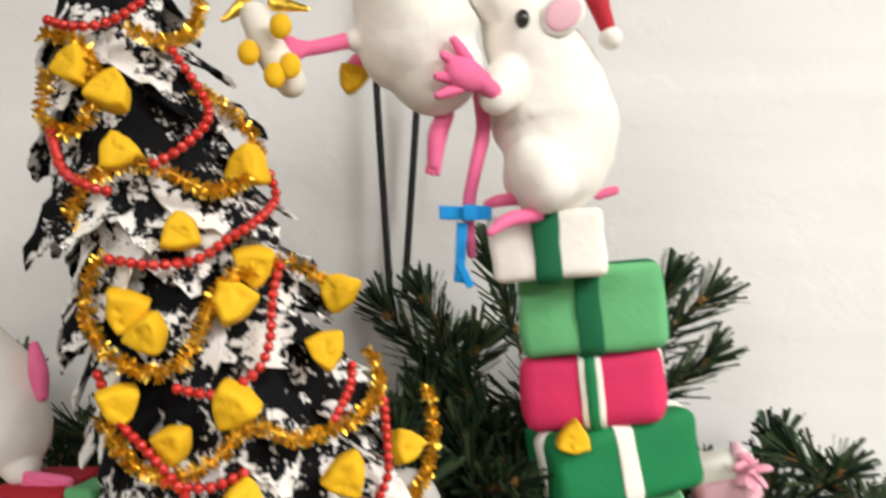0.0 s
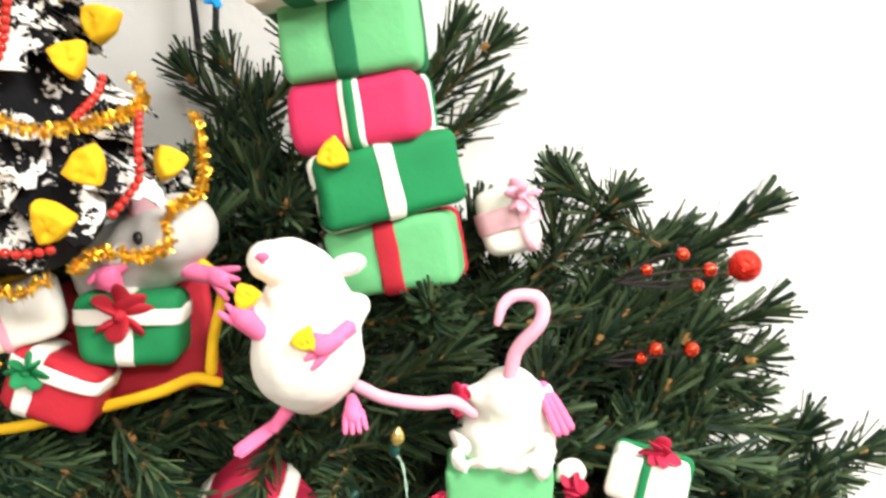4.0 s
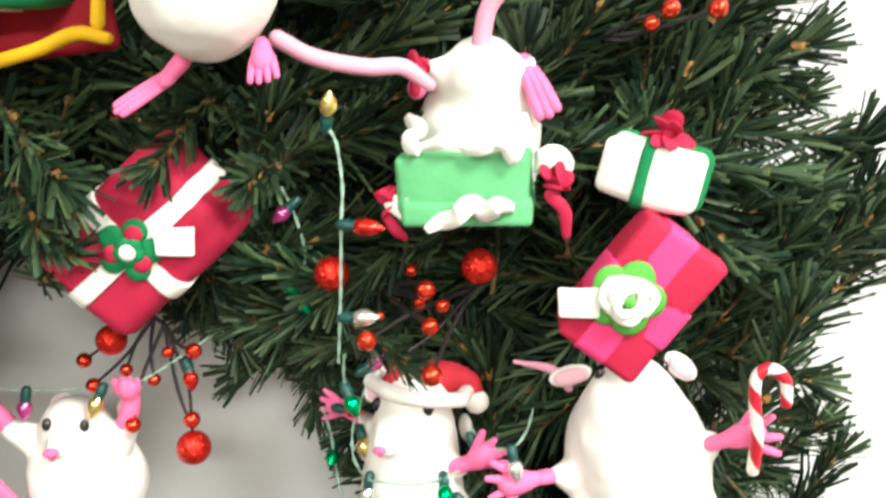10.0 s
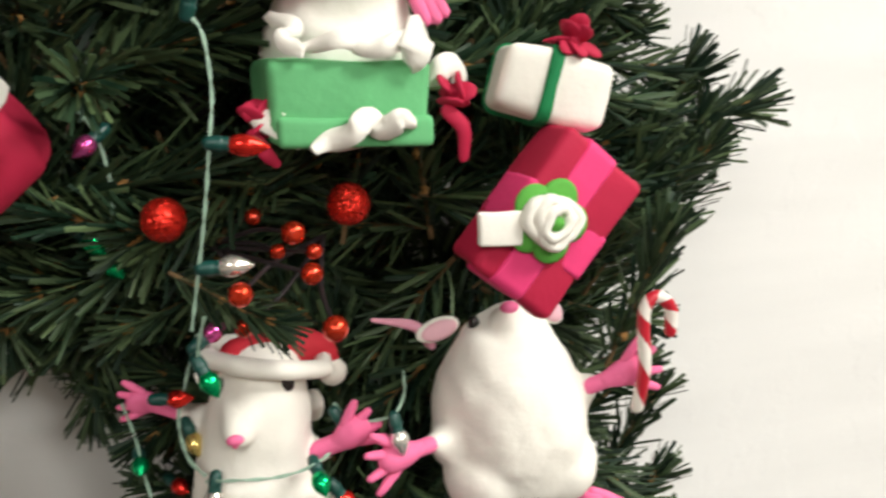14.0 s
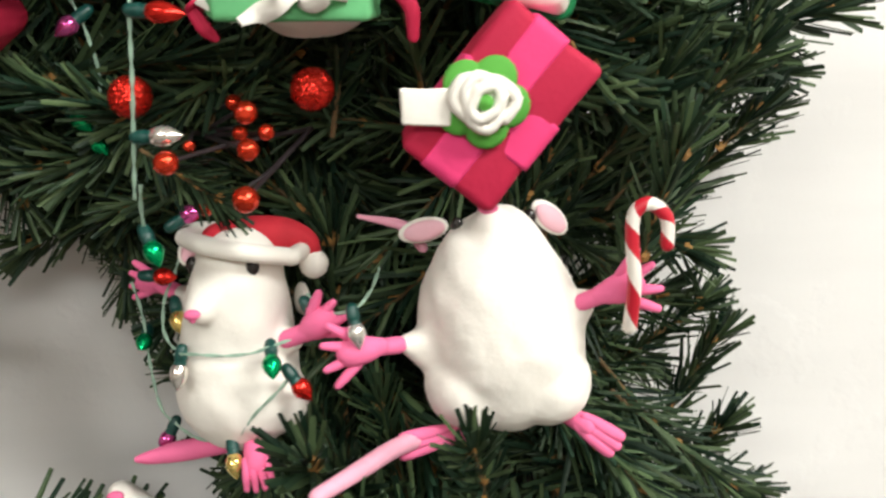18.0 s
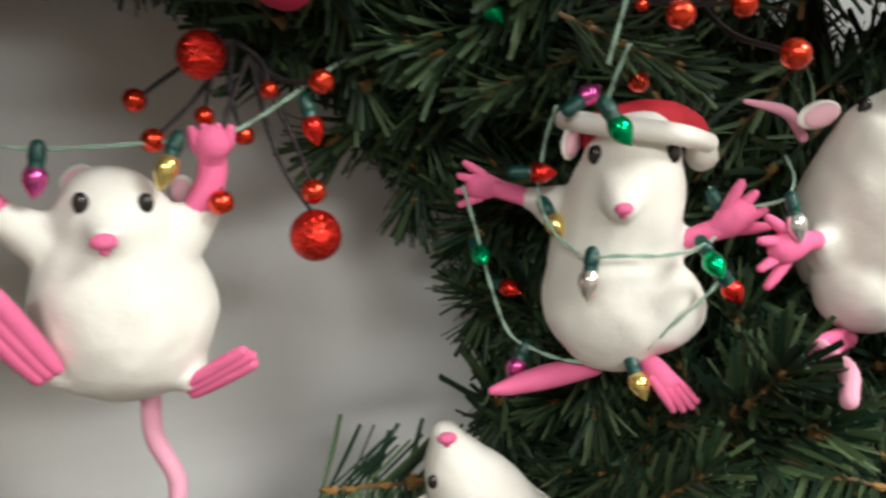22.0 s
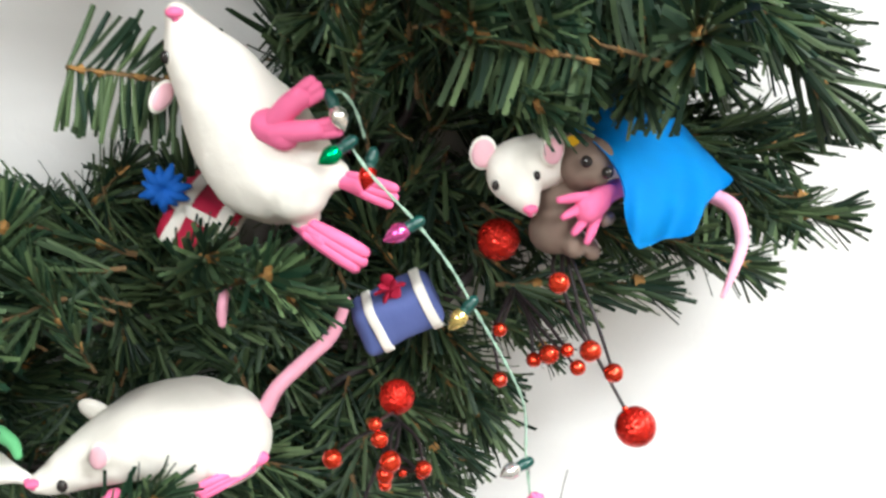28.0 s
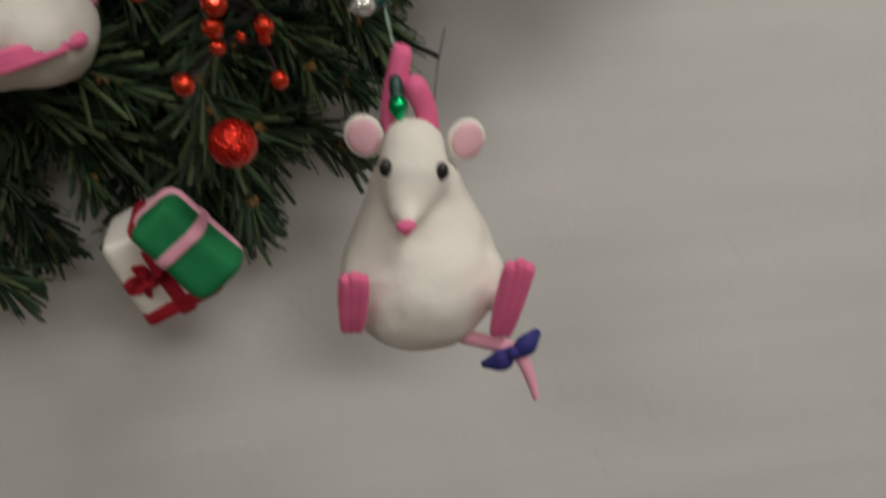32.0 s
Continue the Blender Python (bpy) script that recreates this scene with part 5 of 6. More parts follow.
for pts in ([(-0.142, 0.481, 1.854), (-0.126, 0.482, 1.830), (-0.122, 0.474, 1.816), (-0.132, 0.462, 1.801), (-0.144, 0.455, 1.792)], [(-0.199, 0.466, 1.806), (-0.190, 0.460, 1.789), (-0.175, 0.455, 1.781)],
            [(-0.095, 0.503, 1.791), (-0.091, 0.498, 1.777), (-0.097, 0.478, 1.765), (-0.109, 0.464, 1.755), (-0.122, 0.457, 1.745), (-0.142, 0.451, 1.742), (-0.166, 0.452, 1.745)],
            [(-0.086, 0.482, 1.741), (-0.088, 0.473, 1.724), (-0.088, 0.464, 1.702), (-0.094, 0.457, 1.688), (-0.111, 0.448, 1.679), (-0.131, 0.447, 1.682)], [(-0.050, 0.504, 1.686), (-0.050, 0.493, 1.676), (-0.056, 0.473, 1.662)],
            [(-0.173, 0.459, 1.687), (-0.161, 0.451, 1.667), (-0.143, 0.443, 1.652), (-0.126, 0.439, 1.635), (-0.113, 0.438, 1.614), (-0.102, 0.442, 1.598), (-0.083, 0.447, 1.590), (-0.063, 0.455, 1.592)],
            [(-0.134, 0.442, 1.637), (-0.113, 0.441, 1.635), (-0.092, 0.446, 1.643)], [(-0.033, 0.513, 1.665), (-0.030, 0.496, 1.643), (-0.030, 0.494, 1.627), (-0.037, 0.480, 1.613), (-0.042, 0.474, 1.606)],
            [(-0.204, 0.473, 1.868), (-0.191, 0.468, 1.864), (-0.178, 0.467, 1.864), (-0.167, 0.471, 1.869), (-0.157, 0.481, 1.881)], [(-0.199, 0.466, 1.809), (-0.192, 0.461, 1.790), (-0.176, 0.455, 1.781), (-0.162, 0.453, 1.778)]):
    bead_string(pts)

spin = random.Random(3)
for k, c in enumerate(((-0.131, 0.459, 1.759), (-0.167, 0.463, 1.829), (-0.163, 0.458, 1.798), (-0.105, 0.493, 1.795), (-0.098, 0.478, 1.741), (-0.106, 0.462, 1.722), (-0.145, 0.452, 1.709), (-0.159, 0.459, 1.719), (-0.160, 0.453, 1.673),
                       (-0.103, 0.451, 1.674), (-0.062, 0.544, 1.724), (-0.062, 0.489, 1.696), (-0.096, 0.440, 1.629), (-0.135, 0.441, 1.616), (-0.065, 0.453, 1.605), (-0.048, 0.466, 1.636), (-0.022, 0.530, 1.635), (-0.133, 0.453, 1.653), (-0.188, 0.467, 1.844), (-0.231, 0.491, 1.896))):
    cheese(c, 0.0130 * spin.uniform(0.9, 1.15), (spin.uniform(-20, 20), spin.uniform(-40, 40) if k % 3 else spin.uniform(150, 210), spin.uniform(-25, 25)), k)

cheese((-0.136, 0.505, 1.517), 0.0122, (0, 25, 0), 41)

# ---- the mat and gifts below the tree
bm = bmesh.new()
soft_box(bm, (-0.074, 0.572, 1.523), (0.128, 0.012, 0.084), rotation(-16, -7, 0), 0, 0.005, 0.0015, 4)
skirt = tagged(part("tree_skirt", bm, "red"), "dark red clay mat with yellow edging under the tree", "mat")
for ch in ([(-0.040, 0.560, 1.578, 0.0028), (-0.015, 0.552, 1.573, 0.0030), (-0.001, 0.549, 1.561, 0.0032), (0.002, 0.548, 1.555, 0.0032), (-0.001, 0.547, 1.541, 0.0034), (-0.006, 0.546, 1.521, 0.0036), (-0.008, 0.544, 1.502, 0.0040)],
           [(-0.004, 0.543, 1.494, 0.0034), (-0.020, 0.543, 1.497, 0.0040), (-0.044, 0.542, 1.489, 0.0038), (-0.087, 0.541, 1.480, 0.0038), (-0.129, 0.540, 1.472, 0.0038), (-0.154, 0.540, 1.470, 0.0036)], [(-0.145, 0.540, 1.561, 0.0034), (-0.121, 0.545, 1.570, 0.0034), (-0.105, 0.550, 1.576, 0.0034)]):
    bm = bmesh.new()
    tube(bm, ch, 0, 10, 6)
    part("edging", bm, "yellow", skirt)
mouse("grey clay mouse peeping out from under the tree",
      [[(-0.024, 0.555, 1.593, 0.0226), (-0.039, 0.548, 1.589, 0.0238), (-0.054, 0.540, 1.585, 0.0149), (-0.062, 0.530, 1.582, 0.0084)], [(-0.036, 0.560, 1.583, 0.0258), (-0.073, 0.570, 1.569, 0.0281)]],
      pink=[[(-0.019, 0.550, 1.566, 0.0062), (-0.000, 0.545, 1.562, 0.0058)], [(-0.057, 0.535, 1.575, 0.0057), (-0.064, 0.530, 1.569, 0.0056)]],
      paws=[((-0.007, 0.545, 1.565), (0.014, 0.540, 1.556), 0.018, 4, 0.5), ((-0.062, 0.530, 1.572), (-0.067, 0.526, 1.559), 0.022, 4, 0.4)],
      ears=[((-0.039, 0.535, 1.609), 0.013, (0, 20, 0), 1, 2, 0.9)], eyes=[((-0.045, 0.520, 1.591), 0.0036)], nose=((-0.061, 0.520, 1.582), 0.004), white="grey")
gift("green gift with white ribbons and a big red bow", (-0.055, 0.545, 1.534), (0.0640, 0.05, 0.0457), (0, 3, 6), "green",
     [(0, 0.0105, -0.002, "white"), (2, 0.0095, 0.0085, "white", 0.0018)], ((-0.003, -0.024, 0.010), 0.0185, 7, "red", 0.2, 0.44), bevel=0.009, seed=21)
gift("red gift with white ribbons and a green bow", (-0.099, 0.530, 1.501), (0.0553, 0.045, 0.0415), (0, 22, 0), "red",
     [(0, 0.0097, -0.013, "white"), (2, 0.0090, 0.010, "white", 0.0018)], ((-0.014, -0.024, 0.009), 0.0125, 7, "green", 0.3, 0.42), bevel=0.008, seed=22)
gift("ivory gift with a thin pink ribbon under the tree", (-0.124, 0.530, 1.546), (0.0556, 0.045, 0.0382), (0, -14, 14), "white",
     [(0, 0.0049, -0.006, "pale")], bevel=0.008, seed=23)
gift("dark red gift with broad green side, beside the tree", (-0.245, 0.600, 1.568), (0.0730, 0.06, 0.0634), (0, -2, -10), "mint",
     [(0, 0.0480, -0.008, "red", 0.002)], bevel=0.006, seed=24)
gift("white gift with dark green ribbon under a red gift", (-0.233, 0.600, 1.519), (0.0500, 0.06, 0.0461), (0, -3, -10), "white",
     [(0, 0.0062, 0.0, "deepgreen")], bevel=0.008, seed=25)
mouse("white clay mouse sitting on a gift at the wreath's top",
      [[(-0.301, 0.600, 1.691, 0.0148), (-0.288, 0.600, 1.662, 0.0229), (-0.286, 0.600, 1.632, 0.0281)], [(-0.279, 0.600, 1.617, 0.0166), (-0.271, 0.590, 1.608, 0.0109)]], pink=[[(-0.263, 0.590, 1.687, 0.0036), (-0.258, 0.585, 1.671, 0.0061), (-0.256, 0.585, 1.657, 0.0043)]],
      paws=[((-0.264, 0.580, 1.604), (-0.234, 0.575, 1.599), 0.017, 3, 0.2)])

# ---- baubles and berry picks
bm = bmesh.new()
ball(bm, (0, 0, 0), 1.0, 0, None, 28, 18)
for v in bm.verts:
    v.co *= 1 + 0.012 * noise.noise(v.co * 9)
BAUBLE = bpy.data.meshes.new("bauble")
BAUBLE.materials.append(M["glitter"])
bm.to_mesh(BAUBLE)
bm.free()
bm = bmesh.new()
ball(bm, (0, 0, 0), 1.0, 0, None, 16, 11)
for v in bm.verts:
    k = max(0.0, (v.co.z - 0.93) / 0.07)
    v.co.z -= 0.16 * k
BERRY = bpy.data.meshes.new("berry")
BERRY.materials.append(M["berry"])
BERRY.materials.append(M["wire"])
for f in bm.faces:
    f.material_index = int(f.calc_center_median().z > 0.955)
bm.to_mesh(BERRY)
bm.free()


def bauble(c, stem=()):
    ob = new("bauble", BAUBLE)
    ob.matrix_basis = Matrix.LocRotScale(V(c[:3]), Euler((0.3, 0.2, 0.1)), (c[3],) * 3)
    tagged(ob, "round red glitter bauble tucked in the pine" if not stem else "round red glitter bauble on a dark wire stem", "bauble", "glitter baubles")


def berry_pick(base, berries):
    """Dark wire twigs that fork from a base, each with a shiny red berry."""
    top = V(base)
    ob = thing("berry_pick", top, "dark wire pick with shiny metallic red berries", "berries", "berry picks")
    rd = random.Random(len(berries))
    for c in berries:
        p = V(c[:3])
        mid = top.lerp(p, 0.55) + V((rd.uniform(-0.006, 0.006), 0.004, rd.uniform(-0.006, 0.006)))
        bm = bmesh.new()
        tube(bm, [(*top, 0.0014), (*mid, 0.0012), (*p, 0.0010)], 0, 6, 4)
        part("stem", bm, "wire", ob)
        b = new("berry", BERRY)
        b.parent = ob
        b.matrix_basis = Matrix.LocRotScale(p - top, (p - mid).to_track_quat("Z", "Y") @ Euler((rd.uniform(-0.5, 0.5), rd.uniform(-0.5, 0.5), 0)).to_quaternion(), (c[3],) * 3)
    return ob


for c in ((0.342, 0.550, 1.553, 0.0109), (0.097, 0.575, 1.357, 0.0102), (0.182, 0.573, 1.359, 0.0104), (-0.001, 0.590, 1.243, 0.0108), (0.290, 0.536, 0.909, 0.0114), (0.154, 0.540, 0.828, 0.0115),
          (0.227, 0.607, 0.999, 0.0126), (0.163, 0.600, 0.905, 0.0108), (0.004, 0.545, 0.738, 0.0105), (-0.014, 0.590, 0.809, 0.0126), (-0.042, 0.585, 1.317, 0.0094)):
    bauble(c)
berry_pick((0.267, 0.600, 1.539), [(0.281, 0.565, 1.551, 0.0040), (0.304, 0.560, 1.561, 0.0046), (0.322, 0.560, 1.550, 0.0050), (0.315, 0.565, 1.539, 0.0047), (0.335, 0.560, 1.547, 0.0018)])
berry_pick((0.254, 0.600, 1.482), [(0.287, 0.570, 1.496, 0.0052), (0.278, 0.575, 1.489, 0.0045), (0.311, 0.568, 1.495, 0.0055)])
berry_pick((0.120, 0.620, 1.333), [(0.152, 0.559, 1.350, 0.0056), (0.141, 0.599, 1.351, 0.0042), (0.125, 0.561, 1.335, 0.0028), (0.161, 0.557, 1.341, 0.0038), (0.155, 0.537, 1.336, 0.0050), (0.147, 0.572, 1.339, 0.0038)])
berry_pick((0.178, 0.610, 1.336), [(0.122, 0.525, 1.333, 0.0054), (0.129, 0.567, 1.305, 0.0045), (0.157, 0.506, 1.320, 0.0056)])
berry_pick((-0.028, 0.620, 1.320), [(-0.068, 0.600, 1.299, 0.0049), (-0.046, 0.600, 1.317, 0.0049), (-0.042, 0.600, 1.292, 0.0042), (-0.062, 0.595, 1.284, 0.0049), (-0.027, 0.605, 1.283, 0.0043), (-0.016, 0.605, 1.301, 0.0040)])
berry_pick((-0.022, 0.620, 1.315), [(0.004, 0.595, 1.305, 0.0052), (-0.038, 0.590, 1.259, 0.0052), (-0.001, 0.592, 1.261, 0.0053), (-0.000, 0.592, 1.249, 0.0015)])
berry_pick((0.263, 0.600, 1.002), [(0.245, 0.540, 0.998, 0.0058), (0.256, 0.517, 0.969, 0.0058), (0.277, 0.540, 0.942, 0.0055), (0.284, 0.538, 0.920, 0.0018)])
berry_pick((0.239, 0.620, 0.961), [(0.218, 0.560, 0.964, 0.0040), (0.218, 0.560, 0.933, 0.0044), (0.246, 0.560, 0.946, 0.0056), (0.258, 0.565, 0.945, 0.0041), (0.263, 0.560, 0.936, 0.0047), (0.240, 0.570, 0.938, 0.0045)])
berry_pick((0.166, 0.620, 0.875), [(0.147, 0.560, 0.912, 0.0040), (0.149, 0.560, 0.902, 0.0050), (0.154, 0.555, 0.890, 0.0063), (0.151, 0.560, 0.878, 0.0051), (0.122, 0.550, 0.899, 0.0055), (0.174, 0.565, 0.876, 0.0049)])
berry_pick((0.156, 0.610, 0.864), [(0.134, 0.555, 0.854, 0.0056), (0.178, 0.560, 0.851, 0.0046), (0.151, 0.565, 0.868, 0.0040), (0.162, 0.570, 0.871, 0.0026), (0.173, 0.570, 0.869, 0.0032)])
berry_pick((-0.031, 0.620, 0.763), [(-0.015, 0.560, 0.777, 0.0052), (-0.026, 0.570, 0.784, 0.0047), (-0.002, 0.550, 0.743, 0.0018)])
berry_pick((-0.214, 0.660, 1.270), [(-0.225, 0.630, 1.266, 0.0023), (-0.190, 0.630, 1.262, 0.0025), (-0.189, 0.635, 1.252, 0.0021), (-0.177, 0.630, 1.306, 0.0020)])

# ---- fairy lights


def bulb(parent, base, tip, mat):
    """A pointed lamp: ribbed socket and a teardrop of coloured glass."""
    a, b = V(base[:3]), V(tip[:3])
    d = (b - a).normalized()
    sock = 0.0068
    ln = max((b - a).length - sock, 0.0115)
    bm = bmesh.new()
    w = 0.0046
    tube(bm, [(*(a + d * sock * 0.9), w * 0.65), (*(a + d * (sock + ln * 0.22)), w), (*(a + d * (sock + ln * 0.52)), w * 0.95), (*(a + d * (sock + ln * 0.82)), w * 0.5), (*(a + d * (sock + ln * 0.97)), w * 0.14)], 0, 10, 4)
    lamp = part("bulb", bm, mat, parent, mat[2:] + " pointed lamp")
    bm = bmesh.new()
    tube(bm, [(*(a - d * 0.001), 0.0030), (*(a + d * 0.003), 0.0034), (*(a + d * 0.0045), 0.0030), (*(a + d * sock), 0.0033)], 0, 10, 3)
    part("socket", bm, "socket", lamp)


def light_string(label, wires, bulbs, r=0.0008):
    first = V(wires[0][0][:3])
    ob = thing("light_string", first, label, "fairy lights", "light strings")
    for w in wires:
        bm = bmesh.new()
        path = resample(w, 0.004)
        for ph in (0.0, math.pi):
            pts = [(*(p + V((math.cos(i * 1.1 + ph), 0.4 * math.cos(i * 1.1 + ph), math.sin(i * 1.1 + ph))) * r * 0.6), r * 0.62) for i, p in enumerate(path)]
            tube(bm, pts, 0, 6, 2)
        part("wire", bm, "string", ob)
    for base, tip, mat in bulbs:
        bulb(ob, base, tip, mat)
    return ob


light_string("pale green twisted light string hanging through the pine",
             [[(0.108, 0.530, 1.446), (0.113, 0.527, 1.438), (0.115, 0.525, 1.416), (0.113, 0.525, 1.396), (0.110, 0.530, 1.366), (0.107, 0.535, 1.343), (0.103, 0.542, 1.313)], [(0.108, 0.535, 1.322), (0.106, 0.540, 1.311), (0.105, 0.546, 1.299)]],
             [((0.108, 0.530, 1.446), (0.112, 0.525, 1.464), "b_gold"), ((0.114, 0.525, 1.396), (0.136, 0.520, 1.394), "b_red"), ((0.109, 0.535, 1.343), (0.129, 0.530, 1.344), "b_silver")])
light_string("pale green light string stretched across the wreath's opening",
             [[(-0.171, 0.620, 1.296), (-0.153, 0.608, 1.287), (-0.141, 0.600, 1.285), (-0.120, 0.592, 1.285), (-0.104, 0.592, 1.283), (-0.082, 0.592, 1.283), (-0.058, 0.592, 1.284), (-0.040, 0.594, 1.285), (-0.028, 0.600, 1.287), (-0.006, 0.600, 1.300), (0.012, 0.610, 1.310), (0.034, 0.620, 1.319)]],
             [((-0.152, 0.607, 1.288), (-0.162, 0.605, 1.272), "b_green"), ((-0.103, 0.590, 1.283), (-0.106, 0.587, 1.265), "b_pink"), ((-0.053, 0.588, 1.285), (-0.061, 0.582, 1.267), "b_gold"), ((-0.002, 0.598, 1.297), (0.001, 0.594, 1.282), "b_red")])
light_string("thin light string wound round a mouse in a hat",
             [[(0.108, 0.568, 1.231), (0.119, 0.556, 1.235), (0.136, 0.552, 1.235), (0.149, 0.552, 1.236), (0.158, 0.552, 1.239), (0.168, 0.562, 1.239)], [(0.074, 0.630, 1.251), (0.079, 0.626, 1.232), (0.083, 0.616, 1.209), (0.089, 0.606, 1.187), (0.097, 0.600, 1.180), (0.112, 0.585, 1.177), (0.133, 0.568, 1.181)], [(0.112, 0.612, 1.290), (0.108, 0.612, 1.277), (0.103, 0.606, 1.262), (0.099, 0.596, 1.251), (0.101, 0.580, 1.239), (0.109, 0.568, 1.232)], [(0.168, 0.552, 1.226), (0.160, 0.552, 1.216), (0.147, 0.556, 1.202), (0.139, 0.562, 1.189)]],
             [((0.112, 0.566, 1.233), (0.109, 0.562, 1.214), "b_silver"), ((0.157, 0.555, 1.238), (0.159, 0.540, 1.227), "b_green"), ((0.165, 0.552, 1.226), (0.174, 0.550, 1.213), "b_red"), ((0.097, 0.602, 1.179), (0.091, 0.600, 1.167), "b_pink"), ((0.133, 0.566, 1.183), (0.136, 0.555, 1.168), "b_gold"),
              ((0.105, 0.546, 1.299), (0.112, 0.538, 1.285), "b_green"), ((0.108, 0.587, 1.292), (0.120, 0.590, 1.299), "b_pink"), ((0.103, 0.600, 1.248), (0.108, 0.588, 1.234), "b_gold"), ((0.080, 0.630, 1.223), (0.080, 0.620, 1.220), "b_green"), ((0.095, 0.645, 1.198), (0.103, 0.630, 1.196), "b_red"), ((0.089, 0.600, 1.263), (0.105, 0.595, 1.263), "b_red")])
light_string("short light string held between two mice",
             [[(0.174, 0.580, 1.256), (0.181, 0.572, 1.249), (0.197, 0.560, 1.253), (0.206, 0.565, 1.261), (0.211, 0.580, 1.269)]], [((0.197, 0.553, 1.255), (0.200, 0.548, 1.237), "b_white"), ((0.173, 0.575, 1.253), (0.178, 0.572, 1.244), "b_pink")])
light_string("pale light string running down to a hanging mouse",
             [[(0.133, 0.560, 1.096), (0.138, 0.560, 1.100), (0.145, 0.560, 1.092), (0.150, 0.565, 1.074)], [(0.140, 0.550, 1.078), (0.151, 0.545, 1.061), (0.172, 0.545, 1.035), (0.188, 0.540, 1.012), (0.199, 0.540, 0.990), (0.220, 0.545, 0.947), (0.230, 0.550, 0.919), (0.230, 0.545, 0.890), (0.233, 0.545, 0.863)]],
             [((0.142, 0.548, 1.077), (0.126, 0.545, 1.068), "b_green"), ((0.153, 0.560, 1.067), (0.148, 0.555, 1.052), "b_red"), ((0.173, 0.545, 1.035), (0.155, 0.540, 1.028), "b_pink"), ((0.199, 0.540, 0.991), (0.189, 0.537, 0.981), "b_gold"), ((0.231, 0.545, 0.887), (0.216, 0.540, 0.884), "b_white"), ((0.134, 0.560, 1.097), (0.137, 0.555, 1.089), "b_silver"), ((0.232, 0.540, 0.849), (0.232, 0.535, 0.837), "b_green")])
light_string("stray lights deep in the pine branches",
             [[(0.066, 0.600, 1.404), (0.073, 0.595, 1.391), (0.077, 0.600, 1.364), (0.072, 0.600, 1.340)]], [((0.075, 0.595, 1.396), (0.064, 0.590, 1.387), "b_pink"), ((0.068, 0.600, 1.340), (0.075, 0.595, 1.332), "b_green"), ((0.059, 0.600, 1.351), (0.070, 0.595, 1.341), "b_green")])
bm = bmesh.new()
tube(bm, [(0.233, 0.550, 0.884, 0.0003), (0.233, 0.546, 0.865, 0.0003), (0.237, 0.545, 0.846, 0.0003)], 0, 6, 5)
tube(bm, [(0.259, 0.560, 0.868, 0.0003), (0.254, 0.555, 0.853, 0.0003), (0.249, 0.545, 0.833, 0.0003)], 0, 6, 5)
tagged(part("hanging_wire", bm, "wire"), "thin dark wire from which a mouse hangs", "wire")

# pink tail ends that show between the branches
for ch in ([(0.073, 0.600, 0.989, 0.0019), (0.071, 0.580, 0.989, 0.0027), (0.070, 0.570, 0.984, 0.0030), (0.070, 0.565, 0.979, 0.0021)], [(-0.145, 0.600, 0.995, 0.0025), (-0.133, 0.590, 0.997, 0.0030), (-0.122, 0.585, 0.994, 0.0018)]):
    bm = bmesh.new()
    tube(bm, ch, 0, 10, 5)
    tagged(part("clay_tail", bm, "pale"), "pale pink clay tail end poking out of the pine", "figurine", "loose tails")

mouse("white clay mouse with green band, nose to nose with another",
      [[(-0.113, 0.620, 0.898, 0.0204), (-0.085, 0.610, 0.881, 0.0131), (-0.062, 0.603, 0.875, 0.0056), (-0.056, 0.600, 0.874, 0.0039)]], nose=((-0.054, 0.598, 0.874), 0.0035))
bm = bmesh.new()
tube(bm, [(-0.065, 0.600, 0.906, 0.0045), (-0.057, 0.595, 0.901, 0.0038), (-0.054, 0.590, 0.896, 0.0025)], 0, 8, 4)
tagged(part("scarf", bm, "mint"), "light green clay scarf end on a mouse", "scarf")

# the wreath: a wire ring bound with bushy tips of artificial pine
CX, CZ, RING, RY = -0.045, 1.195, 0.315, 0.65
rng = random.Random(7)
wreath = thing("pine_wreath", (CX, RY, CZ - 0.5), "large dark green artificial pine wreath hung on a white wall", "wreath")

# where things already stand: the front of each centimetre cell across the wall
CELL = 0.01
taken = {}
bpy.context.view_layer.update()
for o in scene.objects:
    if o.type != "MESH" or o.name.split(".")[0] in ("wall_north", "wall_south", "wall_west", "wall_east", "floor", "ceiling", "lamp_frame", "diffuser", "stem", "wire", "hanging_wire", "hanging_cord", "core_wire", "bulb", "socket", "clay_tail", "berry"):
        continue
    m = np.array(o.matrix_world)
    co = np.empty(len(o.data.vertices) * 3)
    o.data.vertices.foreach_get("co", co)
    co = co.reshape(-1, 3) @ m[:3, :3].T + m[:3, 3]
    for x, y, z in co[::2]:
        k = (int(x // CELL), int(z // CELL))
        if taken.get(k, 9.0) > y:
            taken[k] = y


def crosses(p, slack, gap=0.02):
    """Whether a point lies in front of, or in, something that stands there."""
    i, j, n = int(p.x // CELL), int(p.z // CELL), slack
    for a in range(i - n, i + n + 1):
        for b in range(j - n, j + n + 1):
            if p.y < taken.get((a, b), -9.0) + gap:
                return True
    return False


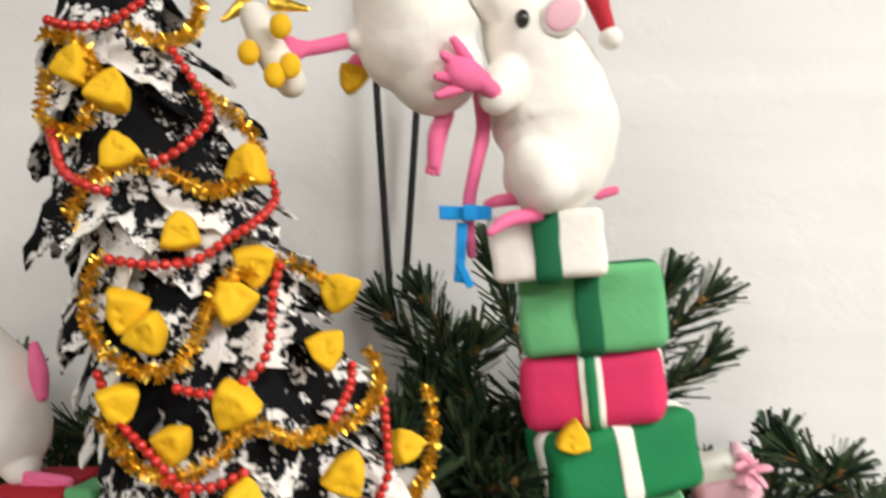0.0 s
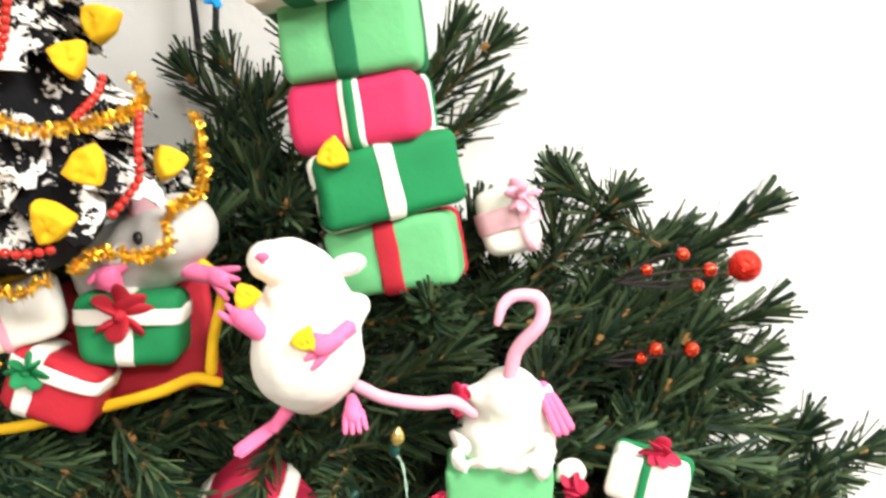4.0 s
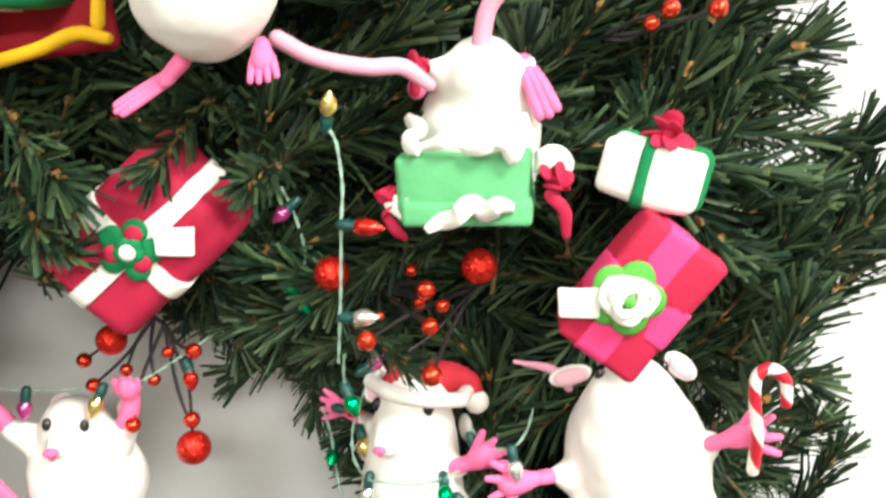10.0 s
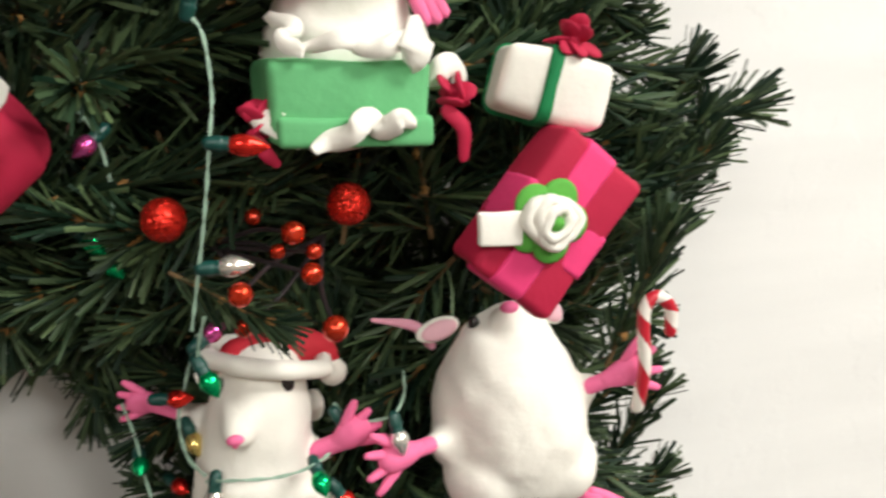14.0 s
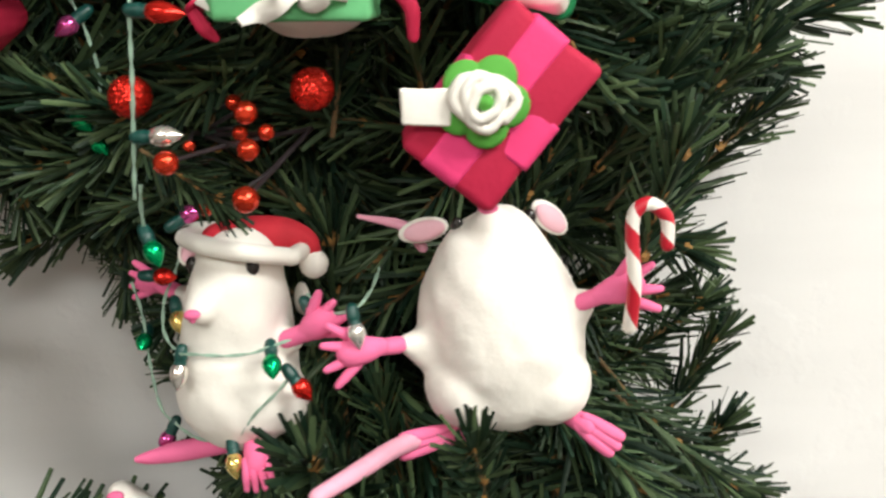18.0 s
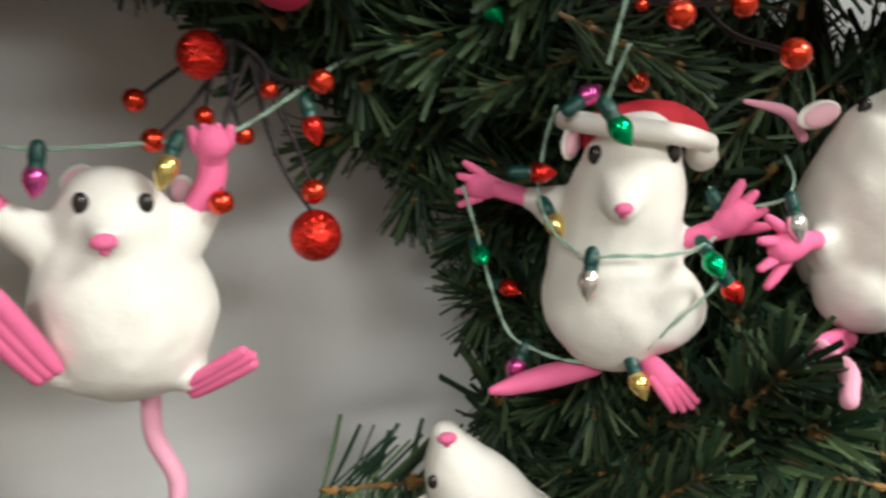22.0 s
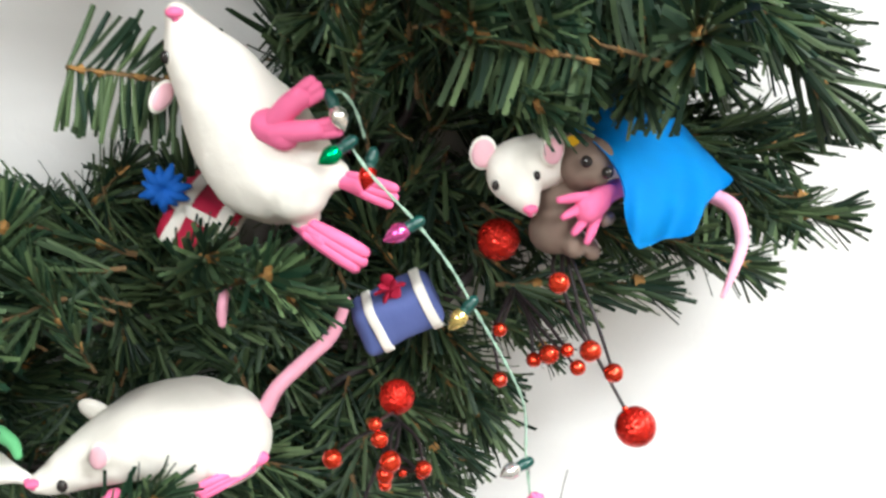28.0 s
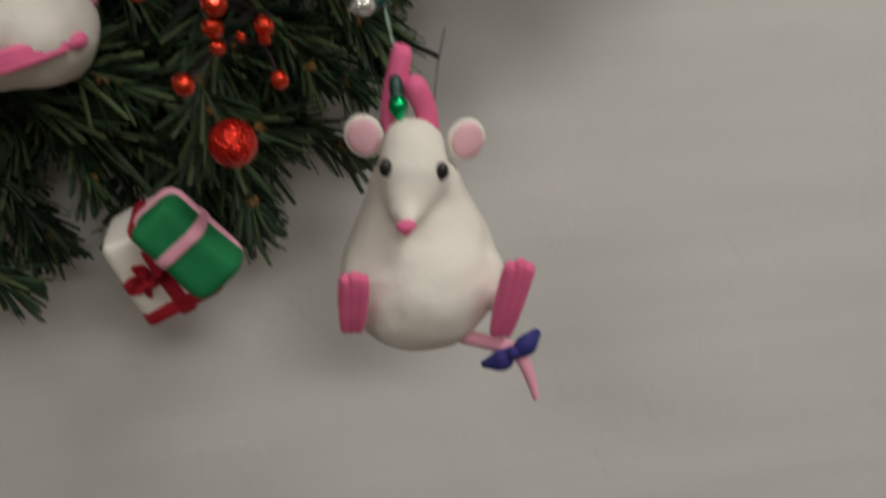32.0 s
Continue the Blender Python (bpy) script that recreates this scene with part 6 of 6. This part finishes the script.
def pine_tip(seed, length, count, reach):
    """A bushy tip along +z: a wire stem with golden buds, and flat blunt needles that all rake forward and curl a little."""
    r = random.Random(seed)
    verts, faces, mats = [], [], []
    flat = (1.0, 0.62, 0.8)[seed % 3]

    def blade(p, d, ln, w, th):
        s = d.cross(Vector((r.uniform(-0.5, 0.5), r.uniform(-0.5, 0.5), 1.0))).normalized()
        s = Matrix.Rotation(r.uniform(-0.7, 0.7), 3, d) @ s
        n = d.cross(s).normalized() * th
        bend = (Vector((0, 0, 1)) - d * d.z) * ln * r.uniform(-0.06, 0.26) + s * ln * r.uniform(-0.09, 0.09)
        i = len(verts)
        for u, ww in ((0, 0.6), (0.5, 1.0), (1.0, 0.82)):
            q = p + d * ln * u + bend * u * u
            verts.extend([q + s * w * ww / 2, q - s * w * ww / 2, q + n])
        for k in (0, 3):
            for a, b in ((0, 1), (1, 2), (2, 0)):
                faces.append((i + k + a, i + k + b, i + k + 3 + b, i + k + 3 + a))
                mats.append(0)
        faces.append((i + 6, i + 7, i + 8))
        mats.append(0)

    for k in range(count):
        z = length * (0.04 + 0.94 * (k + r.random()) / count)
        a = k * 2.4 + r.uniform(-0.5, 0.5)
        rake = r.gauss(0.86, 0.16) * (1.0 - 0.28 * z / length)
        d = Vector((math.cos(a) * math.sin(rake), math.sin(a) * math.sin(rake) * flat, math.cos(rake))).normalized()
        blade(Vector((0, 0, z)), d, reach * r.uniform(0.8, 1.12), r.uniform(0.0025, 0.0037), 0.0005)
    for k in range(20):
        a = k * 2.4 + r.uniform(-0.4, 0.4)
        rake = r.uniform(0.08, 0.95)
        d = Vector((math.cos(a) * math.sin(rake), math.sin(a) * math.sin(rake) * flat, math.cos(rake))).normalized()
        blade(Vector((0, 0, length * r.uniform(0.93, 1.0))), d, reach * r.uniform(0.75, 1.05), r.uniform(0.0025, 0.0037), 0.0005)
    seg = 6
    nodes = [(length * u + r.uniform(-0.006, 0.006), r.uniform(0.0018, 0.0034)) for u in (0.28, 0.52, 0.76)]
    for z0, z1, r0, r1, mi in [(0, length, 0.0014, 0.0011, 1), (length * 0.97, length * 0.97 + 0.009, 0.0042, 0.0016, 2)] + [(z, z + 0.0065, rr, rr * 0.5, 2) for z, rr in nodes]:
        i = len(verts)
        off = Vector((r.uniform(-1, 1), r.uniform(-1, 1), 0)) * (0.0015 if mi == 2 else 0)
        for z, rr in ((z0, r0), ((z0 + z1) / 2, max(r0, r1)), (z1, r1)):
            verts.extend([off + Vector((rr * math.cos(k * math.tau / seg) * r.uniform(0.5, 1.5), rr * math.sin(k * math.tau / seg) * r.uniform(0.7, 1.3), z)) for k in range(seg)])
        for q in (0, seg):
            for k in range(seg):
                faces.append((i + q + k, i + q + (k + 1) % seg, i + q + seg + (k + 1) % seg, i + q + seg + k))
                mats.append(mi)
    me = bpy.data.meshes.new("pine_tip")
    me.from_pydata([tuple(v) for v in verts], [], faces)
    me.materials.append(M["needle"])
    me.materials.append(M["twig"])
    me.materials.append(M["bud"])
    me.polygons.foreach_set("material_index", mats)
    me.update()
    return me, np.array([tuple(v) for v in verts]), faces, mats, length


def comb_tip(seed, length, reach):
    """A bough seen from the side: needles that hang from one side of the twig and stand up raked back on the other (-x hangs)."""
    r = random.Random(seed)
    verts, faces, mats = [], [], []
    for k in range(64):
        z, low = length * (k + r.random()) / 64, k % 5 < 3
        d = Vector((-1, r.uniform(-0.28, 0.28), r.uniform(-0.15, 0.25))) if low else Vector((1, r.uniform(-0.5, 0.5), r.uniform(-0.9, -0.3)))
        d.normalize()
        s = d.cross(Vector((r.uniform(-0.4, 0.4), 1.0, r.uniform(-0.4, 0.4)))).normalized()
        n, ln, w, i = d.cross(s) * 0.0006, reach * r.uniform(0.75, 1.1), r.uniform(0.0025, 0.0036), len(verts)
        for u, ww in ((0, 0.6), (0.5, 1.0), (1.0, 0.85)):
            q = Vector((0, 0, z)) + d * ln * u + s * ln * 0.05 * u * u
            verts.extend([q + s * w * ww / 2, q - s * w * ww / 2, q + n])
        for j in (0, 3):
            for a, b in ((0, 1), (1, 2), (2, 0)):
                faces.append((i + j + a, i + j + b, i + j + 3 + b, i + j + 3 + a))
                mats.append(0)
        faces.append((i + 6, i + 7, i + 8))
        mats.append(0)
    for z0, z1, rr, mi in [(0, length, 0.0014, 1)] + [(length * u, length * u + r.uniform(0.004, 0.010), r.uniform(0.0022, 0.0042), 2) for u in [r.uniform(0.05, 0.25), r.uniform(0.3, 0.5), r.uniform(0.55, 0.75), r.uniform(0.85, 0.95)]]:
        i = len(verts)
        for z, q in ((z0, 0.8), ((z0 + z1) / 2, 1.0), (z1, 0.6)):
            verts.extend([Vector((rr * q * math.cos(k * math.tau / 6) * r.uniform(0.3, 1.5), rr * q * math.sin(k * math.tau / 6), z + r.uniform(-0.5, 0.5) * rr)) for k in range(6)])
        for q in (0, 6):
            for k in range(6):
                faces.append((i + q + k, i + q + (k + 1) % 6, i + q + 6 + (k + 1) % 6, i + q + 6 + k))
                mats.append(mi)
    me = bpy.data.meshes.new("pine_comb")
    me.from_pydata([tuple(v) for v in verts], [], faces)
    for key in ("needle", "twig", "bud"):
        me.materials.append(M[key])
    me.polygons.foreach_set("material_index", mats)
    me.update()
    return me


TIPS = [pine_tip(s, 0.085 + 0.02 * (s % 4), 76 + 17 * (s % 4), 0.033 + 0.003 * (s % 3)) for s in range(8)]
chosen = []


def try_branch(base, d, scale, tip, slack=2):
    ln = TIPS[tip][4] * scale
    for u in (0.3, 0.6, 0.85, 1.1):
        p = base + d * ln * u
        if p.y > WALL_Y - 0.006 or crosses(p, slack):
            return False
    chosen.append((base, d, scale, tip))
    return True


def spot(a, rr, y):
    return Vector((CX + rr * math.cos(a), y, CZ + rr * math.sin(a)))


def bearing(a, turn, lift):
    """A way across the wall, turned from straight out by turn, and lifted off the wall."""
    return Vector((math.cos(a + turn) * math.cos(lift), -math.sin(lift), math.sin(a + turn) * math.cos(lift)))


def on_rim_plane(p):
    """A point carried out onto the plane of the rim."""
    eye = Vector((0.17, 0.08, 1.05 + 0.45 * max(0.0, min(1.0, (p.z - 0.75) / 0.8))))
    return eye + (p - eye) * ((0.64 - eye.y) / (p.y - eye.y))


def bearing_of(p):
    return math.degrees(math.atan2(p.z - CZ, p.x - CX)) % 360


def outer_edge(p):
    """The ragged outer rim, by the clock."""
    return float(np.interp(bearing_of(p), [0, 4, 8, 12, 16, 20, 24, 27, 30, 33, 37, 41, 48, 56, 65, 75, 84, 90, 95, 101, 114, 180, 270, 279, 295, 305, 313, 318, 323, 328, 333, 337, 341, 346, 350, 354, 357, 360],
                           [0.45, 0.485, 0.46, 0.475, 0.53, 0.565, 0.55, 0.495, 0.47, 0.495, 0.53, 0.57, 0.52, 0.50, 0.52, 0.53, 0.50, 0.455, 0.435, 0.435, 0.54, 0.50, 0.47, 0.51, 0.505, 0.475, 0.46, 0.465, 0.455, 0.475, 0.51, 0.54, 0.515, 0.535, 0.52, 0.47, 0.49, 0.45]))


def inner_edge(p):
    return float(np.interp(bearing_of(p), [0, 23, 40, 59, 75, 92, 104, 112, 120, 126, 135, 151, 160, 172, 185, 218, 245, 264, 280, 300, 339, 360],
                           [0.115, 0.09, 0.10, 0.11, 0.105, 0.115, 0.15, 0.195, 0.20, 0.19, 0.172, 0.158, 0.146, 0.140, 0.160, 0.204, 0.192, 0.152, 0.138, 0.150, 0.162, 0.115]))


for name, count, radii, depth, turns, lifts in (
        ("fore", 330, (0.06, 0.82), (0.57, 0.64), (-3.1, 3.1), (0.0, 1.25)),
        ("rim", 215, (0.55, 0.88), (0.60, 0.69), (-0.9, 0.9), (-0.15, 0.3)),
        ("inner", 160, (0.10, 0.35), (0.60, 0.69), (2.0, 4.2), (-0.15, 0.3)),
        ("back", 440, (0.05, 0.80), (0.67, 0.722), (-3.1, 3.1), (-0.15, 0.1))):
    made, tries = 0, 0
    while made < count and tries < count * 16:
        tries += 1
        a = (tries * 2.39996 + rng.uniform(-0.1, 0.1)) % math.tau
        turn = rng.uniform(*turns)
        ray = spot(a, 0.3, 0)
        lo, hi = inner_edge(ray), outer_edge(ray)
        base = spot(a, lo + (hi - lo) * rng.uniform(*radii), rng.uniform(*depth))
        if name == "fore" and noise.noise(base * 13) < -0.08:
            continue
        d = bearing(a, turn, rng.uniform(*lifts))
        tip = rng.randrange(8)
        sc = rng.uniform(0.8, 1.15) * (0.8 if name == "inner" else 1.0)
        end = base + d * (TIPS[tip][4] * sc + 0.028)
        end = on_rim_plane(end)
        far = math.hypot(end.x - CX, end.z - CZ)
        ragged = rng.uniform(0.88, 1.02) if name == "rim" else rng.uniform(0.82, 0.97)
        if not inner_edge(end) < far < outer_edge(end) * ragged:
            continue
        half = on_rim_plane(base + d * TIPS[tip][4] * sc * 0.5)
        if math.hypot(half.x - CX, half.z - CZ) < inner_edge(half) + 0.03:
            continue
        if try_branch(base, d, sc, tip, 4 if name == "fore" else 2 if name != "back" else 1):
            made += 1

# single sprays that stand out from the rest
for b, e, sc in (((0.105, 0.575, 1.328), (0.138, 0.552, 1.311), 0.62), ((0.192, 0.580, 1.135), (0.176, 0.518, 1.192), 1.0), ((0.206, 0.580, 1.118), (0.197, 0.518, 1.166), 1.0),
                 ((0.330, 0.640, 1.450), (0.372, 0.630, 1.472), 1.0), ((0.330, 0.640, 1.490), (0.380, 0.630, 1.508), 1.0), ((0.340, 0.650, 1.425), (0.376, 0.640, 1.440), 0.9), ((0.330, 0.650, 1.465), (0.362, 0.640, 1.452), 0.9),
                 ((0.400, 0.650, 1.030), (0.450, 0.640, 1.046), 1.0), ((0.410, 0.650, 0.990), (0.454, 0.640, 0.986), 1.0), ((0.360, 0.650, 0.970), (0.398, 0.640, 0.956), 1.0), ((0.200, 0.660, 0.915), (0.236, 0.645, 0.884), 0.8), ((0.190, 0.660, 0.895), (0.222, 0.645, 0.862), 0.8), ((0.165, 0.660, 0.870), (0.190, 0.645, 0.838), 0.8), ((0.225, 0.660, 0.930), (0.264, 0.645, 0.908), 0.7), ((0.178, 0.660, 0.862), (0.210, 0.645, 0.830), 0.8), ((0.085, 0.660, 0.815), (0.098, 0.645, 0.782), 0.8), ((0.050, 0.660, 0.815), (0.056, 0.645, 0.786), 0.8), ((0.255, 0.655, 0.985), (0.290, 0.645, 0.962), 0.9), ((0.285, 0.655, 1.000), (0.318, 0.645, 0.975), 0.9), ((0.240, 0.655, 0.960), (0.276, 0.645, 0.935), 0.8),
                 ((0.060, 0.650, 1.290), (0.018, 0.650, 1.272), 1.0),
                 ((0.060, 0.600, 0.985), (0.098, 0.545, 1.012), 1.0), ((0.050, 0.600, 1.000), (0.070, 0.552, 1.022), 0.9), ((0.020, 0.620, 1.585), (0.045, 0.565, 1.605), 0.9), ((0.072, 0.580, 1.422), (0.066, 0.530, 1.418), 0.75), ((-0.083, 0.580, 1.350), (-0.034, 0.530, 1.385), 0.75), ((0.045, 0.600, 1.440), (0.046, 0.540, 1.462), 0.75), ((0.138, 0.610, 1.512), (0.135, 0.565, 1.532), 0.8), ((0.144, 0.600, 1.074), (0.151, 0.530, 1.142), 0.85), ((0.193, 0.600, 1.103), (0.192, 0.530, 1.172), 0.85), ((-0.008, 0.640, 1.003), (-0.054, 0.620, 1.030), 1.0), ((0.397, 0.650, 1.368), (0.462, 0.640, 1.393), 1.1), ((0.391, 0.640, 1.389), (0.410, 0.630, 1.412), 1.0),
                 ((0.298, 0.650, 1.568), (0.244, 0.640, 1.606), 1.0), ((0.338, 0.640, 1.556), (0.376, 0.630, 1.582), 1.0),
                 ((0.089, 0.620, 1.514), (0.133, 0.580, 1.525), 0.9), ((0.261, 0.550, 1.154), (0.252, 0.520, 1.195), 0.8), ((0.076, 0.600, 0.992), (0.109, 0.560, 0.993), 0.9), ((-0.030, 0.600, 0.838), (0.023, 0.565, 0.876), 0.9), ((0.259, 0.600, 1.132), (0.259, 0.565, 1.102), 1.0), ((0.309, 0.610, 1.121), (0.291, 0.565, 1.095), 0.9),
                 ((0.144, 0.660, 1.671), (0.186, 0.660, 1.712), 1.0), ((0.144, 0.660, 1.636), (0.186, 0.650, 1.671), 0.9), ((0.140, 0.660, 1.688), (0.162, 0.660, 1.723), 0.9), ((0.049, 0.680, 1.702), (0.036, 0.670, 1.742), 0.9),
                 ((-0.000, 0.680, 1.654), (-0.040, 0.680, 1.701), 1.0), ((0.004, 0.690, 1.671), (-0.013, 0.680, 1.712), 1.0), ((0.053, 0.670, 1.636), (0.009, 0.660, 1.642), 1.0), ((0.230, 0.660, 1.548), (0.235, 0.650, 1.606), 1.0), ((0.228, 0.650, 1.550), (0.276, 0.640, 1.594), 1.0),
                 ((0.215, 0.610, 1.100), (0.240, 0.560, 1.088), 0.9),
                 ((-0.070, 0.560, 1.455), (-0.030, 0.520, 1.425), 1.0), ((-0.075, 0.560, 1.420), (-0.042, 0.520, 1.398), 0.9), ((0.030, 0.560, 1.450), (0.020, 0.525, 1.430), 0.8), ((0.401, 0.670, 1.151), (0.419, 0.660, 1.192), 0.9), ((0.411, 0.670, 1.110), (0.425, 0.660, 1.130), 0.9), ((0.400, 0.660, 1.096), (0.438, 0.650, 1.093), 1.0), ((0.381, 0.670, 1.190), (0.407, 0.660, 1.215), 0.9)):
    b, e = Vector(b), Vector(e)
    d, tip = (e - b).normalized(), rng.randrange(0, 8, 4)
    chosen.append((e - d * TIPS[tip][4] * sc, d, sc, tip))

bm = bmesh.new()
for rr, yy in ((RING - 0.05, RY + 0.03), (RING + 0.05, RY + 0.03)):
    tube(bm, [(CX + rr * math.cos(a * math.tau / 40), yy, CZ + rr * math.sin(a * math.tau / 40), 0.004) for a in range(41)], 0, 8, 2)
part("wire_ring", bm, "wire", wreath)

# the branches furthest from the wall are parts; the rest is one mass behind them
chosen.sort(key=lambda c: (c[0] + c[1] * 0.06).y)
base_at = Vector(wreath.location)
rest_v, rest_f, rest_m, total = [], [], [], 0
for i, (base, d, sc, tip) in enumerate(chosen):
    q = Vector(d).to_track_quat("Z", "Y") @ Euler((0, 0, rng.uniform(0, 6.28))).to_quaternion()
    m = Matrix.LocRotScale(base - base_at, q, (sc,) * 3)
    if i < 290:
        ob = new("branch", TIPS[tip][0])
        ob.parent = wreath
        ob.matrix_basis = m
        continue
    mm = np.array(m)
    rest_v.append(TIPS[tip][1] @ mm[:3, :3].T + mm[:3, 3])
    rest_f += [tuple(k + total for k in f) for f in TIPS[tip][2]]
    rest_m += TIPS[tip][3]
    total += len(TIPS[tip][1])
me = bpy.data.meshes.new("pine_mass")
me.from_pydata(np.concatenate(rest_v), [], rest_f)
me.materials.append(M["needle"])
me.materials.append(M["twig"])
me.materials.append(M["bud"])
me.polygons.foreach_set("material_index", rest_m)
mass = new("pine_mass", me)
mass.parent = wreath
tagged(mass, kind="stuff")

for base, end in (((0.058, 0.640, 1.092), (0.000, 0.618, 1.108)), ((0.205, 0.580, 1.122), (0.262, 0.548, 1.110)), ((0.255, 0.590, 1.118), (0.318, 0.552, 1.102)), ((0.365, 0.650, 1.005), (0.440, 0.640, 1.000))):
    base, end = Vector(base), Vector(end)
    z = (end - base).normalized()
    x = (Vector((0, 0, 1)) - z * z.z).normalized()
    turn = Matrix((x, z.cross(x), z)).transposed()
    ob = new("branch", comb_tip(int(base.x * 1000), (end - base).length, 0.036))
    ob.parent = wreath
    ob.matrix_basis = Matrix.LocRotScale(base - base_at, turn.to_quaternion(), None)
